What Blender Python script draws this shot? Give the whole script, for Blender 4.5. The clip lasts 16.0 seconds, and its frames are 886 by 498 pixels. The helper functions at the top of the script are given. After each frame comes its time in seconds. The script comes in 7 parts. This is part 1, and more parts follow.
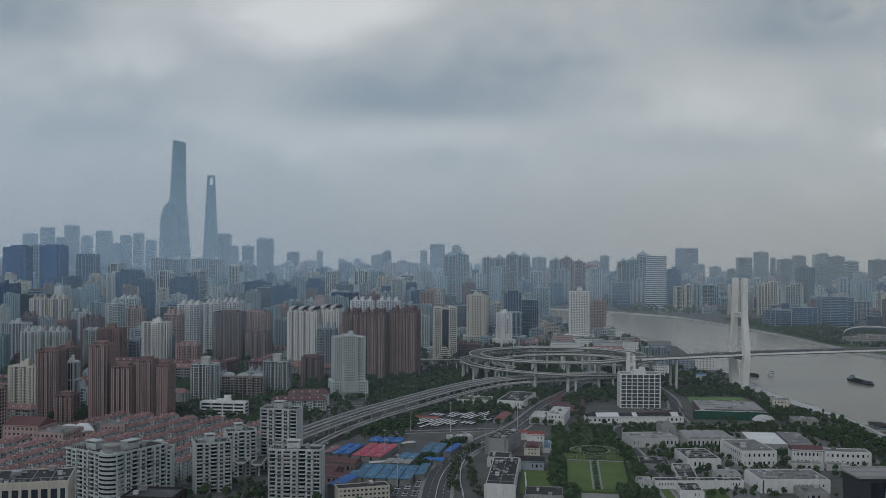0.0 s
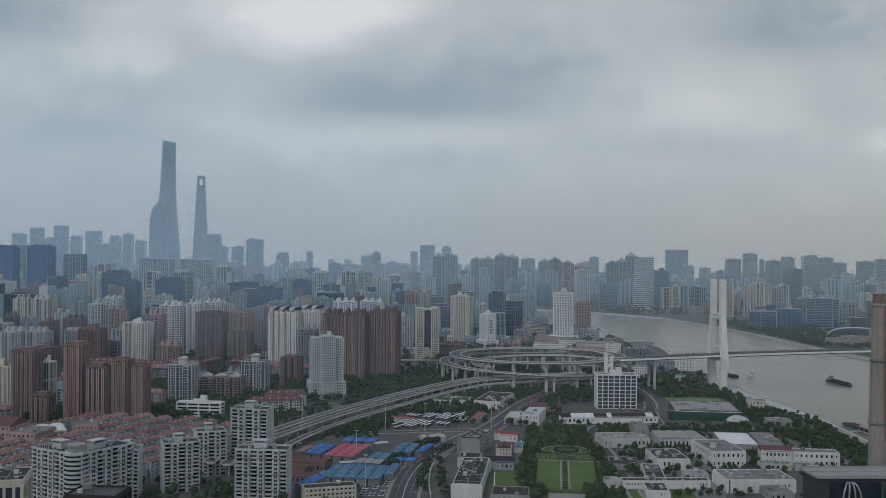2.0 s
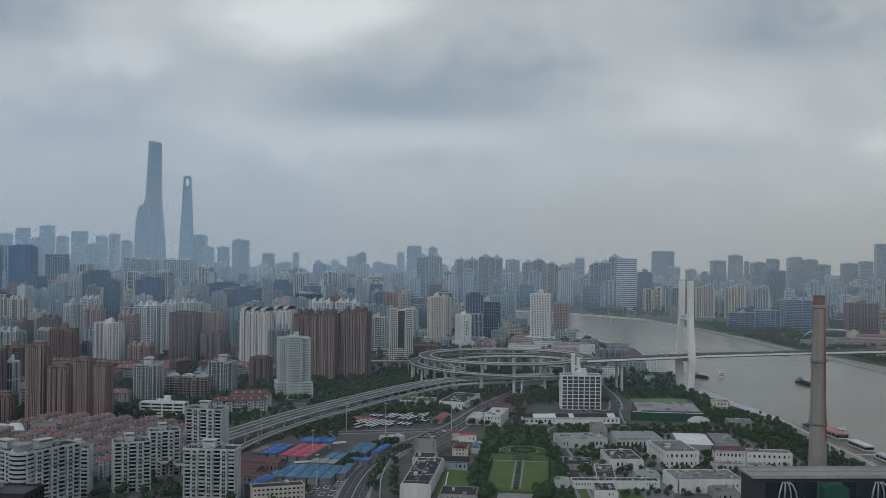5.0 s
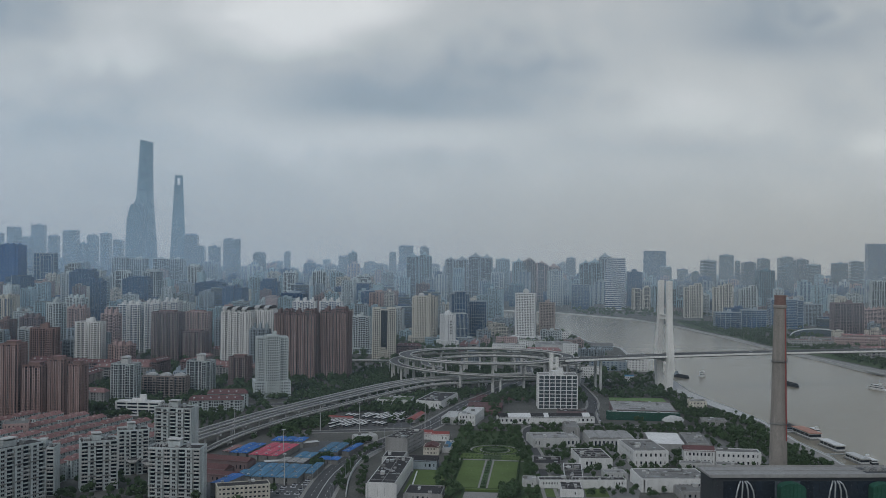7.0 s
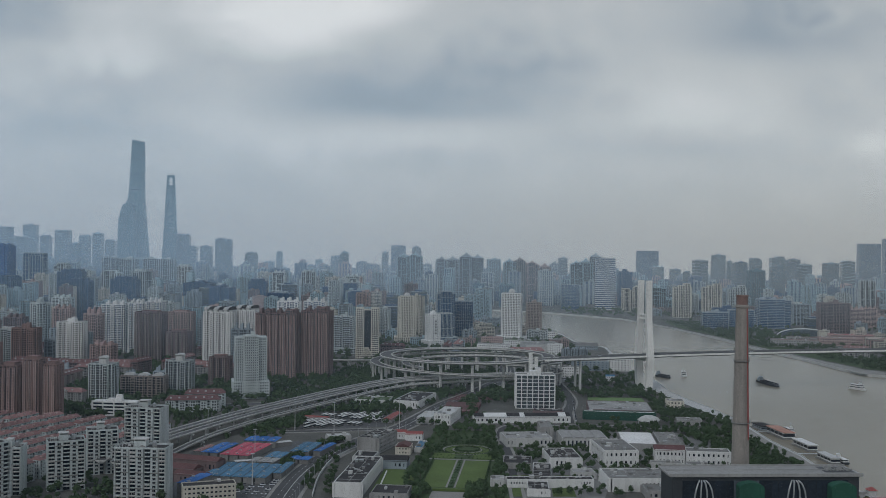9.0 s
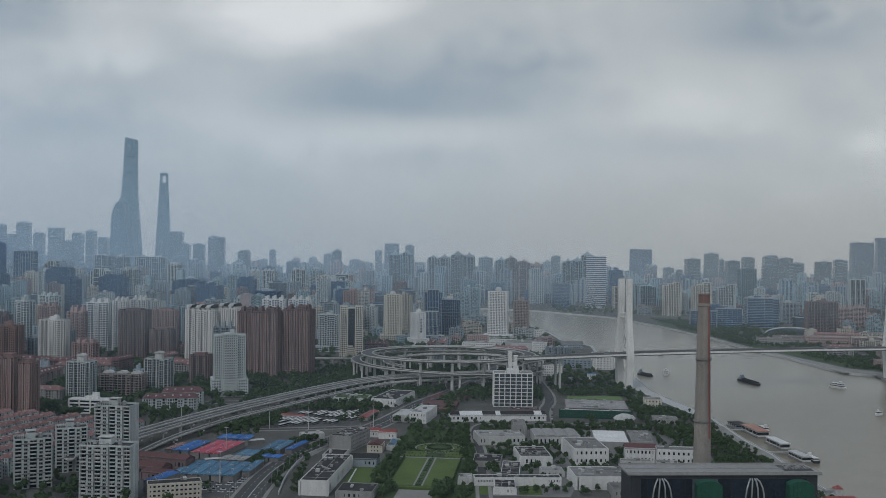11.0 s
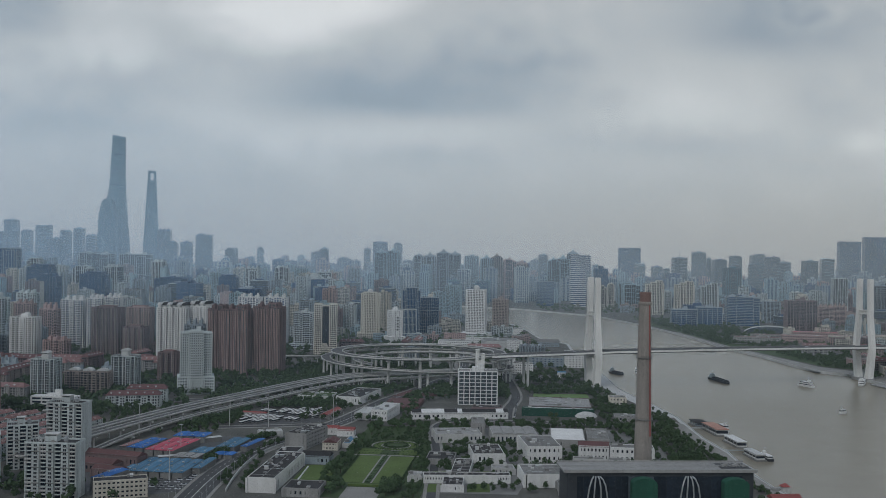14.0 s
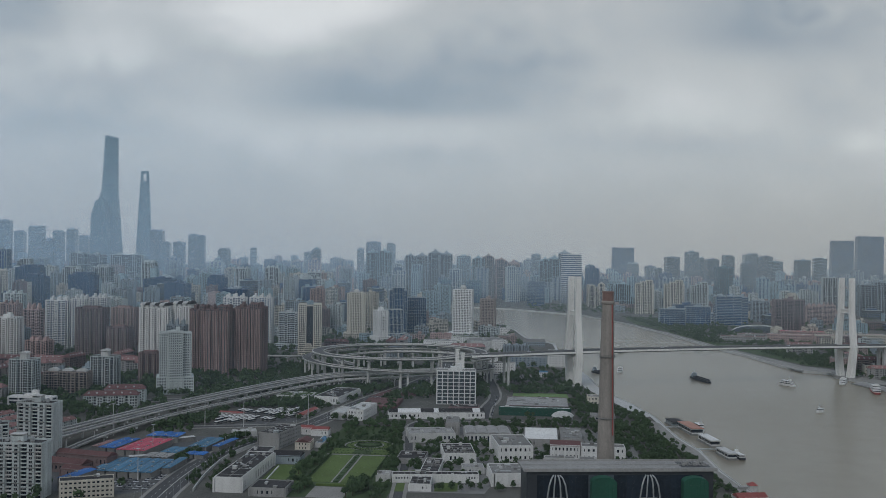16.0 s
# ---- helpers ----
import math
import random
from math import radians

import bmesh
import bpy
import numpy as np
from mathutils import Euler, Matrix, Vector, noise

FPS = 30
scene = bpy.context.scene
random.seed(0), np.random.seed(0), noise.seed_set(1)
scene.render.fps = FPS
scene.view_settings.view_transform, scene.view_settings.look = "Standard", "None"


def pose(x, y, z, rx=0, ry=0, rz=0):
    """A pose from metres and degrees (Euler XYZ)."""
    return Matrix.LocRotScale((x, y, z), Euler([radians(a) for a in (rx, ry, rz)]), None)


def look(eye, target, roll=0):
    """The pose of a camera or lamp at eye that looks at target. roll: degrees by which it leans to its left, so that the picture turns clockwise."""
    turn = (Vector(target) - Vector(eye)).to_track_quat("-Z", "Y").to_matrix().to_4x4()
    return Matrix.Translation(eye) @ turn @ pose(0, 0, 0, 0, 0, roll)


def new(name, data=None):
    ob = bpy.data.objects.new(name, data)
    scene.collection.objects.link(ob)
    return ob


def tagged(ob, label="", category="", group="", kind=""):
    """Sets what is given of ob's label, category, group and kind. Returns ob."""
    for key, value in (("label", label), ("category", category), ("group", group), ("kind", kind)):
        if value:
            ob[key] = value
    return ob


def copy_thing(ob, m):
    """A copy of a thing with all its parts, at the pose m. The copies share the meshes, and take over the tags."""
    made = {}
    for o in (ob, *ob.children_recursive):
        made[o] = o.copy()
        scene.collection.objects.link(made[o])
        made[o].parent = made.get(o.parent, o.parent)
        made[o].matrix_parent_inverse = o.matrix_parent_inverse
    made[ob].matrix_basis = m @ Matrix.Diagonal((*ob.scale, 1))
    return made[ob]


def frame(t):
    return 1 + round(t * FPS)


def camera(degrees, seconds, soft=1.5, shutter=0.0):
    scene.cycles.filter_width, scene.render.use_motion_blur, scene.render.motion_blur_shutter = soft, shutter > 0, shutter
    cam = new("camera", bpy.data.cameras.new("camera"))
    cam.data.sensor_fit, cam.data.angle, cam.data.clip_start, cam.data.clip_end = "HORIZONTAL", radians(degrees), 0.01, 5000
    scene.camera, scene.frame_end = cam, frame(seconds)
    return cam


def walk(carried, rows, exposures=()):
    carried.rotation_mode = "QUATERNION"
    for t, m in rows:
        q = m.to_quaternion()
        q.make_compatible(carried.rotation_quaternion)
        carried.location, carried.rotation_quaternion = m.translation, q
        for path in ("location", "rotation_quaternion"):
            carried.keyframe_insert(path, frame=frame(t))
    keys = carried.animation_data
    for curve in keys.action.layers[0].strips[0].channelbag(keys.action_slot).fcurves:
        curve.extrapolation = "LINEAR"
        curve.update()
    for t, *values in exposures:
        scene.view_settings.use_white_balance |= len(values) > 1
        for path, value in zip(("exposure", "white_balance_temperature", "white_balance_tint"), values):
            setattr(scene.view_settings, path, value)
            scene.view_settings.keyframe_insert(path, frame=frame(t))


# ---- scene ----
cam = camera(47.8, 16.0, soft=0.6)
PATH = [
    (0, (-2.557, 1.613, 187.661), (-2.498, 3.612, 187.654), 0.4),
    (0.5, (2.394, 0.721, 187.66), (2.456, 2.72, 187.653), 0.5),
    (1, (7.355, -0.18, 187.655), (7.419, 1.819, 187.65), 0.5),
    (1.5, (12.355, -1.083, 187.657), (12.423, 0.915, 187.652), 0.5),
    (2, (17.432, -1.996, 187.662), (17.502, 0.003, 187.657), 0.5),
    (2.5, (22.644, -2.928, 187.672), (22.717, -0.929, 187.668), 0.5),
    (3, (27.98, -3.856, 187.693), (28.054, -1.857, 187.689), 0.6),
    (3.5, (33.414, -4.744, 187.721), (33.49, -2.745, 187.717), 0.6),
    (4, (38.967, -5.577, 187.771), (39.045, -3.578, 187.768), 0.6),
    (6.5, (67.553, -9.551, 188.426), (67.641, -7.553, 188.423), 0.7),
    (7, (73.24, -10.216, 188.485), (73.329, -8.218, 188.481), 0.7),
    (7.5, (78.973, -10.8, 188.535), (79.063, -8.802, 188.532), 0.7),
    (8, (84.726, -11.342, 188.593), (84.818, -9.344, 188.59), 0.7),
    (8.5, (90.552, -11.877, 188.658), (90.646, -9.879, 188.654), 0.7),
    (9, (96.47, -12.392, 188.731), (96.564, -10.394, 188.727), 0.7),
    (11.5, (126.879, -14.991, 189.348), (126.977, -12.994, 189.34), 0.8),
    (12, (132.993, -15.478, 189.401), (133.093, -13.481, 189.393), 0.8),
    (12.5, (139.147, -15.982, 189.44), (139.248, -13.985, 189.431), 0.8),
    (13, (145.29, -16.507, 189.481), (145.393, -14.51, 189.472), 0.8),
    (13.5, (151.401, -17.067, 189.526), (151.504, -15.069, 189.515), 0.8),
    (14, (157.469, -17.653, 189.574), (157.573, -15.656, 189.563), 0.9),
    (14.5, (163.51, -18.26, 189.613), (163.615, -16.263, 189.603), 0.8),
    (15, (169.494, -18.879, 189.637), (169.6, -16.882, 189.626), 0.9),
    (15.5, (175.484, -19.488, 189.655), (175.592, -17.491, 189.644), 0.8),
    (16, (181.493, -20.086, 189.669), (181.6, -18.089, 189.658), 0.8),
]
walk(cam, [(t, look(eye, target, roll)) for t, eye, target, roll in PATH], [(0, -0.14), (0.8, -0.08), (1.8, 0.0), (16, 0.0)])

# ---- small helpers ----
RND = random.Random(7)


def mesh_of(name, verts, faces):
    me = bpy.data.meshes.new(name)
    me.from_pydata(verts, [], faces)
    me.update()
    return me


BOXF = ((0, 3, 2, 1), (4, 5, 6, 7), (0, 1, 5, 4), (1, 2, 6, 5), (2, 3, 7, 6), (3, 0, 4, 7))


class Solid:
    """Collects boxes, prisms and sweeps into one mesh."""

    def __init__(self):
        self.v, self.f = [], []

    def box(self, cx, cy, z0, w, d, h, rz=0.0, top=1.0):
        n, c, s = len(self.v), math.cos(rz), math.sin(rz)
        for z, k in ((z0, 1.0), (z0 + h, top)):
            for a, b in ((-1, -1), (1, -1), (1, 1), (-1, 1)):
                x, y = a * w / 2 * k, b * d / 2 * k
                self.v.append((cx + c * x - s * y, cy + s * x + c * y, z))
        self.f += [tuple(n + i for i in q) for q in BOXF]
        return self

    def prism(self, pts, z0, z1):
        n, m = len(self.v), len(pts)
        self.v += [(x, y, z0) for x, y in pts] + [(x, y, z1) for x, y in pts]
        self.f += [tuple(range(n + m, n + 2 * m)), tuple(range(n + m - 1, n - 1, -1))]
        self.f += [(n + i, n + (i + 1) % m, n + m + (i + 1) % m, n + m + i) for i in range(m)]
        return self

    def lathe(self, prof, cx=0.0, cy=0.0, seg=20, sx=1.0, sy=1.0, cap=True):
        n, k = len(self.v), len(prof)
        for r, z in prof:
            for i in range(seg):
                a = 2 * math.pi * i / seg
                self.v.append((cx + sx * r * math.cos(a), cy + sy * r * math.sin(a), z))
        for j in range(k - 1):
            for i in range(seg):
                p, q = n + j * seg + i, n + j * seg + (i + 1) % seg
                self.f.append((p, q, q + seg, p + seg))
        if cap:
            self.f += [tuple(n + (k - 1) * seg + i for i in range(seg)), tuple(n + i for i in reversed(range(seg)))]
        return self

    def gable(self, cx, cy, z0, w, d, h, rz=0.0, hip=0.0):
        """A pitched roof with its ridge along the local x axis; hip pulls the ridge ends in."""
        n, c, s = len(self.v), math.cos(rz), math.sin(rz)
        for x, y, z in ((-w / 2, -d / 2, 0), (w / 2, -d / 2, 0), (w / 2, d / 2, 0), (-w / 2, d / 2, 0), (-w / 2 + hip, 0, h), (w / 2 - hip, 0, h)):
            self.v.append((cx + c * x - s * y, cy + s * x + c * y, z0 + z))
        self.f += [tuple(n + i for i in q) for q in ((0, 1, 5, 4), (2, 3, 4, 5), (1, 2, 5), (3, 0, 4), (3, 2, 1, 0))]
        return self

    def vault(self, cx, cy, z0, w, d, h, seg=8):
        """A barrel roof whose axis runs along y."""
        pts = [(cx + w / 2 * math.cos(math.pi * i / seg), z0 + h * math.sin(math.pi * i / seg)) for i in range(seg + 1)]
        n, m = len(self.v), seg + 1
        self.v += [(x, cy - d / 2, z) for x, z in pts] + [(x, cy + d / 2, z) for x, z in pts]
        self.f += [tuple(range(n, n + m)), tuple(range(n + 2 * m - 1, n + m - 1, -1))]
        self.f += [(n + i, n + m + i, n + m + i + 1, n + i + 1) for i in range(seg)]
        return self

    def sweep(self, path, section, close=False):
        """Sweeps a cross-section (offset to the right, up) along points (x, y, z)."""
        n, m, k = len(self.v), len(section), len(path)
        for i, p in enumerate(path):
            a = path[i - 1] if (i or close) else path[0]
            b = path[(i + 1) % k] if (i < k - 1 or close) else path[-1]
            dx, dy = b[0] - a[0], b[1] - a[1]
            ln = math.hypot(dx, dy) or 1.0
            rx, ry = dy / ln, -dx / ln
            self.v += [(p[0] + rx * o, p[1] + ry * o, p[2] + u) for o, u in section]
        for i in range(k if close else k - 1):
            j = (i + 1) % k
            for e in range(m):
                g = (e + 1) % m
                self.f.append((n + i * m + e, n + i * m + g, n + j * m + g, n + j * m + e))
        if not close:
            self.f += [tuple(n + e for e in range(m)), tuple(n + (k - 1) * m + e for e in reversed(range(m)))]
        return self

    def tube(self, a, b, r, seg=6, r2=None):
        a, b = Vector(a), Vector(b)
        q = (b - a).to_track_quat("Z", "Y")
        n = len(self.v)
        for p, rad in ((a, r), (b, r if r2 is None else r2)):
            for i in range(seg):
                t = 2 * math.pi * i / seg
                self.v.append(tuple(p + q @ Vector((rad * math.cos(t), rad * math.sin(t), 0))))
        self.f += [(n + i, n + (i + 1) % seg, n + seg + (i + 1) % seg, n + seg + i) for i in range(seg)]
        self.f += [tuple(n + seg + i for i in range(seg)), tuple(n + i for i in reversed(range(seg)))]
        return self

    def mesh(self, name, material):
        me = mesh_of(name, self.v, self.f)
        me.materials.append(material)
        return me


def part(name, solid, material, parent, label="", kind=""):
    """Links a solid as one mesh object under a thing or a part."""
    ob = new(name, solid.mesh(name, material))
    ob.parent = parent
    return tagged(ob, label, "", "", kind)


def thing(name, label, category, m=None, group="", kind=""):
    """An Empty at a thing's base, which parents its parts."""
    ob = new(name)
    ob.empty_display_size = 2.0
    if m is not None:
        ob.matrix_basis = m
    return tagged(ob, label, category, group, kind)


def solo(name, solid, material, label, category, kind="", group=""):
    return tagged(new(name, solid.mesh(name, material)), label, category, group, kind)


# ---- world and light: a closed overcast sky ----
world = bpy.data.worlds.new("sky")
scene.world = world
world.use_nodes = True
wn, wl = world.node_tree.nodes, world.node_tree.links
wn.clear()


def wmath(op, a, b=None, c=None):
    n = wn.new("ShaderNodeMath")
    n.operation = op
    for i, v in enumerate((a, b, c)):
        if v is None:
            continue
        if isinstance(v, (int, float)):
            n.inputs[i].default_value = v
        else:
            wl.new(v, n.inputs[i])
    return n.outputs[0]


def wmix(fac, a, b):
    n = wn.new("ShaderNodeMix")
    n.data_type = "RGBA"
    for s, v in ((n.inputs[0], fac), (n.inputs[6], a), (n.inputs[7], b)):
        if isinstance(v, (int, float)):
            s.default_value = v
        elif isinstance(v, tuple):
            s.default_value = (*v, 1.0)
        else:
            wl.new(v, s)
    return n.outputs[2]


coord = wn.new("ShaderNodeTexCoord").outputs["Generated"]
split = wn.new("ShaderNodeSeparateXYZ")
wl.new(coord, split.inputs[0])
dx, dy, dz = split.outputs
up = wmath("MAXIMUM", dz, 0.0)
side = wmath("DIVIDE", dx, wmath("MAXIMUM", wmath("ABSOLUTE", dy), 0.15))
rise = wmath("DIVIDE", dz, wmath("MAXIMUM", wmath("ABSOLUTE", dy), 0.15))
# cloud cover in side and rise, torn by noise at three sizes
sheet = wn.new("ShaderNodeCombineXYZ")
wl.new(wmath("MULTIPLY", side, 1.0), sheet.inputs[0])
wl.new(wmath("MULTIPLY", rise, 1.7), sheet.inputs[1])


def wtear(scale, detail, rough, off, warp=0.0):
    mp = wn.new("ShaderNodeMapping")
    mp.inputs["Location"].default_value = off
    wl.new(sheet.outputs[0], mp.inputs["Vector"])
    n = wn.new("ShaderNodeTexNoise")
    n.inputs["Scale"].default_value, n.inputs["Detail"].default_value = scale, detail
    n.inputs["Roughness"].default_value, n.inputs["Distortion"].default_value = rough, warp
    wl.new(mp.outputs[0], n.inputs["Vector"])
    return wmath("SUBTRACT", n.outputs[0], 0.5)


def bank(u, w, su, s_up, s_down, amount):
    """A soft cloud bank about a direction of the sky, with its own depth above and below."""
    a = wmath("POWER", wmath("DIVIDE", wmath("SUBTRACT", side_w, u), su), 2.0)
    off = wmath("SUBTRACT", rise_w, w)
    b = wmath("ADD", wmath("DIVIDE", wmath("MAXIMUM", off, 0.0), s_up), wmath("DIVIDE", wmath("MINIMUM", off, 0.0), s_down))
    return wmath("MULTIPLY", wmath("POWER", 2.718, wmath("MULTIPLY", wmath("ADD", a, wmath("MULTIPLY", b, b)), -1.0)), amount)


broad, fine, torn = wtear(4.0, 4.0, 0.5, (3.1, 0.4, 0.0), 0.4), wtear(9.0, 6.0, 0.55, (0.0, 7.0, 2.0), 0.6), wtear(24.0, 7.0, 0.6, (5.0, 1.0, 4.0), 0.8)
side_w = wmath("ADD", side, wmath("ADD", wmath("MULTIPLY", fine, 0.08), wmath("MULTIPLY", torn, 0.03)))
rise_w = wmath("ADD", rise, wmath("ADD", wmath("MULTIPLY", fine, 0.028), wmath("MULTIPLY", torn, 0.018)))
shade = wmath("ADD", 0.5, wmath("MULTIPLY", broad, 0.25))
shade = wmath("ADD", shade, wmath("MULTIPLY", fine, 0.60))
shade = wmath("ADD", shade, wmath("MULTIPLY", torn, 0.34))
BANKS = ((0.004, 0.142, 0.128, 0.055, 0.016, -0.46), (0.125, 0.185, 0.075, 0.045, 0.040, -0.20), (-0.105, 0.222, 0.085, 0.060, 0.038, 0.44), (-0.030, 0.240, 0.070, 0.040, 0.022, 0.22),
         (-0.275, 0.185, 0.060, 0.030, 0.025, 0.16), (-0.400, 0.225, 0.060, 0.050, 0.026, -0.40), (-0.295, 0.160, 0.055, 0.016, 0.016, -0.14), (0.000, 0.106, 0.120, 0.020, 0.016, 0.18),
         (0.300, 0.134, 0.085, 0.036, 0.016, 0.20), (0.270, 0.104, 0.120, 0.012, 0.012, -0.14), (0.390, 0.220, 0.110, 0.060, 0.026, -0.42), (0.435, 0.150, 0.035, 0.035, 0.030, -0.14),
         (0.482, 0.110, 0.035, 0.012, 0.010, 0.20), (-0.340, 0.115, 0.110, 0.030, 0.030, -0.12), (-0.160, 0.130, 0.060, 0.030, 0.020, 0.10), (-0.200, 0.060, 0.100, 0.020, 0.020, -0.06))
for row in BANKS:
    shade = wmath("ADD", shade, wmath("MULTIPLY", bank(*row), 1.2))
ramp = wn.new("ShaderNodeValToRGB")
ramp.color_ramp.elements[0].position, ramp.color_ramp.elements[0].color = 0.0, (0.245, 0.318, 0.390, 1)
ramp.color_ramp.elements[1].position, ramp.color_ramp.elements[1].color = 1.0, (0.735, 0.750, 0.755, 1)
mid = ramp.color_ramp.elements.new(0.5)
mid.color = (0.470, 0.502, 0.522, 1)
wl.new(shade, ramp.inputs[0])
# the murk along the horizon
low = wn.new("ShaderNodeMapRange")
low.interpolation_type = "SMOOTHSTEP"
low.inputs["From Min"].default_value, low.inputs["From Max"].default_value = -0.01, 0.11
low.inputs["To Min"].default_value, low.inputs["To Max"].default_value = 1.0, 0.0
wl.new(dz, low.inputs["Value"])
east = wn.new("ShaderNodeMapRange")
east.inputs["From Min"].default_value, east.inputs["From Max"].default_value = -0.45, 0.45
wl.new(side, east.inputs["Value"])
murk = wmix(east.outputs[0], (0.388, 0.392, 0.393), (0.366, 0.354, 0.330))
toned = wmix(0.36, ramp.outputs[0], wmix(east.outputs[0], (0.450, 0.500, 0.545), (0.500, 0.492, 0.470)))
gain = wn.new("ShaderNodeMix")
gain.data_type, gain.blend_type = "RGBA", "COLOR"
gain.inputs[0].default_value = 0.75
wl.new(ramp.outputs[0], gain.inputs[6])
wl.new(toned, gain.inputs[7])
cloud = wmix(low.outputs[0], gain.outputs[2], murk)
# the unseen sky overhead is set darker and bluer, added to dim the ground
over = wn.new("ShaderNodeMapRange")
over.interpolation_type = "SMOOTHSTEP"
over.inputs["From Min"].default_value, over.inputs["From Max"].default_value = 0.26, 0.75
over.inputs["To Min"].default_value, over.inputs["To Max"].default_value = 0.0, 1.0
wl.new(dz, over.inputs["Value"])
cloud = wmix(over.outputs[0], cloud, (0.230, 0.285, 0.365))
nishita = wn.new("ShaderNodeTexSky")
nishita.sky_type = "NISHITA"
nishita.sun_disc = False
nishita.sun_elevation, nishita.sun_rotation = radians(47), radians(-150)
thin = wn.new("ShaderNodeVectorMath")
thin.operation = "SCALE"
thin.inputs[3].default_value = 0.08
wl.new(nishita.outputs[0], thin.inputs[0])
backing = wn.new("ShaderNodeBackground")
wl.new(wmix(0.94, thin.outputs[0], cloud), backing.inputs["Color"])
backing.inputs["Strength"].default_value = 1.0
wout = wn.new("ShaderNodeOutputWorld")
wl.new(backing.outputs[0], wout.inputs["Surface"])

sun = new("sun", bpy.data.lights.new("sun", "SUN"))
sun.data.energy, sun.data.angle, sun.data.color = 0.78, radians(25), (1.0, 0.985, 0.96)
sun.matrix_world = look((0, 0, 900), (420, 720, 0))

# ---- materials ----


def stuff_mat(name, color, rough=0.8, vary=0.12, scale=0.4, metal=0.0, bump=0.0, tint=0.0, second=None, spec=0.3, streak=0.0):
    """A surface with colour variation at two scales, in metres; tint shifts the tone from object to object."""
    m = bpy.data.materials.new(name)
    m.use_nodes = True
    nt = m.node_tree
    b = nt.nodes["Principled BSDF"]
    b.inputs["Roughness"].default_value, b.inputs["Metallic"].default_value = rough, metal
    b.inputs["Specular IOR Level"].default_value = spec
    geo = nt.nodes.new("ShaderNodeNewGeometry")
    def nz(sc, det):
        n = nt.nodes.new("ShaderNodeTexNoise")
        n.inputs["Scale"].default_value, n.inputs["Detail"].default_value = sc, det
        nt.links.new(geo.outputs["Position"], n.inputs["Vector"])
        return n.outputs[0]
    big, small = nz(scale * 0.08, 4.0), nz(scale * 1.7, 5.0)
    add = nt.nodes.new("ShaderNodeMath")
    add.operation = "ADD"
    nt.links.new(big, add.inputs[0])
    nt.links.new(small, add.inputs[1])
    rng = nt.nodes.new("ShaderNodeMapRange")
    rng.inputs["From Min"].default_value, rng.inputs["From Max"].default_value = 0.6, 1.4
    rng.inputs["To Min"].default_value, rng.inputs["To Max"].default_value = 0.0, 1.0
    nt.links.new(add.outputs[0], rng.inputs["Value"])
    mx = nt.nodes.new("ShaderNodeMix")
    mx.data_type = "RGBA"
    lo = tuple(c * (1 - vary) for c in color)
    hi = second if second else tuple(min(1.0, c * (1 + vary)) for c in color)
    mx.inputs[6].default_value, mx.inputs[7].default_value = (*lo, 1), (*hi, 1)
    nt.links.new(rng.outputs[0], mx.inputs[0])
    out = mx.outputs[2]
    if tint:
        inf = nt.nodes.new("ShaderNodeObjectInfo")
        r2 = nt.nodes.new("ShaderNodeMapRange")
        r2.inputs["To Min"].default_value, r2.inputs["To Max"].default_value = 1 - tint, 1 + tint
        nt.links.new(inf.outputs["Random"], r2.inputs["Value"])
        hs = nt.nodes.new("ShaderNodeHueSaturation")
        nt.links.new(r2.outputs[0], hs.inputs["Value"])
        nt.links.new(out, hs.inputs["Color"])
        out = hs.outputs[0]
    if streak:
        # rain-washed dirt that runs down walls
        stretch = nt.nodes.new("ShaderNodeMapping")
        stretch.inputs["Scale"].default_value = (0.42, 0.42, 0.05)
        nt.links.new(geo.outputs["Position"], stretch.inputs["Vector"])
        run = nt.nodes.new("ShaderNodeTexNoise")
        run.inputs["Scale"].default_value, run.inputs["Detail"].default_value = 1.0, 5.0
        nt.links.new(stretch.outputs[0], run.inputs["Vector"])
        rr = nt.nodes.new("ShaderNodeMapRange")
        rr.inputs["From Min"].default_value, rr.inputs["From Max"].default_value = 0.38, 0.66
        rr.inputs["To Min"].default_value, rr.inputs["To Max"].default_value = 0.0, streak
        nt.links.new(run.outputs[0], rr.inputs["Value"])
        dirt = nt.nodes.new("ShaderNodeMix")
        dirt.data_type = "RGBA"
        nt.links.new(rr.outputs[0], dirt.inputs[0])
        nt.links.new(out, dirt.inputs[6])
        dirt.inputs[7].default_value = (0.10, 0.10, 0.095, 1)
        out = dirt.outputs[2]
    nt.links.new(out, b.inputs["Base Color"])
    if bump:
        bp = nt.nodes.new("ShaderNodeBump")
        bp.inputs["Strength"].default_value, bp.inputs["Distance"].default_value = bump, 0.4
        nt.links.new(small, bp.inputs["Height"])
        nt.links.new(bp.outputs[0], b.inputs["Normal"])
    return m


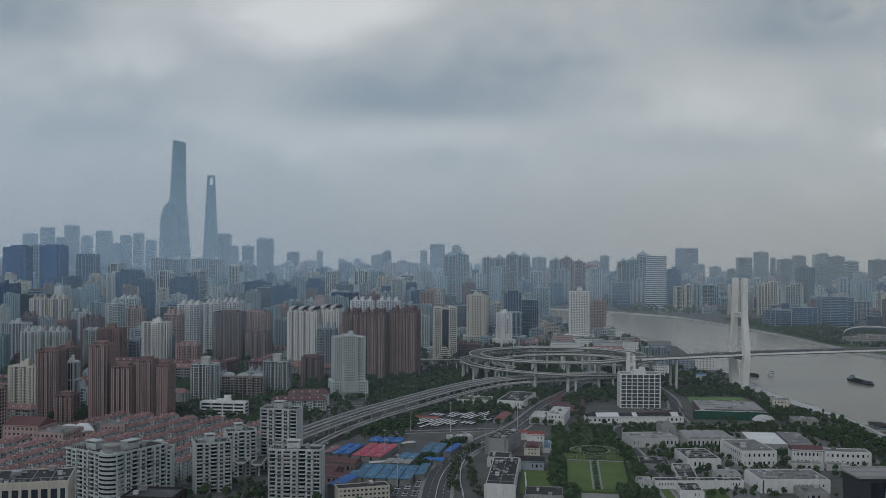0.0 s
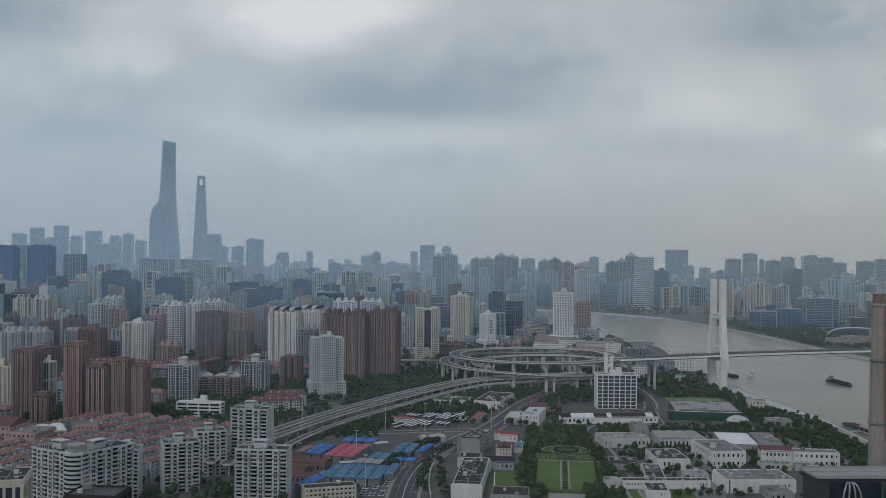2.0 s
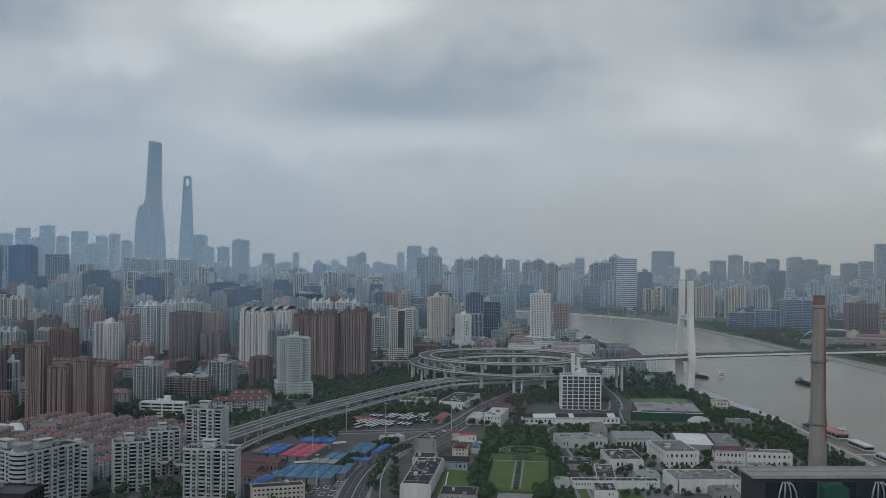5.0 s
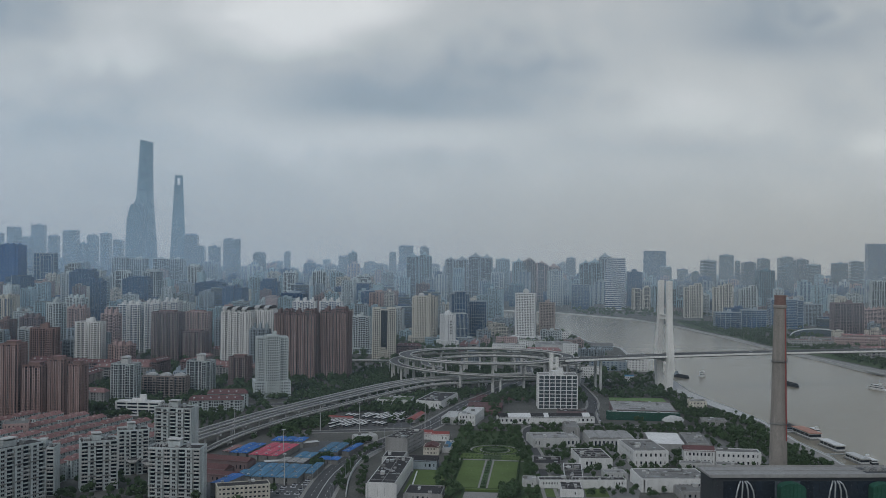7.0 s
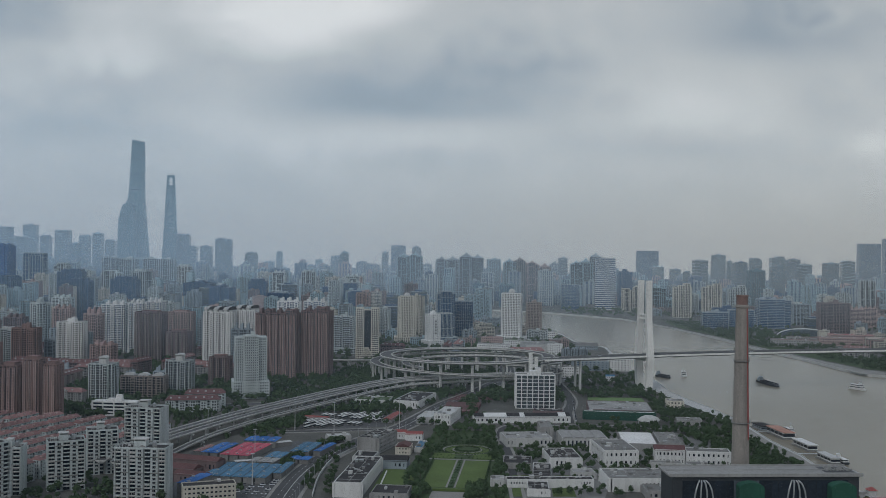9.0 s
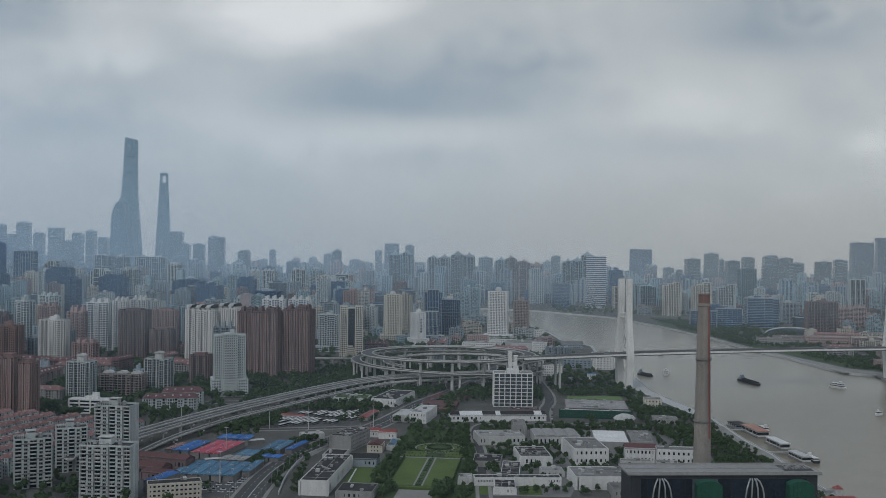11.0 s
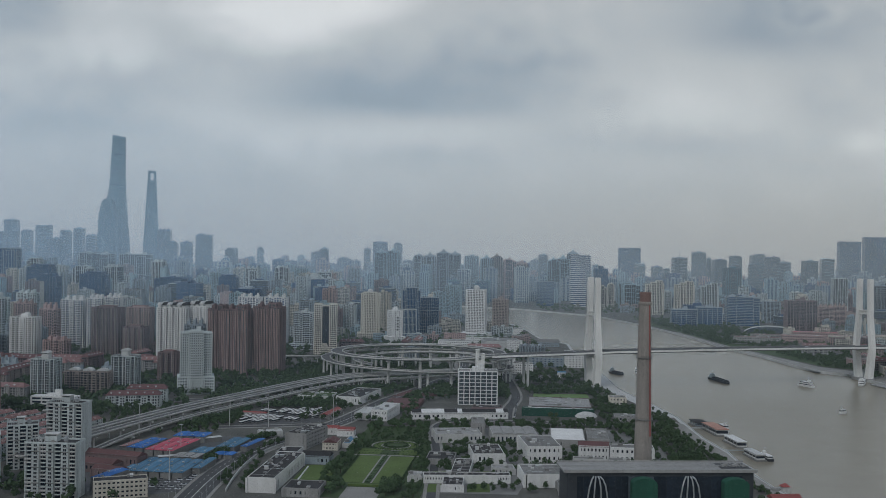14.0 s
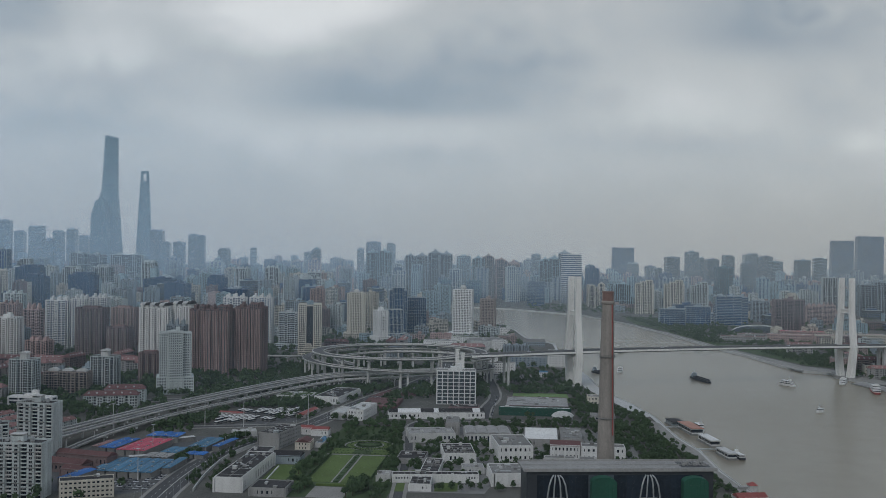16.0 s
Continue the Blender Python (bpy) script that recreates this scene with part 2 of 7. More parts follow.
M = {
    "soil": stuff_mat("soil", (0.105, 0.108, 0.100), 0.95, 0.45, 0.35, second=(0.16, 0.158, 0.142)),
    "asphalt": stuff_mat("asphalt", (0.078, 0.080, 0.083), 0.9, 0.25, 0.5),
    "deck": stuff_mat("deck", (0.100, 0.102, 0.105), 0.85, 0.2, 0.5),
    "concrete": stuff_mat("concrete", (0.33, 0.33, 0.325), 0.85, 0.2, 0.4, streak=0.24),
    "pale": stuff_mat("pale", (0.52, 0.525, 0.52), 0.7, 0.12, 0.4, streak=0.18),
    "white": stuff_mat("white", (0.70, 0.705, 0.70), 0.6, 0.10, 0.4, tint=0.06, streak=0.14),
    # off-white leaning blue: skylight and haze are mixed into the tint
    "offwhite": stuff_mat("offwhite", (0.51, 0.56, 0.565), 0.75, 0.16, 0.5, tint=0.12, streak=0.24),
    "cream": stuff_mat("cream", (0.56, 0.53, 0.46), 0.75, 0.14, 0.5, tint=0.10, streak=0.2),
    # grey tile whose blue lean also holds skylight and haze
    "greytile": stuff_mat("greytile", (0.30, 0.355, 0.395), 0.75, 0.15, 0.5, tint=0.18, streak=0.2),
    "brick": stuff_mat("brick", (0.240, 0.152, 0.138), 0.85, 0.22, 0.5, tint=0.12, streak=0.2),
    "darkbrick": stuff_mat("darkbrick", (0.202, 0.148, 0.150), 0.85, 0.22, 0.5, tint=0.12, streak=0.2),
    "pink": stuff_mat("pink", (0.42, 0.31, 0.295), 0.8, 0.15, 0.5, tint=0.12, streak=0.2),
    "turf": stuff_mat("turf", (0.15, 0.235, 0.095), 0.95, 0.2, 0.4, bump=0.2),
    "greenwall": stuff_mat("greenwall", (0.022, 0.075, 0.055), 0.8, 0.3, 0.5),
    "cobalt": stuff_mat("cobalt", (0.016, 0.078, 0.230), 0.3, 0.2, 0.1, spec=0.4),
    "taupe": stuff_mat("taupe", (0.305, 0.258, 0.238), 0.8, 0.15, 0.5, tint=0.1, streak=0.3),
    "tealwall": stuff_mat("tealwall", (0.30, 0.41, 0.46), 0.7, 0.15, 0.5, tint=0.12, streak=0.2),
    "redroof": stuff_mat("redroof", (0.235, 0.135, 0.130), 0.85, 0.35, 0.6, tint=0.18),
    "maroon": stuff_mat("maroon", (0.130, 0.068, 0.068), 0.85, 0.25, 0.6),
    "roofgrey": stuff_mat("roofgrey", (0.20, 0.20, 0.195), 0.9, 0.3, 0.5, tint=0.15),
    "roofdark": stuff_mat("roofdark", (0.036, 0.036, 0.040), 0.85, 0.5, 0.5, second=(0.056, 0.054, 0.056)),
    "blueroof": stuff_mat("blueroof", (0.020, 0.130, 0.40), 0.6, 0.2, 0.4, tint=0.15),
    "tealroof": stuff_mat("tealroof", (0.062, 0.175, 0.285), 0.65, 0.25, 0.5, tint=0.15),
    "pinkroof": stuff_mat("pinkroof", (0.44, 0.078, 0.120), 0.65, 0.2, 0.4, tint=0.12),
    "lawn": stuff_mat("lawn", (0.100, 0.148, 0.045), 0.95, 0.25, 0.4, bump=0.3),
    "rough_grass": stuff_mat("rough_grass", (0.056, 0.088, 0.038), 0.95, 0.4, 0.4, bump=0.4),
    "leaf": stuff_mat("leaf", (0.046, 0.086, 0.042), 0.85, 0.3, 0.8, tint=0.25, second=(0.085, 0.138, 0.060)),
    "bark": stuff_mat("bark", (0.08, 0.06, 0.045), 0.95, 0.3, 2.0),
    "paving": stuff_mat("paving", (0.27, 0.265, 0.25), 0.9, 0.25, 0.6),
    "steel": stuff_mat("steel", (0.42, 0.44, 0.45), 0.4, 0.1, 1.0, metal=0.6),
    "chimney": stuff_mat("chimney", (0.32, 0.295, 0.275), 0.9, 0.3, 0.5, second=(0.40, 0.365, 0.33), streak=0.3),
    "net": stuff_mat("net", (0.016, 0.085, 0.055), 0.8, 0.3, 1.2, bump=0.5),
    "black": stuff_mat("black", (0.038, 0.043, 0.050), 0.5, 0.3, 0.5),
    "hull": stuff_mat("hull", (0.045, 0.050, 0.060), 0.7, 0.3, 0.5),
    "redpaint": stuff_mat("redpaint", (0.290, 0.080, 0.072), 0.6, 0.2, 0.5, tint=0.15),
    # tower glass with the blue of far haze mixed into its colour
    "haze_tinted": stuff_mat("haze_tinted", (0.085, 0.178, 0.222), 0.35, 0.15, 0.1, spec=0.5),
    "carpaint": stuff_mat("carpaint", (0.35, 0.36, 0.38), 0.35, 0.1, 1.0, tint=0.9, spec=0.5),
    "bluewall": stuff_mat("bluewall", (0.026, 0.068, 0.150), 0.3, 0.2, 0.1, spec=0.4),
    "terracotta": stuff_mat("terracotta", (0.42, 0.235, 0.185), 0.8, 0.2, 0.5),
    "brickcap": stuff_mat("brickcap", (0.20, 0.125, 0.110), 0.85, 0.35, 0.8, second=(0.30, 0.20, 0.18)),
    "bridgewhite": stuff_mat("bridgewhite", (0.80, 0.795, 0.77), 0.7, 0.12, 0.3, streak=0.12),
    "cable": stuff_mat("cable", (0.16, 0.165, 0.17), 0.6, 0.1, 1.0),
    "parapet": stuff_mat("parapet", (0.62, 0.62, 0.605), 0.8, 0.2, 0.4, streak=0.22),
    "line": stuff_mat("line", (0.60, 0.60, 0.58), 0.8, 0.15, 1.0),
}


def glass_mat(name, color, rough=0.12):
    m = stuff_mat(name, color, rough, 0.5, 0.25, spec=0.35, tint=0.25)
    return m


M["glass"] = glass_mat("glass", (0.018, 0.026, 0.038), 0.2)
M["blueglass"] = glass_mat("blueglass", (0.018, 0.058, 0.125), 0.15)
M["greyglass"] = glass_mat("greyglass", (0.075, 0.095, 0.110), 0.2)


def water_mat():
    m = stuff_mat("water", (0.228, 0.203, 0.152), 0.25, 0.06, 0.02, spec=0.3, second=(0.245, 0.220, 0.168))
    nt = m.node_tree
    geo = nt.nodes.new("ShaderNodeNewGeometry")
    n = nt.nodes.new("ShaderNodeTexNoise")
    n.inputs["Scale"].default_value, n.inputs["Detail"].default_value = 0.25, 6.0
    nt.links.new(geo.outputs["Position"], n.inputs["Vector"])
    bp = nt.nodes.new("ShaderNodeBump")
    bp.inputs["Strength"].default_value, bp.inputs["Distance"].default_value = 0.09, 0.4
    nt.links.new(n.outputs[0], bp.inputs["Height"])
    nt.links.new(bp.outputs[0], nt.nodes["Principled BSDF"].inputs["Normal"])
    return m


M["water"] = water_mat()


def haze_mat(name, thick):
    """An added sheet that imitates haze: mostly clear, tinted, scattering some of the sky's light; thin at the ground
    and aloft.
    """
    m = bpy.data.materials.new(name)
    m.use_nodes = True
    nt = m.node_tree
    nt.nodes.clear()
    geo = nt.nodes.new("ShaderNodeNewGeometry")
    sp = nt.nodes.new("ShaderNodeSeparateXYZ")
    nt.links.new(geo.outputs["Position"], sp.inputs[0])
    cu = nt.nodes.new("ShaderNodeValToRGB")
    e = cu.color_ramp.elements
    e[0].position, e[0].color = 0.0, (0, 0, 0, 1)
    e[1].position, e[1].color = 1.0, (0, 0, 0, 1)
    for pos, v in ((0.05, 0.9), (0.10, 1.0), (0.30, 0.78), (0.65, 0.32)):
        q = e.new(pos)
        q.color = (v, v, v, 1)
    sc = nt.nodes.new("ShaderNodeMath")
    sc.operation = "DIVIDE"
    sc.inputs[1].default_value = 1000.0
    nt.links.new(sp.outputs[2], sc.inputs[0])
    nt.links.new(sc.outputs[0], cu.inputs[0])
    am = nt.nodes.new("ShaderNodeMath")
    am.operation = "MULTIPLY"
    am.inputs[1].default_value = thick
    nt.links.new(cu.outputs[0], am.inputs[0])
    # the sheet is set thinner towards the east
    east_thin = nt.nodes.new("ShaderNodeMapRange")
    east_thin.inputs["From Min"].default_value, east_thin.inputs["From Max"].default_value = -200.0, 1000.0
    east_thin.inputs["To Min"].default_value, east_thin.inputs["To Max"].default_value = 1.0, 0.68
    nt.links.new(sp.outputs[0], east_thin.inputs["Value"])
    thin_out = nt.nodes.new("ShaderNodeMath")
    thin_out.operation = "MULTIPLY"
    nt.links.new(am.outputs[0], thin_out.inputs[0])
    nt.links.new(east_thin.outputs[0], thin_out.inputs[1])
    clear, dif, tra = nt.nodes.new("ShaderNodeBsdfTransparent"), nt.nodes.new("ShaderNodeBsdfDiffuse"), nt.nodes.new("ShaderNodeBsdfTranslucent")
    # the painted haze tint runs from bluer in the west to greyer east
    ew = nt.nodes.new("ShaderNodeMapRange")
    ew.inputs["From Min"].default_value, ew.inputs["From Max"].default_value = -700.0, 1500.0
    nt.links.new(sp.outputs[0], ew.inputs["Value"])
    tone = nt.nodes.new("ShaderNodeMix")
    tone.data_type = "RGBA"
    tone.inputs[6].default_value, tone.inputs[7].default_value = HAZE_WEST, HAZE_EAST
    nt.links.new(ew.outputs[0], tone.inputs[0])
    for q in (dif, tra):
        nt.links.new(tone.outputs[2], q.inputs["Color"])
    half, mx = nt.nodes.new("ShaderNodeAddShader"), nt.nodes.new("ShaderNodeMixShader")
    nt.links.new(dif.outputs[0], half.inputs[0])
    nt.links.new(tra.outputs[0], half.inputs[1])
    nt.links.new(thin_out.outputs[0], mx.inputs[0])
    nt.links.new(clear.outputs[0], mx.inputs[1])
    nt.links.new(half.outputs[0], mx.inputs[2])
    out = nt.nodes.new("ShaderNodeOutputMaterial")
    nt.links.new(mx.outputs[0], out.inputs["Surface"])
    return m


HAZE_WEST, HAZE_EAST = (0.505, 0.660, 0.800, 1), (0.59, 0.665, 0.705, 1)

# ---- ground, river and banks ----
WEST = [(470, -2500), (468, 500), (466, 726), (463, 761), (464, 811), (472, 891), (470, 958), (475, 1036), (478, 1075), (474, 1160), (466, 1227), (462, 1300), (470, 1400),
        (472, 1480), (458, 1555), (480, 1700), (500, 1880), (462, 2000), (463, 2160), (451, 2327), (315, 2541), (120, 2640)]
EAST = [(100, 2980), (359, 3028), (541, 2913), (711, 2673), (765, 2400), (785, 2180), (798, 1822), (812, 1712), (816, 1567), (826, 1497), (857, 1472), (855, 1410), (866, 1320),
        (890, 1000), (920, 600), (930, -2500)]


def in_river(x, y, pad=0.0):
    if y > 3060 or y < -2500:
        return False
    def edge(line, v):
        for (xa, ya), (xb, yb) in zip(line, line[1:]):
            if min(ya, yb) <= v <= max(ya, yb) and ya != yb:
                return xa + (xb - xa) * (v - ya) / (yb - ya)
        return None
    w, e = edge(WEST, y), edge(EAST[::-1], y)
    w = 120 if w is None else w
    e = (600 if y > 2900 else 930) if e is None else e
    return w - pad < x < e + pad


from mathutils.geometry import tessellate_polygon
rim = [(-4900, -2500)] + WEST + EAST + [(4900, -2500), (4900, 4900), (-4900, 4900)]
ground = tagged(new("ground", mesh_of("ground", [(x, y, 0.0) for x, y in rim], tessellate_polygon([[Vector((x, y, 0)) for x, y in rim]]))), "dark city ground of soil and worn paving", "ground", "", "structure")
ground.data.materials.append(M["soil"])
water = Solid()
water.box(650, 1200, -4.0, 2600, 7600, 1.0)
solo("water", water, M["water"], "wide muddy grey-brown river with fine ripples", "river", "structure")
for bank_line, nm in ((WEST, "quay_wall"), (EAST, "quay_wall")):
    s = Solid()
    s.sweep([(x, y, 0) for x, y in bank_line], ((-4.0, -5), (0.6, -5), (0.6, 0.9), (0.1, 0.9), (0.1, 0.12), (-4.0, 0.12)))
    solo(nm, s, M["pale"], "low concrete quay wall along the river", "wall", "structure")
# added sheets at set distances stand in for haze in the air
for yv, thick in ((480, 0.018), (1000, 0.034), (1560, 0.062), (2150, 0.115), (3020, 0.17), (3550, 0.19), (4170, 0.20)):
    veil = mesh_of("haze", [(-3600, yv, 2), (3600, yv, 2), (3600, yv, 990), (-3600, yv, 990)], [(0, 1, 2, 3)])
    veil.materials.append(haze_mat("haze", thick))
    tagged(new("haze", veil), "added thin sheet that imitates grey haze over the city", "haze", "", "structure")

# ---- buildings ----
FOOT = []  # centres and radii of what stands already


def taken(x, y, r):
    return any((x - a) ** 2 + (y - b) ** 2 < (r + c) ** 2 for a, b, c in FOOT)


PLAIN = (1.0,)
RHYTHMS = ((1.0,), (1.5, 0.55), (1.8, 0.45, 0.45), (0.7, 0.7, 2.0), (1.3, 0.5, 0.5, 0.5), (2.1, 0.4, 1.0, 0.4))


def lattice(s, cx, cy, w, d, z0, h, fl, bay, band, pier, proud=0.6, rhythm=PLAIN):
    """Storey bands and piers that stand proud of a glazed core, so that the windows lie recessed between them."""
    n = max(1, round(h / fl))
    step = h / n
    for i in range(n + 1):
        hh = band * (0.6 if i == n else 1.0)
        s.box(cx, cy, z0 + i * step - (0 if i == 0 else band * 0.35), w + proud, d + proud, hh)
    if pier > 0:
        for length, axis in ((w, 0), (d, 1)):
            k = max(1, round(length / bay))
            for i in range(k + 1):
                o = -length / 2 + i * length / k
                pw = pier * (1.3 if i in (0, k) else rhythm[i % len(rhythm)])
                o = max(-length / 2 + pw / 2 - proud / 2, min(length / 2 - pw / 2 + proud / 2, o))
                for sg in (-1, 1):
                    if axis == 0:
                        s.box(cx + o, cy + sg * d / 2, z0, pw, proud * 1.15, h)
                    else:
                        s.box(cx + sg * w / 2, cy + o, z0, proud * 1.15, pw, h)


AP, OF = "apartment building", "office building"


def building(name, label, category, x, y, w, d, h, rz=-8.0, wall="offwhite", glass="glass", fl=3.1, bay=3.6, band=1.0, pier=0.95, wings=(), crown="house", podium=None,
             roof="roofgrey", group="", balcony=0, seed=0, bal_mat=None, fins=None):
    rnd = random.Random(seed + int(abs(x) * 7 + y))
    root = thing(name, label, category, pose(x, y, 0, 0, 0, rz), group)
    FOOT.append((x, y, max(w, d) * 0.55))
    walls, core, top = Solid(), Solid(), Solid()
    vols = [(0, 0, w, d, h)] + list(wings)
    rhythm = rnd.choice(RHYTHMS) if category == AP else PLAIN
    for cx, cy, vw, vd, vh in vols:
        core.box(cx, cy, 0.2, vw - 0.25, vd - 0.25, vh - 0.4)
        lattice(walls, cx, cy, vw, vd, 0, vh, fl, bay, band, pier, 0.6, rhythm)
        for a, b, e, g in ((0, vd / 2 - 0.1, vw, 0.35), (0, -vd / 2 + 0.1, vw, 0.35), (vw / 2 - 0.1, 0, 0.35, vd - 0.6), (-vw / 2 + 0.1, 0, 0.35, vd - 0.6)):
            walls.box(cx + a, cy + b, vh, e, g, 1.1)
        top.box(cx, cy, vh - 0.1, vw - 0.6, vd - 0.6, 0.35)
    part("wall", walls, M[wall], root)
    part("glazing", core, M[glass], root, "dark window glass behind the storey bands")
    deck = part("roof", top, M[roof], root)
    if podium:
        pw, pd, ph = podium
        p, pg = Solid(), Solid()
        pg.box(0, 0, 0.1, pw - 0.5, pd - 0.5, ph - 0.5)
        lattice(p, 0, 0, pw, pd, 0, ph, fl * 1.15, bay * 1.1, band * 1.2, pier)
        p.box(0, 0, ph - 0.8, pw, pd, 0.9)
        base = part("podium", p, M[wall], root)
        part("podium_glazing", pg, M[glass], base)
    if crown in ("house", "houses"):
        c = Solid()
        for i in range(1 if crown == "house" else 3):
            ox = 0 if crown == "house" else (-w * 0.32 + i * w * 0.32)
            hw = w * (0.3 if crown == "house" else 0.16)
            c.box(ox, rnd.uniform(-0.1, 0.1) * d, h + 0.2, hw, d * 0.45, rnd.uniform(3.5, 6.0))
            c.box(ox + hw * 0.25, 0, h + 0.2, hw * 0.45, d * 0.3, 7.5)
        for i in range(4):
            c.box(rnd.uniform(-0.4, 0.4) * w, rnd.uniform(-0.3, 0.3) * d, h + 0.2, 1.8, 1.6, 1.6)
        part("roof_house", c, M[wall], deck)
    elif crown == "flatbox":
        part("roof_house", Solid().box(0, 0, h + 0.2, w * 0.55, d * 0.6, 2.6), M[wall], deck)
        part("roof_cap", Solid().box(0, 0, h + 2.8, w * 0.6, d * 0.66, 0.5), M[roof], deck)
    elif crown == "pinnacle":
        c = Solid()
        c.box(0, 0, h, w * 0.62, d * 0.62, 5).box(0, 0, h + 5, w * 0.4, d * 0.4, 5, 0, 0.7).box(0, 0, h + 10, w * 0.2, d * 0.2, 7, 0, 0.15)
        c.box(-w * 0.33, 0, h, w * 0.2, d * 0.4, 6, 0, 0.5).box(w * 0.33, 0, h, w * 0.2, d * 0.4, 6, 0, 0.5)
        part("crown", c, M[wall], deck)
    elif crown == "dome":
        c = Solid()
        c.lathe([(w * 0.16, h), (w * 0.16, h + 3.5), (w * 0.19, h + 3.7)] + [(w * 0.17 * math.cos(a), h + 3.9 + w * 0.16 * math.sin(a)) for a in (0, 0.4, 0.8, 1.15, 1.45)], 0, 0, 16)
        part("dome", c, M["pale"], deck)
    elif crown == "arch":
        c = Solid()
        for i in (-1, 0, 1):
            c.vault(i * w * 0.33, 0, h + 1.0, w * 0.24, d * 0.5, 3.4)
        part("arched_roof", c, M["pale"], deck, "pale arched roof pieces on posts")
    elif crown == "cap":
        c = Solid()
        c.box(0, 0, h, w * 0.3, d * 0.4, 6)
        c.vault(0, 0, h + 6.8, w * 0.36, d * 0.5, 2.4)
        part("roof_house", c, M["pale"], deck, "white rooftop lantern with curved cap")
    elif crown == "gables":
        n_g = max(3, round(w / 8))
        for i in range(n_g):
            ox = -w / 2 + (i + 0.5) * w / n_g
            part("gable_wall", Solid().box(ox, 0, h, w / n_g * 0.55, d * 0.9, 4.0), M[wall], deck)
            part("gable_roof", Solid().gable(ox, 0, h + 4.0, d + 2, w / n_g * 0.8, 4.2, math.pi / 2), M["roofdark" if i % 2 else wall], deck)
    elif crown == "hip":
        deep = max([d] + [vd for cx, cy, vw, vd, vh in wings])
        part("hipped_roof", Solid().gable(0, 0, h + 0.9, w + 2.4, deep + 1.6, 4.6, 0, 4.5), M[roof], deck)
        c = Solid()
        for i in range(int(w // 9)):
            c.box(-w / 2 + 5 + i * 9, -deep * 0.28, h + 2.0, 1.8, 2.0, 1.9)
        part("dormer_row", c, M["pale"], deck, "small white dormers", "stuff")
    elif crown == "mast":
        c = Solid()
        c.box(0, 0, h, w * 0.5, d * 0.5, 4).tube((0, 0, h + 4), (0, 0, h + 40), 0.9, 6, 0.25)
        part("mast", c, M["greytile"], deck)
    if fins:
        n_f, fin_mat = fins
        face = max([d / 2] + [cy + vd / 2 for cx, cy, vw, vd, vh in wings]) + 0.35
        for sg in (-1, 1):
            for i in range(n_f):
                ox = -w / 2 + (i + 0.5) * w / n_f
                f = Solid()
                for e in (-1.1, 1.1):
                    f.box(ox + e, sg * face, 0, 0.5, 0.9, h - 1.5)
                for k in range(1, int(h // fl)):
                    f.box(ox, sg * (face + 0.1), k * fl, 2.2, 0.7, 0.5)
                part("window_ladder", f, M[fin_mat], root, "pale upright window surround")
    if balcony:
        # stacks of balconies, one part to a stack
        deep = max([d / 2] + [cy + vd / 2 for cx, cy, vw, vd, vh in wings])
        n = max(1, round(h / fl))
        for sg in (-1, 1):
            for i in range(balcony):
                ox = -w / 2 + (i + 0.5) * w / balcony
                b = Solid()
                for k in range(1, n):
                    z = k * h / n
                    b.box(ox, sg * (deep + 0.75), z, w / balcony * 0.62, 1.5, 0.16)
                    b.box(ox, sg * (deep + 1.45), z, w / balcony * 0.62, 0.12, 1.05)
                    b.box(ox - w / balcony * 0.31, sg * (deep + 0.75), z, 0.12, 1.5, 1.05)
                    b.box(ox + w / balcony * 0.31, sg * (deep + 0.75), z, 0.12, 1.5, 1.05)
                part("balcony_stack", b, M[bal_mat or wall], root)
    return root


def bays(w, d, h, n, out=1.8, frac=0.55):
    """Shallow projecting bays on the long faces and a deeper one at each end."""
    r = []
    for i in range(n):
        ox = -w / 2 + (i + 0.5) * w / n
        r.append((ox, 0, w / n * frac, d + 2 * out, h - (1.6 if i % 2 else 0.0)))
    r.append((0, 0, w + 2.4, d * 0.45, h - 2.0))
    return r


def shared(name, solid, material):
    return solid.mesh(name, material)


def piece(name, mesh, parent, x, y, z, rz=0.0):
    ob = new(name, mesh)
    ob.parent = parent
    ob.matrix_basis = pose(x, y, z, 0, 0, rz)
    return ob


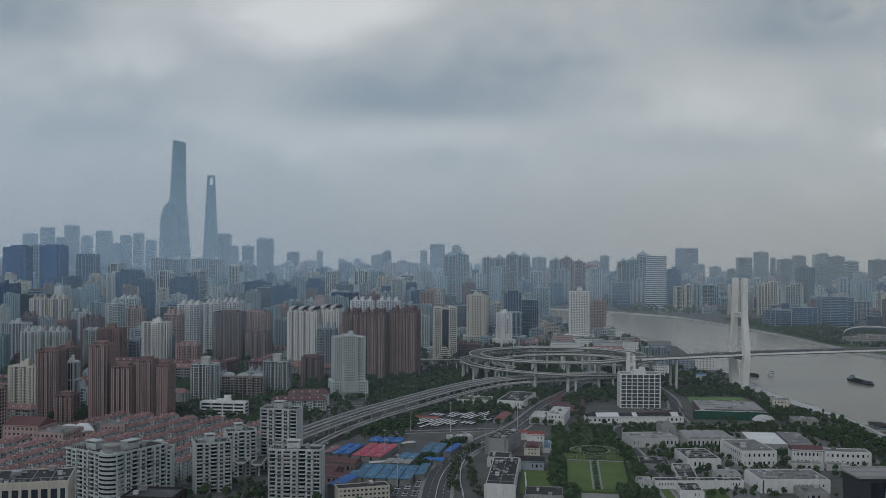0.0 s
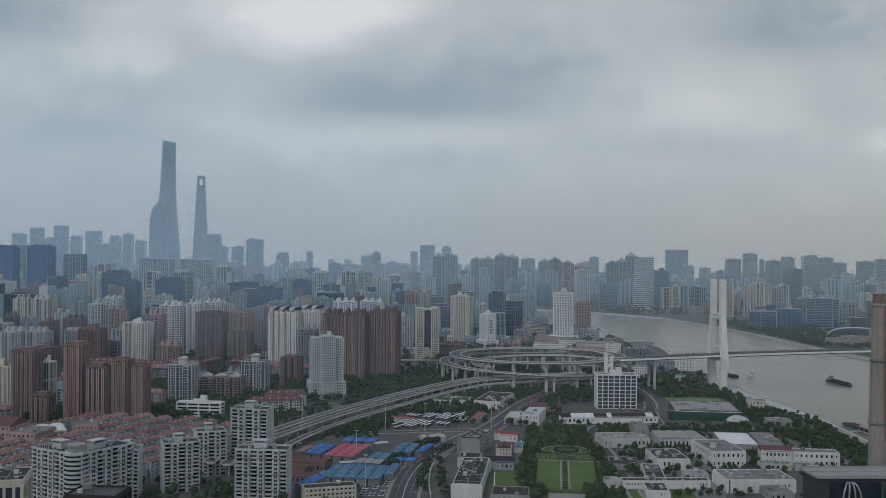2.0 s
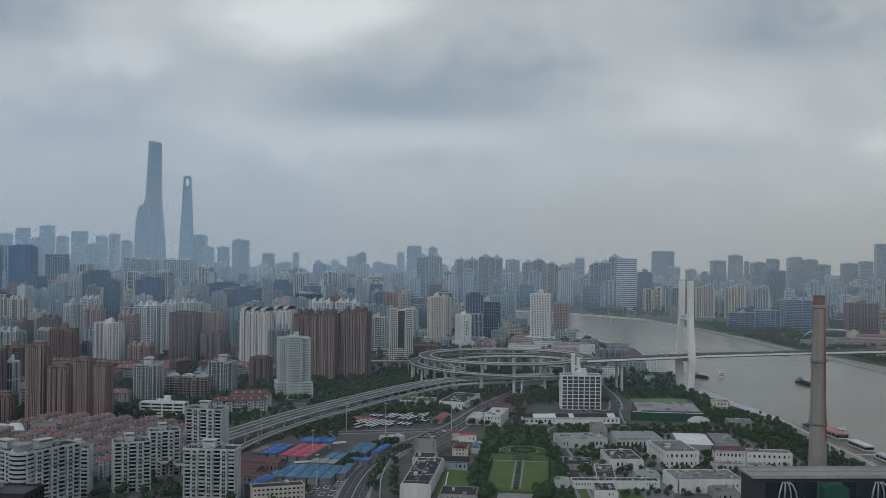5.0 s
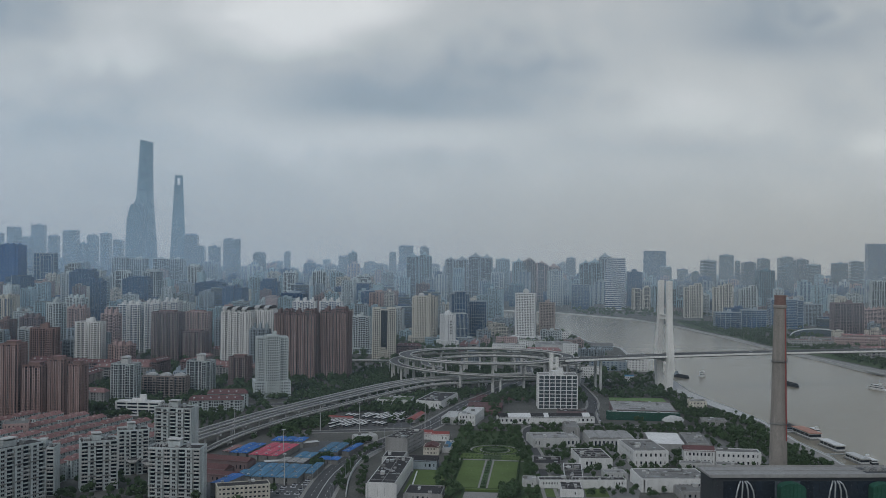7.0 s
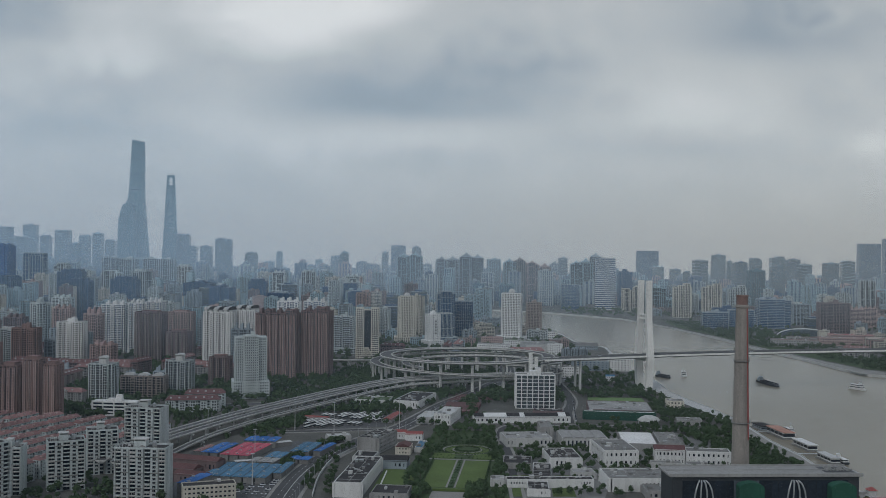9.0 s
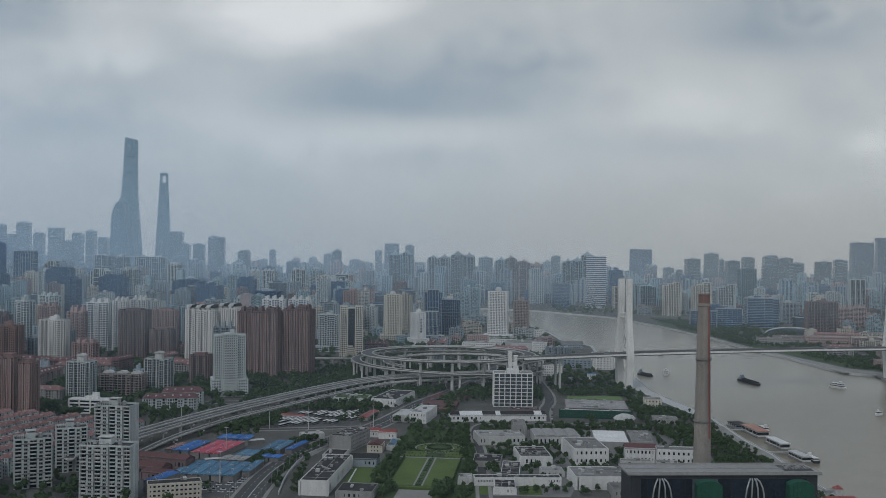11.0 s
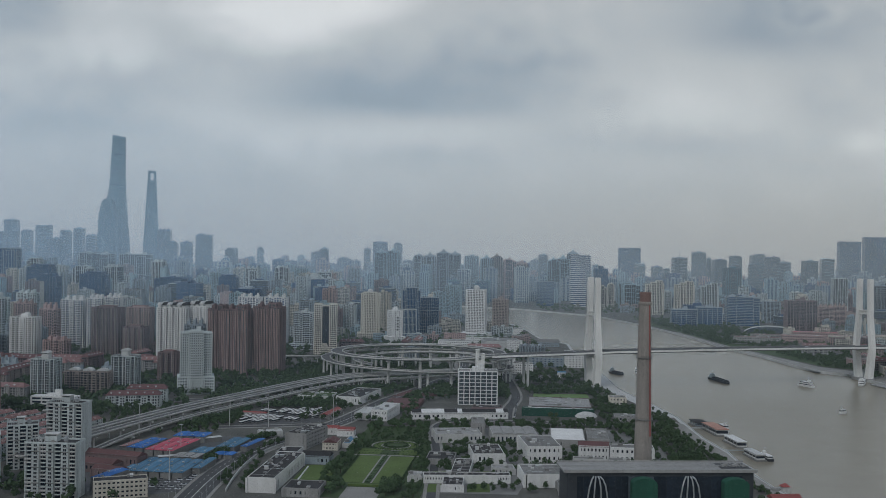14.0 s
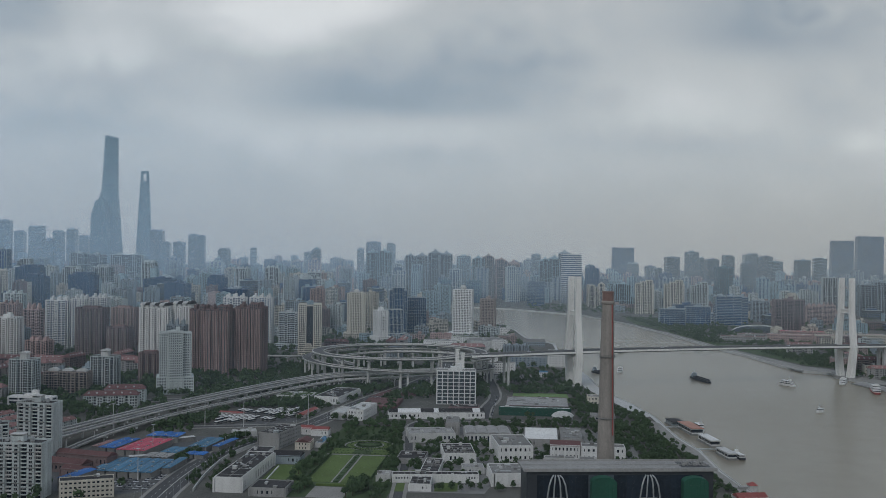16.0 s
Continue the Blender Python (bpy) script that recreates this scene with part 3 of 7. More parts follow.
def near_block(label, x, y, w, d, h, rz, cols, wall="offwhite", first="B"):
    """A block of flats: window columns and loggia columns by turns, each balcony and window frame a piece of its own on the street side."""
    rnd = random.Random(int(abs(x) * 3 + y))
    root = thing("apartment_building", label, AP, pose(x, y, 0, 0, 0, rz), "white apartment blocks")
    FOOT.append((x, y, max(w, d) * 0.55))
    n = round(h / 2.95)
    st, cw = h / n, w / cols
    core, walls, back = Solid(), Solid(), Solid()
    core.box(0, 0, 0.1, w - 1.6, d - 3.0, h - 0.3)
    for c in range(cols):
        if (c % 2 == 0) != (first == "B"):
            core.box(-w / 2 + (c + 0.5) * cw, 0, 0.1, cw * 0.6, d + 2.2, h - 0.3)
    bal = shared("balcony", Solid().box(0, -0.7, 0, cw * 0.74, 1.6, 0.18).box(0, -1.45, 0.1, cw * 0.74, 0.12, 0.9).box(-cw * 0.37, -0.7, 0.1, 0.12, 1.6, 0.9).box(cw * 0.37, -0.7, 0.1, 0.12, 1.6, 0.9), M[wall])
    closed = shared("balcony", Solid().box(0, -0.7, 0, cw * 0.9, 1.6, 0.18).box(0, -1.45, 0.1, cw * 0.9, 0.12, 0.95).box(0, -1.42, 2.35, cw * 0.9, 0.14, 0.25).box(-cw * 0.45, -0.7, 0.1, 0.12, 1.6, 2.4).box(cw * 0.45, -0.7, 0.1, 0.12, 1.6, 2.4).box(0, -1.42, 1.0, 0.12, 0.1, 1.4), M["pale"])
    frame_ = shared("window_frame", Solid().box(0, 0, 0, cw * 0.46, 0.14, 0.1).box(0, 0, 1.45, cw * 0.46, 0.14, 0.1).box(-cw * 0.23, 0, 0, 0.1, 0.14, 1.5).box(cw * 0.23, 0, 0, 0.1, 0.14, 1.5).box(0, 0, 0, 0.08, 0.12, 1.5), M["pale"])
    hood = shared("window_hood", Solid().box(0, 0, 0, cw * 0.52, 0.5, 0.08), M["roofgrey"])
    unit = shared("air_conditioner", Solid().box(0, -0.25, 0, 0.9, 0.45, 0.65).box(0, -0.25, -0.08, 1.0, 0.5, 0.06), M["concrete"])
    for sg in (-1, 1):
        for c in range(cols):
            ox = -w / 2 + (c + 0.5) * cw
            log = (c % 2 == 0) == (first == "B")
            if not log:
                out = d / 2 + 1.5
                for e in (-1, 1):
                    walls.box(ox + e * cw * 0.37, sg * (out - 1.5), 0, cw * 0.26, 3.0, h)
                for k in range(n + 1):
                    walls.box(ox, sg * (out - 1.5), k * st - (0.6 if k else 0), cw * 0.98, 2.96, 1.05 if 0 < k < n else 0.8)
            else:
                for e in (-1, 1):
                    walls.box(ox + e * cw * 0.49, sg * (d / 2 - 0.5), 0, 0.3, 1.6, h)
                for k in range(n + 1):
                    walls.box(ox, sg * (d / 2 - 0.6), k * st - 0.1, cw, 0.5, 0.3)
            for k in range(1, n):
                if sg < 0 and log:
                    piece("balcony", closed if rnd.random() < 0.42 else bal, root, ox, -d / 2 + 0.1, k * st)
                elif sg < 0:
                    piece("window_frame", frame_, root, ox, -d / 2 - 1.25, k * st + 0.75)
                    piece("window_hood", hood, root, ox, -d / 2 - 1.55, k * st + 2.3)
                    if rnd.random() < 0.7:
                        piece("air_conditioner", unit, root, ox + cw * 0.3, -d / 2 - 1.5, k * st + 0.2)
                elif log:
                    back.box(ox, d / 2 + 0.7, k * st, cw * 0.9, 1.5, 1.0)
    for sg in (-1, 1):
        for k in range(n + 1):
            walls.box(sg * (w / 2 - 0.3), 0, k * st - (0.8 if k else 0), 0.9, d, 1.6 if 0 < k < n else 0.8)
        for o in (-0.46, -0.22, 0.02, 0.24, 0.46):
            walls.box(sg * (w / 2 - 0.3), o * d, 0, 0.94, d * 0.15, h)
        part("side_panel", Solid().box(sg * (w / 2 + 0.2), -d * 0.12, 0, 0.3, d * 0.3, h + 0.6), M[wall], root)
    belt = shared("storey_belt", Solid().box(0, 0, 0, cw, 0.08, 0.8), M["roofgrey"])
    for k in range(4, n, 4):
        for c in range(cols):
            if (c % 2 == 0) != (first == "B"):
                piece("storey_belt", belt, root, -w / 2 + (c + 0.5) * cw, -d / 2 - 1.53, k * st - 0.5)
    part("wall", walls, M[wall], root)
    part("glazing", core, M["glass"], root, "dark windows and loggias behind the walls")
    part("rear_balcony_tier", back, M[wall], root, "", "stuff")
    deck = part("roof", Solid().box(0, 0, h, w - 1, d - 1, 0.3), M["roofdark"], root)
    for bx, by, bw, bd in ((0, d / 2 + 1.3, w, 0.3), (0, -d / 2 - 1.3, w, 0.3), (w / 2, 0, 0.3, d + 2.3), (-w / 2, 0, 0.3, d + 2.3)):
        part("parapet", Solid().box(bx, by, h, bw, bd, 1.3), M[wall], root)
    part("roof_house", Solid().box(-w * 0.06, 1, h + 0.2, w * 0.24, d * 0.42, 4.2), M[wall], deck)
    for i in range(6):
        part("roof_beam", Solid().box(-w * 0.42 + i * w * 0.055, -d * 0.1, h + 2.6, 0.25, d * 0.6, 0.25).box(-w * 0.42 + i * w * 0.055, -d * 0.38, h, 0.25, 0.25, 2.6).box(-w * 0.42 + i * w * 0.055, d * 0.18, h, 0.25, 0.25, 2.6), M["pale"], deck)
    part("roof_canopy", Solid().box(-w * 0.06, 1, h + 5.6, w * 0.28, d * 0.5, 0.5).box(-w * 0.17, 1, h + 4.4, 0.5, d * 0.42, 1.3).box(w * 0.05, 1, h + 4.4, 0.5, d * 0.42, 1.3), M["pale"], deck)
    part("water_tank", Solid().lathe([(1.6, h + 0.3), (1.6, h + 3.2), (0.4, h + 3.9)], w * 0.2, 1, 12), M["steel"], deck)
    for i in range(5):
        part("roof_unit", Solid().box(rnd.uniform(-0.42, 0.42) * w, rnd.uniform(-0.4, 0.4) * d, h + 0.3, rnd.uniform(1, 2.4), rnd.uniform(1, 2), rnd.uniform(0.8, 1.6)), M[("concrete", "roofgrey", "pale")[i % 3]], deck)
    return root


# white blocks by the red-roofed rows
near_block("white thirteen-storey apartment block with stacked balconies", -86, 728, 38, 15, 40.0, -6, 7)
near_block("tall white apartment block with a rooftop water house", -112, 842, 32, 15, 50.5, -12, 5)
near_block("slim pale apartment block with worn balconies", -155, 768, 27, 15, 37.0, 22, 5)
near_block("pale apartment block with a stepped flat roof", -143, 822, 24, 15, 35.5, 20, 5)
# the rounded corner block
near_block("white corner apartment block with a round rooftop drum", -194, 697, 44, 15, 46.5, 56, 7)
near_block("pale wing of white flats with dense balconies", -219, 692, 40, 15, 46.5, -32, 7)
near_block("lower white apartment wing with many balconies", -190, 752, 18, 15, 35.0, 4, 3)
drum = Solid()
drum.lathe([(7.6, 0), (7.6, 45.5), (8.1, 45.6), (8.1, 47), (7.4, 47.1)], 0, 0, 20)
crn = thing("rounded_corner", "white rounded stair corner with a rooftop drum", AP, pose(-205, 680, 0))
part("wall", drum, M["offwhite"], crn)
s = Solid()
for k in range(15):
    s.lathe([(7.75, 1.7 + k * 3.05), (7.75, 2.9 + k * 3.05)], 0, 0, 20)
part("window_band", s, M["glass"], crn, "dark ribbon windows round the corner")
s = Solid()
s.lathe([(5.5, 47), (5.5, 51), (6.2, 51.1), (6.2, 52.4), (5.8, 52.5)], 0, 0, 18)
part("roof_drum", s, M["concrete"], crn)

# office block with a white frame in front of the ramps
building("office_building", "white office block with a bold square window frame", OF, 263, 1168, 46, 24, 39, -3, "white", "greyglass", 4.4, 6.6, 0.75, 0.95, (), "house", None, "roofgrey")
# tall white tower on a podium
building("apartment_tower", "tall white tiled tower on a stepped podium", AP, -82, 1236, 38, 26, 74, 12, "offwhite", "greyglass", 3.1, 2.6, 1.35, 1.15, [(0, -6, 18, 22, 76), (-14, 0, 10, 29, 71)], "house", (44, 34, 21), "roofgrey")
# brick towers
BT = "brown brick apartment tower with rows of small windows"
for x, y, w, d, h, rz in ((-324, 1045, 19, 20, 83, -6), (-299, 1040, 21, 18, 61.5, -6), (-277.5, 1046, 17, 18, 67.5, -6), (-260, 1052, 14, 18, 61.5, -6), (-388, 1080, 25, 20, 73, -6), (-366, 1066, 20, 16, 28, -6)):
    building("brick_tower", BT, AP, x, y, w, d, h, rz, "brick", "glass", 3.0, 3.5, 0.95, 1.05, bays(w, d, h, 2, 2.2, 0.45), "flatbox", None, "redroof", "brown brick towers", 0, 0, None, (max(3, int(w / 5)), "pink"))
building("apartment_tower", "slim white tower with dark upright window slots", AP, -374, 1104, 10, 16, 58, -6, "white", "glass", 20.0, 3.2, 1.2, 1.0, (), "house")
building("apartment_tower", "cream apartment tower with dark window bands", AP, -414, 1078, 30, 18, 56.5, -6, "cream", "glass", 3.0, 3.2, 1.2, 1.3, bays(30, 18, 56, 3), "house")
BM = "dark brown brick high-rise with deep vertical grooves"
for x, y, w, d, h in ((-56, 1412, 36, 24, 92), (-14, 1420, 40, 24, 95), (-88, 1440, 26, 22, 90)):
    building("brick_tower", BM, AP, x, y, w, d, h, -14, "darkbrick", "greyglass", 3.0, 3.4, 0.9, 1.0, bays(w, d, h, 3, 2.6, 0.36) + [(w * 0.2, 0, w * 0.3, d + 1.2, h + 5)], "houses", None, "redroof", "dark brick high-rises", 0, 0, None, (max(5, int(w / 4.6)), "pink"))
building("apartment_tower", "pale high-rise with saw-toothed rooftop gables", AP, -163, 1490, 46, 22, 88, -14, "white", "glass", 3.0, 3.0, 1.15, 1.15, bays(46, 22, 88, 5, 2.0, 0.5), "gables")
building("apartment_tower", "pale high-rise with saw-toothed rooftop gables", AP, -124, 1498, 30, 22, 90, -14, "white", "glass", 3.0, 3.0, 1.15, 1.15, bays(30, 22, 90, 3, 2.0, 0.5), "gables")
for x, y, w, d, h, wl_ in ((-299, 1632, 46, 24, 77, "darkbrick"), (-252, 1622, 36, 20, 47, "darkbrick"), (-262, 1690, 40, 20, 74, "pink"), (-136, 1338, 26, 18, 38, "darkbrick")):
    building("brick_tower", BM, AP, x, y, w, d, h, -12, wl_, "glass", 3.0, 3.3, 1.0, 1.1, bays(w, d, h, 3, 2.0, 0.42), "flatbox", None, "redroof", "dark brick high-rises", 0, 0, None, (max(3, int(w / 7)), "taupe"))
for x, y, w, h in ((-388, 1745, 40, 82), (-345, 1728, 26, 86), (-316, 1732, 28, 88)):
    building("apartment_tower", "blue-glazed high-rise with white balcony frames", AP, x, y, w, 22, h, -8, "white", "blueglass", 3.0, 4.6, 0.9, 0.75, bays(w, 22, h, 3, 2.0, 0.5), "houses", None, "roofgrey", "blue-glazed high-rises", 3)
building("apartment_tower", "white high-rise with dark striped balconies", AP, -381, 1492, 38, 20, 71, -8, "white", "glass", 3.0, 5.0, 1.1, 1.2, bays(38, 20, 71, 3), "house", None, "roofgrey", "", 3)
for x, w in ((-549, 30), (-514, 30)):
    building("apartment_tower", "white high-rise with blocky roof houses", AP, x, 1460, w, 20, 60, -8, "offwhite", "glass", 3.0, 4.0, 1.1, 1.2, bays(w, 20, 60, 3), "houses", None, "roofgrey", "", 3)
# white slabs with blocky roof houses behind the brick high-rises, and towers at the western edge
for x, w in ((-93, 40), (-46, 40)):
    building("apartment_tower", "white slab of flats with three roof houses", AP, x, 1790, w, 18, 88, -8, "white", "blueglass", 3.0, 4.4, 1.1, 0.9, bays(w, 18, 88, 4, 1.8, 0.5), "houses", None, "roofgrey", "white slabs with roof houses")
for x, w in ((-705, 30), (-670, 32)):
    building("apartment_tower", "cream-edged high-rise with a dark glazed middle", AP, x, 1905, w, 20, 82, -8, "cream", "blueglass", 3.0, 7.5, 0.8, 1.6, bays(w, 20, 82, 2, 2.4, 0.3), "houses")
building("office_tower", "broad dark blue glass office slab", OF, -24, 2410, 58, 30, 97, -6, "bluewall", "blueglass", 4.0, 58, 0.8, 0.5, (), "none")
building("apartment_tower", "dusty pink high-rise with dark windows", AP, -520, 1880, 34, 20, 66, -8, "pink", "glass", 3.0, 3.6, 1.0, 1.1, bays(34, 20, 66, 3, 2.0, 0.45), "houses")
building("apartment_tower", "off-white high-rise with long window bands", AP, -590, 2090, 40, 20, 74, -8, "offwhite", "glass", 3.0, 4.0, 1.1, 1.0, bays(40, 20, 74, 3, 2.0, 0.45), "houses")
# arched white blocks by the brick rows
for x, y, w, h in ((-245, 1180, 28, 47), (-171, 1250, 30, 43)):
    building("apartment_tower", "grey-white tower with a curved rooftop cap", AP, x, y, w, 20, h, -8, "offwhite", "glass", 3.0, 3.6, 0.62, 0.7, bays(w, 20, h, 2, 2.4, 0.42), "cap", None, "roofgrey", "capped towers")
building("apartment_building", "pale slab block with arched roof ornaments", AP, -208, 1222, 54, 16, 27, -8, "taupe", "glass", 3.0, 3.4, 0.75, 0.7, bays(54, 16, 27, 5, 2.2, 0.45), "arch", None, "roofgrey", "", 5)
building("school_building", "white four-storey slab with ribbon windows", "school", -208, 1100, 50, 13, 15, -8, "white", "glass", 3.7, 12.5, 1.7, 1.4, (), "house")
building("apartment_building", "six-storey flats with a maroon roof", AP, -130, 1128, 58, 14, 13, 8, "offwhite", "glass", 3.0, 3.4, 1.2, 1.0, bays(58, 14, 13, 5), "hip", None, "maroon")
building("apartment_building", "six-storey flats with a maroon roof", AP, -122, 1156, 44, 14, 16, 8, "offwhite", "glass", 3.0, 3.4, 1.2, 1.0, bays(44, 14, 16, 4), "hip", None, "maroon")
# beyond the ramps
slot = building("office_tower", "cream office tower with a dark central glass slot", OF, 38, 1661, 13, 24, 85, 3, "cream", "glass", 3.4, 3.3, 1.1, 1.1, [(25, 0, 13, 24, 85)], "none")
part("glass_slot", Solid().box(12.5, 1, 0, 12.4, 19, 82), M["glass"], slot, "dark glass slot between the two shafts")
part("top_beam", Solid().box(12.5, 0, 82, 38, 20, 1.6), M["cream"], slot)
pyr = thing("entrance_pyramid", "stepped cream entrance pyramid before the tower", OF, pose(50, 1646, 0, 0, 0, 3))
for k in range(7):
    part("step", Solid().box(0, 0, k * 3.2, 28 - k * 3.4, 8 - k * 0.5, 1.7), M["cream"], pyr)
part("glazing", Solid().box(0, 0.6, 0, 22, 5, 20, 0, 0.25), M["glass"], pyr)
building("office_tower", "beige tower topped by a pale dome", OF, 119, 1930, 35, 26, 90, 0, "cream", "glass", 3.2, 3.4, 1.3, 1.6, [(0, 0, 26, 29, 92)], "dome", (48, 40, 14))
sg_tower = building("office_tower", "white tower with a sign panel down its corner", OF, 167, 1860, 20, 26, 62, 22, "white", "greyglass", 3.2, 4.0, 1.7, 2.2, (), "house", (30, 34, 14))
part("sign_panel", Solid().box(0, -13.6, 18, 6.5, 0.5, 42), M["white"], sg_tower, "white upright sign panel")
for k in range(5):
    part("sign_bar", Solid().box(0, -14.0, 26 + k * 5.6, 3.4, 0.4, 3.4), M["black"], sg_tower, "dark unreadable sign bar")
building("office_tower", "dark glass slab with white vertical fins", OF, 188, 1955, 40, 22, 58, 12, "offwhite", "blueglass", 14.0, 2.6, 0.5, 0.5, (), "none", (60, 30, 12))
building("office_tower", "dark glass tower with a flat crown", OF, 200, 2055, 36, 30, 92, 5, "greytile", "blueglass", 12.0, 3.0, 0.6, 0.5, [(0, 0, 22, 32, 97)], "none")
building("office_tower", "dark blue glass office slab", OF, 240, 2110, 40, 24, 74, 5, "greytile", "blueglass", 7.0, 4.0, 0.4, 0.4, (), "none")
building("hotel_tower", "white hotel slab with a small rooftop dome", "hotel", 333, 2010, 39, 22, 96, -16, "white", "glass", 3.3, 3.3, 1.3, 1.4, (), "dome", (58, 40, 9))
building("office_tower", "taupe slab behind the white hotel", OF, 398, 2150, 33, 24, 70, -12, "taupe", "glass", 3.3, 3.3, 1.5, 1.6, (), "house")
# across the river
building("office_tower", "pale tower striped by white storey bands", OF, 752, 3085, 60, 40, 160, -16, "white", "blueglass", 6.2, 60, 2.7, 0, (), "none")
building("office_tower", "broad blue glass slab in the haze", OF, 1318, 4800, 104, 40, 181, -8, "bluewall", "blueglass", 12.0, 9, 0.8, 0.5, (), "none")
building("office_building", "low dark green glass block by the river", OF, 640, 3080, 54, 40, 76, -8, "greytile", "blueglass", 4.4, 9, 0.7, 0.5, (), "none")
for x, w, h, wl_ in ((898, 50, 84, "cream"), (982, 54, 84, "cream"), (1054, 48, 80, "offwhite")):
    building("apartment_tower", "stepped riverside high-rise with pale vertical piers", AP, x, 2752, w, 26, h, -10, wl_, "glass", 4.4, 4.6, 0.9, 1.4, [(w * 0.12, 0, w * 0.66, 29, h + 5), (w * 0.25, 0, w * 0.36, 30, h + 10)], "none", None, "roofdark", "riverside high-rises")
for x, w, h in ((862, 60, 40), (925, 58, 46)):
    building("office_building", "long dark blue glass block with thin pale ribbons", OF, x, 2352, w, 30, h, -10, "greytile", "blueglass", 4.4, 12, 0.6, 0.6, (), "house")
building("office_building", "broad dark glass office block with setback storeys", OF, 1020, 2395, 78, 40, 68, -10, "greytile", "blueglass", 4.0, 20, 0.9, 0.6, [(-6, 0, 60, 44, 70)], "houses")
building("office_building", "low dark blue glass block", OF, 960, 2560, 70, 36, 38, -10, "bluewall", "blueglass", 4.0, 9, 0.7, 0.5, (), "house")
building("office_building", "dark blue low block with white ribbon storeys", OF, 1010, 2420, 60, 30, 26, -10, "offwhite", "blueglass", 4.4, 30, 1.2, 0.5, (), "none")
building("high_rise", "dark red-brown block with a white toothed parapet", AP, 1098, 2230, 66, 36, 71, -9, "darkbrick", "glass", 3.4, 3.4, 0.8, 1.0, (), "house")
building("high_rise", "pink apartment block with white storey bands", AP, 1240, 2420, 38, 21, 46, -9, "pink", "glass", 3.2, 3.6, 1.2, 1.0, (), "houses")
building("high_rise", "pink apartment block with white storey bands", AP, 1285, 2440, 33, 18, 47, -9, "pink", "glass", 3.2, 3.6, 1.2, 1.0, (), "houses")
building("high_rise", "tall tower with pale vertical fins", AP, 1450, 2800, 41, 23, 106, -9, "offwhite", "glass", 30.0, 3.4, 0.8, 1.2, (), "none")
building("high_rise", "grey tower with a ribbed front", AP, 1538, 2750, 47, 26, 88, -9, "greytile", "glass", 6.0, 4.0, 0.8, 1.2, (), "house")
building("high_rise", "grey tower with a ribbed front", AP, 1578, 2760, 34, 19, 96, -9, "greytile", "glass", 6.0, 4.0, 0.8, 1.2, (), "house")
building("high_rise", "grey tower with vertical ribs", AP, 1134, 2500, 42, 23, 53, -9, "greytile", "glass", 3.3, 3.4, 0.8, 1.0, (), "none")
building("high_rise", "pale green-grey apartment tower", AP, 896, 3100, 49, 27, 75, -9, "tealwall", "glass", 3.3, 4.0, 1.0, 1.0, (), "houses")
# two tall slabs far behind the eastern bridge tower
for x, y, w, h in ((2183, 4310, 92, 225), (2308, 4310, 112, 246)):
    building("office_tower", "tall blue-grey glass slab in the haze", OF, x, y, w, 40, h, -8, "bluewall", "blueglass", 10.0, 7, 0.7, 0.6, (), "none", None, "roofgrey", "hazy twin slabs")


# the two super-tall towers
# walls of all three use the base colour that holds the haze tint
def twisted_tower():
    root = thing("twisted_tower", "twisting super-tall glass tower fading into haze", "skyscraper", pose(-1012, 4330, 0))
    FOOT.append((-1012, 4330, 70))
    s, n = Solid(), 24
    prof = [(0, 55), (60, 52), (167, 47), (300, 40), (420, 34), (540, 29.5), (600, 28), (628, 27)]
    rows = []
    for k in range(43):
        z = 628 * k / 42
        r = next(a[1] + (b[1] - a[1]) * (z - a[0]) / (b[0] - a[0]) for a, b in zip(prof, prof[1:]) if a[0] <= z <= b[0] + 1e-6)
        tw = radians(118 * z / 632)
        ring = []
        for i in range(n):
            a = 2 * math.pi * i / n
            rr = r * (1 + 0.09 * math.cos(3 * a)) * (0.9 if i == 0 else 1.0)
            ring.append((rr * math.cos(a + tw), rr * math.sin(a + tw), z))
        rows.append(ring)
    top = rows[-1]
    rows[-1] = [(x, y, z + 7 * math.cos(math.atan2(y, x) - 2.6)) for x, y, z in top]
    for ring in rows:
        s.v += ring
    for k in range(42):
        for i in range(n):
            p, q = k * n + i, k * n + (i + 1) % n
            s.f.append((p, q, q + n, p + n))
    s.f.append(tuple(42 * n + i for i in range(n)))
    part("glass_skin", s, M["haze_tinted"], root)
    b = Solid()
    for z in (70, 140, 205, 275, 345, 415, 480, 545):
        r = next(a[1] + (c[1] - a[1]) * (z - a[0]) / (c[0] - a[0]) for a, c in zip(prof, prof[1:]) if a[0] <= z <= c[0])
        b.lathe([(r * 0.98, z), (r * 1.01, z + 0.5), (r * 1.01, z + 4), (r * 0.98, z + 4.5)], 0, 0, 24, cap=False)
    part("plant_floor", b, M["blueglass"], root, "darker belt storeys")


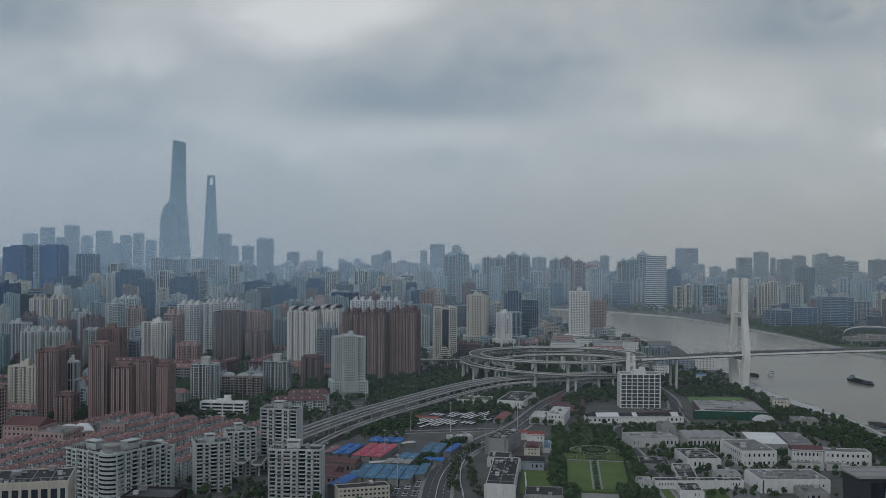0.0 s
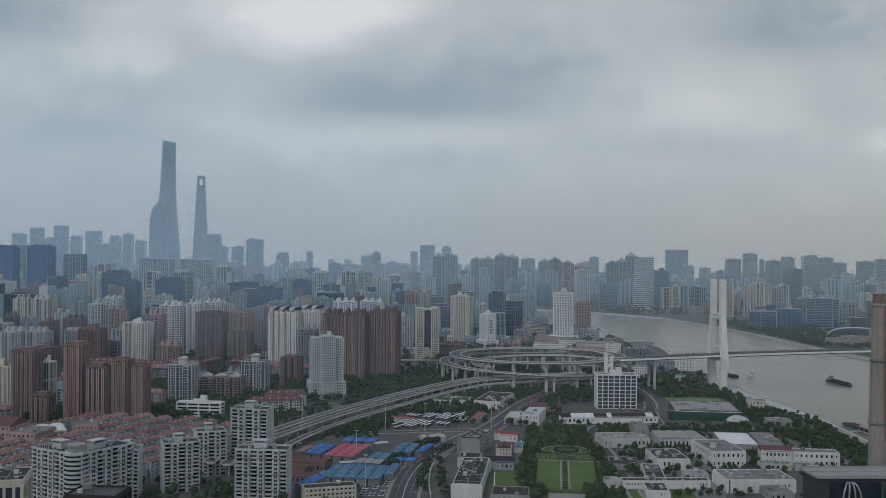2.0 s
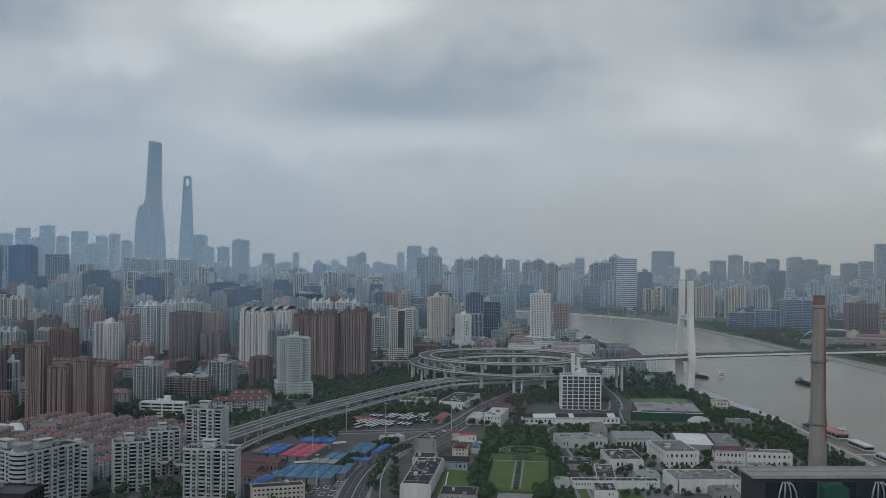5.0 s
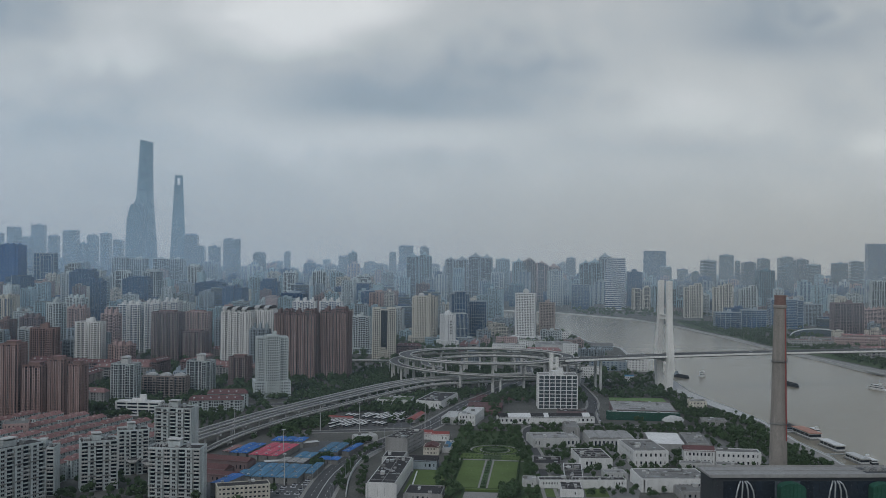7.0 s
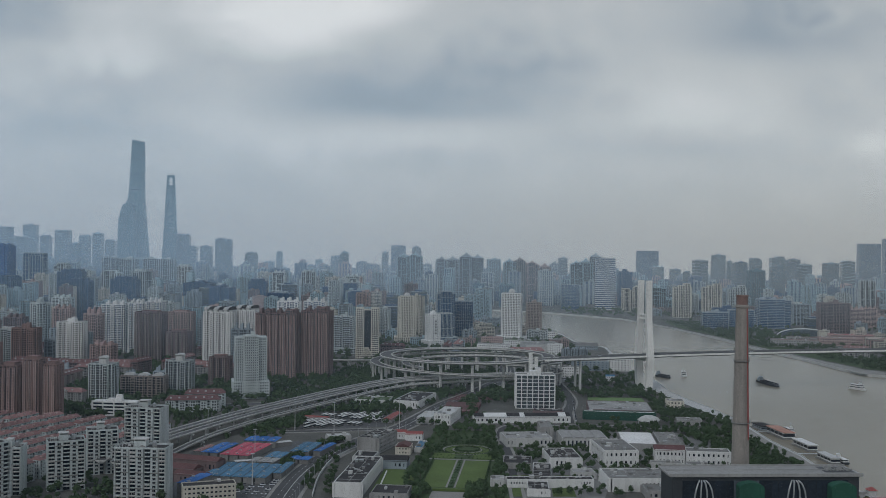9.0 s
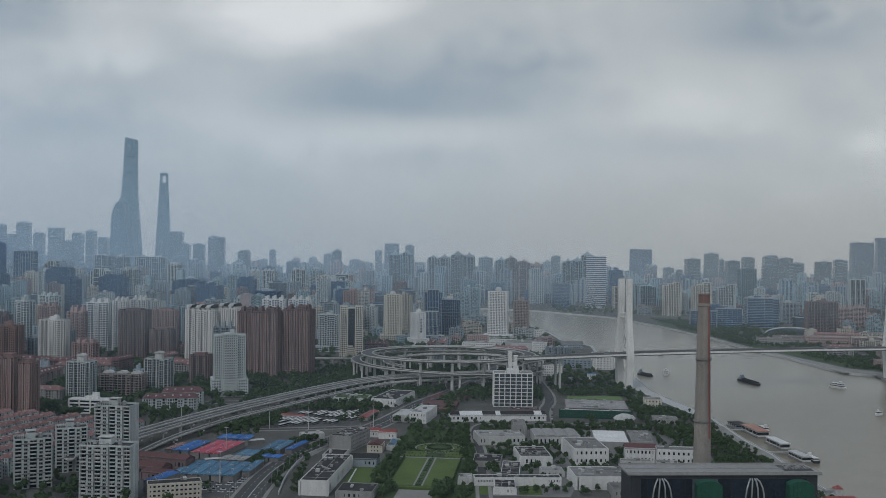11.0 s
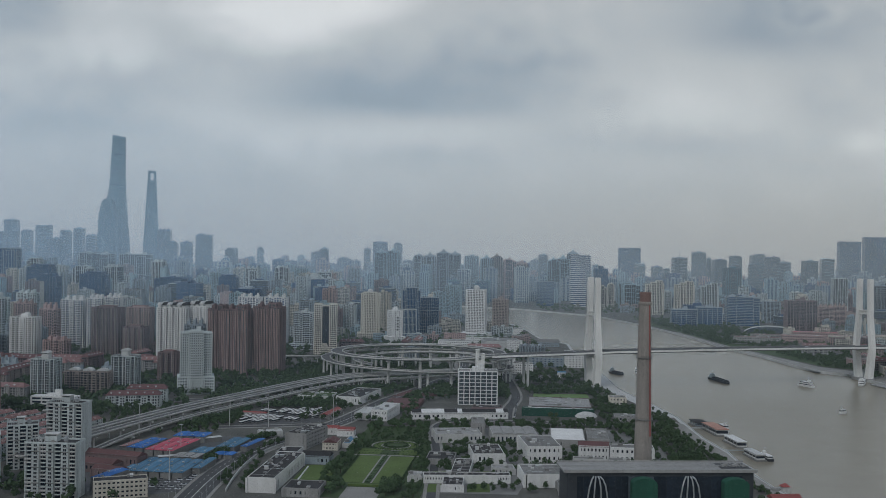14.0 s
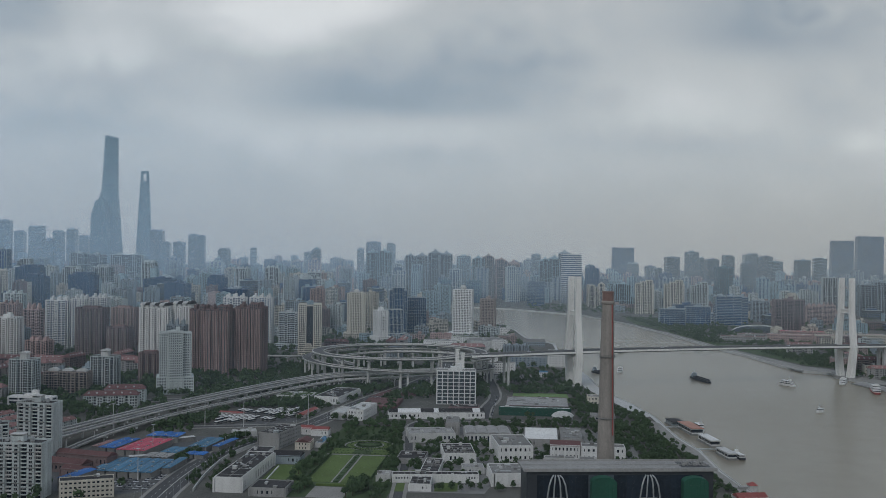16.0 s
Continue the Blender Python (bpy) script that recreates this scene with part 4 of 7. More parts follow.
def opener_tower():
    root = thing("aperture_tower", "slender glass tower with a trapezoid opening on top", "skyscraper", pose(-900, 4460, 0, 0, 0, 8))
    FOOT.append((-900, 4460, 60))
    s, n = Solid(), 12
    for k in range(n):
        z0, z1 = k * 448 / n, (k + 1) * 448 / n
        def dims(z):
            return 80 - 47 * z / 490, 62 - 40 * (z / 490) ** 1.3
        (w0, d0), (w1, d1) = dims(z0), dims(z1)
        m = len(s.v)
        for w, d, z in ((w0, d0, z0), (w1, d1, z1)):
            s.v += [(-w / 2, -d / 2, z), (w / 2, -d / 2, z), (w / 2, d / 2, z), (-w / 2, d / 2, z)]
        s.f += [tuple(m + i for i in q) for q in BOXF]
    part("shaft", s, M["haze_tinted"], root)
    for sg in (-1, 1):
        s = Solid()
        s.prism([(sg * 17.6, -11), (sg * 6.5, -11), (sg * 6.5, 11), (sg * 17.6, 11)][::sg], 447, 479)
        part("upright", s, M["haze_tinted"], root)
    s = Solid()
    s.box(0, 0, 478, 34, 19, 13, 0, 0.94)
    part("top_bridge", s, M["haze_tinted"], root)


def tiered_tower():
    root = thing("tiered_tower", "stepped pagoda-like skyscraper with a spire, hazy grey", "skyscraper", pose(-1034, 4262, 0))
    FOOT.append((-1034, 4262, 50))
    s = Solid()
    z, w = 0, 72
    for h in (120, 90, 55, 35, 24, 14, 9, 6):
        s.box(0, 0, z, w, w, h)
        s.box(0, 0, z + h - 3, w + 3, w + 3, 3)
        z += h
        w *= 0.955 if z < 270 else 0.86
    part("shaft", s, M["haze_tinted"], root)
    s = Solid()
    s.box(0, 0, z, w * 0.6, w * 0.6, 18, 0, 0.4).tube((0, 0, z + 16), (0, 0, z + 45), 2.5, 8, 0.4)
    part("spire", s, M["haze_tinted"], root)


def pearl_tower():
    root = thing("television_tower", "hazy television tower with rose-coloured spheres", "tower", pose(-1885, 4480, 0))
    FOOT.append((-1885, 4480, 40))
    for z, r in ((93, 25), (272, 22.5), (342, 7)):
        part("sphere", Solid().lathe([(r * math.cos(a), z + r * math.sin(a)) for a in (-1.5, -1.2, -0.9, -0.6, -0.3, 0, 0.3, 0.6, 0.9, 1.2, 1.5)], 0, 0, 24), M["pinkroof"], root, "rose-coloured glass sphere")
    for k in range(3):
        a = 2.094 * k + 0.4
        part("shaft", Solid().tube((9 * math.cos(a), 9 * math.sin(a), 0), (9 * math.cos(a), 9 * math.sin(a), 265), 4.5, 12), M["pink"], root)
    part("mast", Solid().tube((0, 0, 285), (0, 0, 345), 4.0, 10, 3.0).tube((0, 0, 345), (0, 0, 460), 2.0, 8, 0.5), M["pink"], root)


twisted_tower()
opener_tower()
pearl_tower()
tiered_tower()

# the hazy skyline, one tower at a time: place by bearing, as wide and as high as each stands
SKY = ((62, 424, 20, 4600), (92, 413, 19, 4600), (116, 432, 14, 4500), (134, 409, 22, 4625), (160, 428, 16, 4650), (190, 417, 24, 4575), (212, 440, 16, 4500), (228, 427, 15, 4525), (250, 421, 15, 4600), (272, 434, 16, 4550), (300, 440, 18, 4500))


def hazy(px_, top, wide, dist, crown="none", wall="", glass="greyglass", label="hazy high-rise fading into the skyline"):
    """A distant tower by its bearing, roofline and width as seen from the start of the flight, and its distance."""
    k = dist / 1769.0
    # two picks in five give a wall with haze painted into its colour
    wall = wall or random.Random(int(px_ * 7)).choice(("haze_tinted", "haze_tinted", "tealwall", "greytile", "bluewall"))
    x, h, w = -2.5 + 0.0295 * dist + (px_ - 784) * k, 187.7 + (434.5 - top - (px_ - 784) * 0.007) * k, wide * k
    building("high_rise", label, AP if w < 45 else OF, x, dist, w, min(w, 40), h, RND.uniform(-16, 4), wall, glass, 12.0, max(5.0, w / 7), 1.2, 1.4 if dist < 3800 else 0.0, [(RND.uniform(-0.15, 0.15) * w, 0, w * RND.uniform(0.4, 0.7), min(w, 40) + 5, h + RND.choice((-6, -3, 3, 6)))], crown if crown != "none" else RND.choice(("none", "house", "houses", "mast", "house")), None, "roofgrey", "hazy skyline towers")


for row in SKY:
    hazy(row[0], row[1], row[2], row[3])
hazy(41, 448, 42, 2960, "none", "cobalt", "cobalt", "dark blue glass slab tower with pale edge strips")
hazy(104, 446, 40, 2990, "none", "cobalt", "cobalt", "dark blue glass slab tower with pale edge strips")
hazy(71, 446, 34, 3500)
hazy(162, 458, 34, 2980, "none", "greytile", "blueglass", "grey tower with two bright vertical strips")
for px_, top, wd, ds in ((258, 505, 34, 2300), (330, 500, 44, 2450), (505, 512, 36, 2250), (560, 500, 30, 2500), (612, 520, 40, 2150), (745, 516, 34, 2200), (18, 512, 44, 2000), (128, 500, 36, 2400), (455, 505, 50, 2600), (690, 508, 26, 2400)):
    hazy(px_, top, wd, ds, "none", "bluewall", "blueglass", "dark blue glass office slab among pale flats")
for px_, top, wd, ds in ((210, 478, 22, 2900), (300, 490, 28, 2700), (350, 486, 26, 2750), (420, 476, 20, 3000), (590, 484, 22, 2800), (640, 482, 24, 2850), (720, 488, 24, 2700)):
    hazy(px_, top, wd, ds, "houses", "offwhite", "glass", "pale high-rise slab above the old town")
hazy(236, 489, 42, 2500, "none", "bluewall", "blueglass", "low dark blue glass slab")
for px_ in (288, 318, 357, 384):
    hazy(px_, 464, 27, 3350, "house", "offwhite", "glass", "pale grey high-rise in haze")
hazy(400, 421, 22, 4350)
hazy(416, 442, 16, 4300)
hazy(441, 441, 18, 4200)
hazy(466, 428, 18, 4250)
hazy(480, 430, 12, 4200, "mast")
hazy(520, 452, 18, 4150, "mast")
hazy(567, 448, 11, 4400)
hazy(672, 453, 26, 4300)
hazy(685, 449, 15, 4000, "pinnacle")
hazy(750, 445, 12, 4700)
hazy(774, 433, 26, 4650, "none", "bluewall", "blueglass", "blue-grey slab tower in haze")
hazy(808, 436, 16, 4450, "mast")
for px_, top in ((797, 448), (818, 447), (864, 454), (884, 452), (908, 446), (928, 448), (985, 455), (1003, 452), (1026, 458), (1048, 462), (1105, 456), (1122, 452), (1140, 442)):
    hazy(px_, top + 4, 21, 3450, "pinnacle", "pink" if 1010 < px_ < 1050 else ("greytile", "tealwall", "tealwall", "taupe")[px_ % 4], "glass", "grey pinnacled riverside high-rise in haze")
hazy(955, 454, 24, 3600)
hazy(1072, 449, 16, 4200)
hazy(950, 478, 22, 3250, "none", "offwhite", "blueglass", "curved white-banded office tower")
hazy(985, 498, 26, 3200, "none", "haze_tinted", "blueglass", "dark glass block by the river")
hazy(935, 498, 20, 3180, "none", "haze_tinted", "blueglass", "dark glass block by the river")
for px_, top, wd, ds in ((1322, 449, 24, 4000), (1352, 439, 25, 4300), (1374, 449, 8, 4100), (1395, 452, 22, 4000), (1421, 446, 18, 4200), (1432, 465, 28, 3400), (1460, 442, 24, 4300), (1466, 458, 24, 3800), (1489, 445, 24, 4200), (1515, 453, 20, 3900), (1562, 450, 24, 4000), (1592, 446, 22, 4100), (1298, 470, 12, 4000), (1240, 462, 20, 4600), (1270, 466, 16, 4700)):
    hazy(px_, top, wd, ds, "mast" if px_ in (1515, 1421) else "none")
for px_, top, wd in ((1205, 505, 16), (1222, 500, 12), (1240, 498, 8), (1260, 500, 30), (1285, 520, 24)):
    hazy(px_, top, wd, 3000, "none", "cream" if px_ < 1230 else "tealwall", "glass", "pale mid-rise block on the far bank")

# ---- elevated road, spiral ramps and the cable-stayed bridge ----
RX, RY = 198, 1384
BD = Vector((0.973, 0.232))
SPAN = 436.6
T1 = Vector((433, 1323))
T2 = T1 + BD * SPAN
DECK = ((-4.75, 0), (-4.75, 1.25), (-4.3, 1.25), (-4.3, 0.25), (4.3, 0.25), (4.3, 1.25), (4.75, 1.25), (4.75, 0), (4.2, -0.4), (2.2, -1.7), (-2.2, -1.7), (-4.2, -0.4))


def wide(f):
    return [(o * f, u) for o, u in DECK]


def deck_part(root, name, path, f, close=False):
    s = Solid()
    s.sweep(path, wide(f), close)
    d = part(name, s, M["parapet"], root)
    r = Solid()
    r.sweep([(x, y, z + 0.3) for x, y, z in path], [(-4.2 * f, 0), (-4.2 * f, 0.06), (4.2 * f, 0.06), (4.2 * f, 0)], close)
    part("carriageway", r, M["deck"], d, "grey asphalt carriageway")
    return d


def smooth(pts, n=6):
    out = []
    for i in range(len(pts) - 1):
        p0, p1, p2, p3 = (Vector(pts[max(0, min(len(pts) - 1, i + k))]) for k in (-1, 0, 1, 2))
        for j in range(n):
            t = j / n
            out.append(tuple(0.5 * ((2 * p1) + (p2 - p0) * t + (2 * p0 - 5 * p1 + 4 * p2 - p3) * t * t + (3 * p1 - p0 - 3 * p2 + p3) * t ** 3)))
    return out + [tuple(pts[-1])]


def ring(rx, ry, heights, n=96):
    """An oval deck line; heights are (angle, z) in order, a full turn closes on itself."""
    a0, a1 = heights[0][0], heights[-1][0]
    out = []
    for i in range(n + (0 if a1 - a0 == 360 else 1)):
        a = a0 + (a1 - a0) * i / n
        z = next(p[1] + (q[1] - p[1]) * (a - p[0]) / (q[0] - p[0]) for p, q in zip(heights, heights[1:]) if p[0] <= a <= q[0] + 1e-6)
        out.append((RX + rx * math.cos(radians(a)), RY + ry * math.sin(radians(a)), z))
    return out


spiral = thing("spiral_ramp", "concrete spiral ramp interchange on tall round piers", "ramp")
for fx in (-60, 0, 60):
    FOOT.append((RX + fx, RY, 78))
TOP_RING = ring(114, 97, ((0, 37.5), (360, 37.5)))
LOW_RING = ring(129, 99, ((-40, 33), (90, 31), (180, 29), (270, 22), (360, 17), (420, 14)), 120)
deck_part(spiral, "upper_deck", TOP_RING, 1.75, True)
deck_part(spiral, "middle_deck", LOW_RING, 1.35)
deck_part(spiral, "inner_deck", ring(86, 72, ((-30, 33), (220, 25)), 60), 1.1)


def pier_at(root, x, y, z, r=1.6, cap=6.0, ang=0.0):
    s = Solid()
    s.lathe([(r * 1.05, 0), (r, 0.8), (r * 0.95, z - 4.0), (r * 1.25, z - 3.0)], x, y, 10)
    s.box(x, y, z - 3.2, 2.6, cap * 2, 1.4, ang, 1.0)
    part("pier", s, M["parapet"], root)


for i in range(17):
    a = radians(270 + i * 360 / 17)
    pier_at(spiral, RX + 114 * math.cos(a), RY + 97 * math.sin(a), 37.0, 2.1, 6, a + math.pi / 2)
for i in range(4, 118, 6):
    x, y, z = LOW_RING[i]
    pier_at(spiral, x + (x - RX) * 0.02, y, z, 1.5, 4.5, math.atan2(y - RY, x - RX) + math.pi / 2)
for i in range(8):
    a = radians(i * 32 - 20)
    pier_at(spiral, RX + 86 * math.cos(a), RY + 72 * math.sin(a), 32 - i * 1.0, 1.3, 4, a + math.pi / 2)

road = thing("elevated_road", "twin-deck concrete elevated road on piers with pale parapets", "elevated road")
LINE = [(-127, 806), (-125, 840), (-117, 880), (-91, 950), (-52, 1040), (-4, 1130), (44, 1208), (84, 1262), (124, 1296), (196, 1318), (262, 1336)]
for off, z0, f in ((0, 11.5, 1.0), (-13, 13.0, 1.0), (11.5, 7.0, 0.7)):
    pts = []
    for i, (x, y) in enumerate(LINE):
        a, b = LINE[max(0, i - 1)], LINE[min(len(LINE) - 1, i + 1)]
        dx_, dy_ = b[0] - a[0], b[1] - a[1]
        ln = math.hypot(dx_, dy_)
        zz = z0 + max(0, i - 5) * (0.9 if off <= 0 else 1.2)
        pts.append((x + dy_ / ln * off, y - dx_ / ln * off, zz))
    if off > 5:
        pts = [(x, y, z if y > 960 else max(0.6, z - (960 - y) * 0.08)) for x, y, z in pts][2:]
    sm = smooth(pts, 8)
    deck_part(road, "deck", sm, f)
    for i in range(3, len(sm) - 6, 4):
        x, y, z = sm[i]
        if z > 3.5:
            pier_at(road, x, y, z, 0.9, 3.6, math.atan2(sm[i + 1][1] - y, sm[i + 1][0] - x))
# slip road leaving the spiral to the west
slip = smooth([(70, 1386, 29), (66, 1450, 22), (40, 1510, 15), (-20, 1540, 12), (-110, 1556, 11)], 8)
deck_part(road, "slip_deck", slip, 0.9)
for i in range(2, len(slip) - 1, 4):
    pier_at(road, *slip[i], 0.9, 3.4, math.atan2(slip[i + 1][1] - slip[i][1], slip[i + 1][0] - slip[i][0]))


bridge = thing("cable_stayed_bridge", "white concrete cable-stayed bridge with slender twin-legged towers", "bridge")
AX = math.atan2(BD.y, BD.x)


def along(u, z):
    p = T1 + BD * u
    return (p.x, p.y, z)


def deck_z(u):
    return 47.5 - 2.3e-5 * (u - 230) ** 2 * (1.0 if u > 0 else 1.35)


BR = [along(u, deck_z(u)) for u in range(-150, 900, 25)]
s = Solid()
s.sweep(BR, [(-14.5, -1.0), (-15, 0.2), (-14.4, 1.3), (-14, 0.3), (14, 0.3), (14.4, 1.3), (15, 0.2), (14.5, -1.0), (12, -2.6), (10, -2.6), (9, -0.8), (-9, -0.8), (-10, -2.6), (-12, -2.6)])
dk = part("deck", s, M["roofgrey"], bridge)
for sg in (-1, 1):
    part("parapet", Solid().sweep(BR, [(sg * 15.0 - 0.3, -1.1), (sg * 15.0 - 0.3, 1.2), (sg * 15.0 + 0.3, 1.2), (sg * 15.0 + 0.3, -1.1)]), M["bridgewhite"], bridge)
s = Solid()
s.sweep([(x, y, z + 0.34) for x, y, z in BR], [(-13.6, 0), (-13.6, 0.06), (13.6, 0.06), (13.6, 0)])
part("carriageway", s, M["asphalt"], dk, "grey asphalt carriageway")
# the branch that hands the deck over to the spiral
deck_part(spiral, "branch_deck", smooth([along(-120, deck_z(-120) - 0.3), along(-150, deck_z(-150) - 0.3), (246, 1285, 39.0), (214, 1286, 37.6)], 6), 2.2)


def pylon(base):
    root = part("tower", Solid().box(0, 0, -4, 1, 1, 1), M["bridgewhite"], bridge)
    root.matrix_basis = pose(base.x, base.y, 0, 0, 0, math.degrees(AX))
    for sg in (-1, 1):
        s = Solid()
        prof = ((0, 11.0, 10.0, 8.0), (38, 16.4, 9.0, 6.8), (46, 17.2, 8.5, 6.0), (95, 12.0, 7.6, 5.6), (147, 11.2, 7.0, 5.4))
        for (z0, y0, a0, b0), (z1, y1, a1, b1) in zip(prof, prof[1:]):
            m = len(s.v)
            for z, yy, a, b in ((z0, y0, a0, b0), (z1, y1, a1, b1)):
                s.v += [(-a / 2, sg * yy - b / 2, z), (a / 2, sg * yy - b / 2, z), (a / 2, sg * yy + b / 2, z), (-a / 2, sg * yy + b / 2, z)]
            s.f += [tuple(m + i for i in q) for q in BOXF]
        part("leg", s, M["bridgewhite"], root)
    s = Solid()
    s.box(0, 0, 95, 5.5, 20, 1.4).box(0, 0, 100, 5.5, 20, 1.4)
    for i in (-6, -2, 2, 6):
        s.box(0, i, 96, 5, 0.8, 4.2)
    part("upper_crossbeam", s, M["bridgewhite"], root)
    part("lower_crossbeam", Solid().box(0, 0, 39, 7, 30, 4.5), M["bridgewhite"], root)
    part("footing", Solid().box(0, 0, -4, 16, 34, 5.2), M["concrete"], root)


pylon(T1)
pylon(T2)
nrm = Vector((-BD.y, BD.x))
for base, u0 in ((T1, 0), (T2, SPAN)):
    for sg in (-1, 1):
        for dirn in (-1, 1):
            for k in range(22):
                reach = 18 + k * 8.8
                if u0 == 0 and dirn < 0 and reach > 150:
                    continue
                zt = 100 + k * 2.05
                a = base + nrm * (sg * (12.0 - k * 0.03))
                b = T1 + BD * (u0 + dirn * reach) + nrm * (sg * 13.4)
                c = Solid().tube((a.x, a.y, zt), (b.x, b.y, deck_z(u0 + dirn * reach) + 0.6), 0.08, 4)
                part("stay_cable", c, M["cable"], bridge)
for u, w in ((-97, 1.9), (-160, 1.9)):
    for sg in (-1, 1):
        p = T1 + BD * u + nrm * (sg * 8.0)
        part("approach_pier", Solid().box(p.x, p.y, 0, 2.6, 2.8, deck_z(u) - 2.4, AX), M["pale"], bridge)
    p = T1 + BD * u
    part("pier_cap", Solid().box(p.x, p.y, deck_z(u) - 3.4, 3.0, 16, 1.2, AX), M["pale"], bridge)
    part("pier_base", Solid().box(p.x, p.y, 0, 9, 22, 2.0, AX), M["concrete"], bridge)
for u in (500, 560, 620, 700, 780, 860):
    for sg in (-1, 1):
        p = T1 + BD * u + nrm * (sg * 6)
        part("approach_pier", Solid().box(p.x, p.y, 0, 3.4, 4.2, deck_z(u) - 2.4, AX), M["pale"], bridge)
# white stair tower where the deck meets the spiral
lift = thing("stair_tower", "white twin-shaft stair tower beside the bridge deck", "stair tower", pose(274, 1262, 0, 0, 0, 13))
for ox in (-3.6, 3.6):
    part("shaft", Solid().box(ox, 0, 0, 3.6, 5, 54 if ox < 0 else 49).box(ox, 0, 53 if ox < 0 else 48, 4.6, 5.8, 1.2), M["bridgewhite"], lift)
part("link", Solid().box(0, 0, 36, 9, 4.6, 4).box(0, 0, 22, 9, 4.0, 2.5), M["bridgewhite"], lift)

# ---- chimney and the old power station ----
ch = thing("chimney", "tall tapering concrete chimney with a rust-red brick top", "chimney", pose(330, 651, 0))
FOOT.append((330, 640, 40))
s = Solid().lathe([(6.3, 0), (6.1, 35), (5.1, 90), (4.25, 140), (3.95, 150), (4.5, 150.6), (4.5, 152), (3.9, 152.4)], 0, 0, 28)
part("shaft", s, M["chimney"], ch)
s = Solid().lathe([(3.8, 152.2), (3.75, 157.6), (4.0, 157.8), (4.0, 158.8), (3.3, 158.8), (3.3, 155)], 0, 0, 28)
part("brick_top", s, M["brickcap"], ch, "rust-red brick crown")
for z, r in ((72.5, 5.5), (114, 4.75)):
    s = Solid().lathe([(r, z), (r + 0.9, z + 0.3), (r + 0.9, z + 0.7), (r + 0.1, z + 0.8)], 0, 0, 28)
    for i in range(20):
        a = 2 * math.pi * i / 20
        s.tube(((r + 0.8) * math.cos(a), (r + 0.8) * math.sin(a), z + 0.7), ((r + 0.8) * math.cos(a), (r + 0.8) * math.sin(a), z + 1.9), 0.06, 4)
    s.lathe([(r + 0.75, z + 1.8), (r + 0.85, z + 1.8), (r + 0.85, z + 1.95), (r + 0.75, z + 1.95)], 0, 0, 28, cap=False)
    part("gallery", s, M["roofgrey"], ch, "dark railed gallery ring")
s = Solid()
for a in (-1.05, -0.95):
    s.tube((6.35 * math.cos(a), 6.35 * math.sin(a), 62), (4.0 * math.cos(a), 4.0 * math.sin(a), 150), 0.28, 5)
for i in range(40):
    z = 62 + i * 2.2
    r = 6.35 + (4.0 - 6.35) * (z - 62) / 88 + 0.15
    s.tube((r * math.cos(-1.05), r * math.sin(-1.05), z), (r * math.cos(-0.95), r * math.sin(-0.95), z), 0.12, 4)
part("ladder", s, M["redpaint"], ch, "rust-red painted ladder run")

mus = thing("power_station_hall", "long dark glass museum hall in an old power station", "museum", pose(328, 614, 0, 0, 0, 1))
part("body", Solid().box(0, -3, 0, 119, 24, 48.5), M["black"], mus)
part("roof", Solid().box(0, -3.5, 48.5, 123, 26, 1.2).box(0, -3.5, 49.7, 121, 0.5, 0.6).box(0, 9, 49.7, 123, 0.5, 1.0).box(0, -16, 49.7, 123, 0.5, 0.8), M["concrete"], mus)
for i in range(21):
    part("roof_panel", Solid().box(-56 + i * 4.6, -3.5, 49.7, 4.4, 23, 0.12), M["concrete"], mus)
# no opening here: a black sheet stands for the shade inside a well
s = Solid().box(50, -2, 49.75, 19, 16, 0.1)
part("roof_well", s, M["black"], mus, "flat black sheet painted as the shade of an open roof well")
s = Solid()
for i in range(7):
    s.box(43 + i * 2.3, -2 + (i % 3) * 3 - 3, 49.85, 1.6, 2.2, 1.5)
    s.tube((43 + i * 2.1, -7, 50.2), (44 + i * 2.1, 3, 50.6), 0.3, 6)
part("roof_plant", s, M["concrete"], mus)
for i in range(26):
    part("glass_panel", Solid().box(-51 + i * 4.05, -15.15, 12, 3.9, 0.3, 34), M["greyglass" if 7 < i < 12 else "glass"], mus)
for cx in (-41, 17.5):
    hop = part("hopper_frame", Solid().box(cx, -19, 30, 10, 4, 2.5), M["steel"], mus)
    for ox in (-5.6, -2.0, 2.0, 5.6):
        pts = [(cx + ox * 1.25, -20, 22), (cx + ox * 1.1, -20, 34), (cx + ox * 0.9, -20, 41), (cx + ox * 0.62, -19, 45), (cx + ox * 0.35, -17, 46.5)]
        s = Solid()
        for a, b in zip(pts, pts[1:]):
            s.tube(a, b, 0.5, 8)
        part("pipe", s, M["steel"], hop, "silver curved pipe")
for cx, wd in ((-12, 15.5), (45.5, 15.5)):
    sc = thing("netted_scaffold", "scaffold wrapped in green safety netting", "scaffold", pose(328 + cx, 593, 0))
    s = Solid().box(0, 0, 0, wd, 7, 43.5, 0, 0.98).vault(0, 0, 43.4, wd * 0.98, 6.9, 3.2, 12)
    part("netting", s, M["net"], sc)
    p = Solid()
    for i in range(7):
        p.tube((-wd / 2 + i * wd / 6, -3.6, 0), (-wd / 2 + i * wd / 6, -3.5, 43.5 + 3.0 * math.sin(math.pi * i / 6) ** 0.7), 0.15, 5)
    for k in range(7):
        p.tube((-wd / 2, -3.55, 4 + k * 5.5), (wd / 2, -3.55, 4 + k * 5.5), 0.12, 5)
    part("poles", p, M["net"], sc)

# ---- trees ----


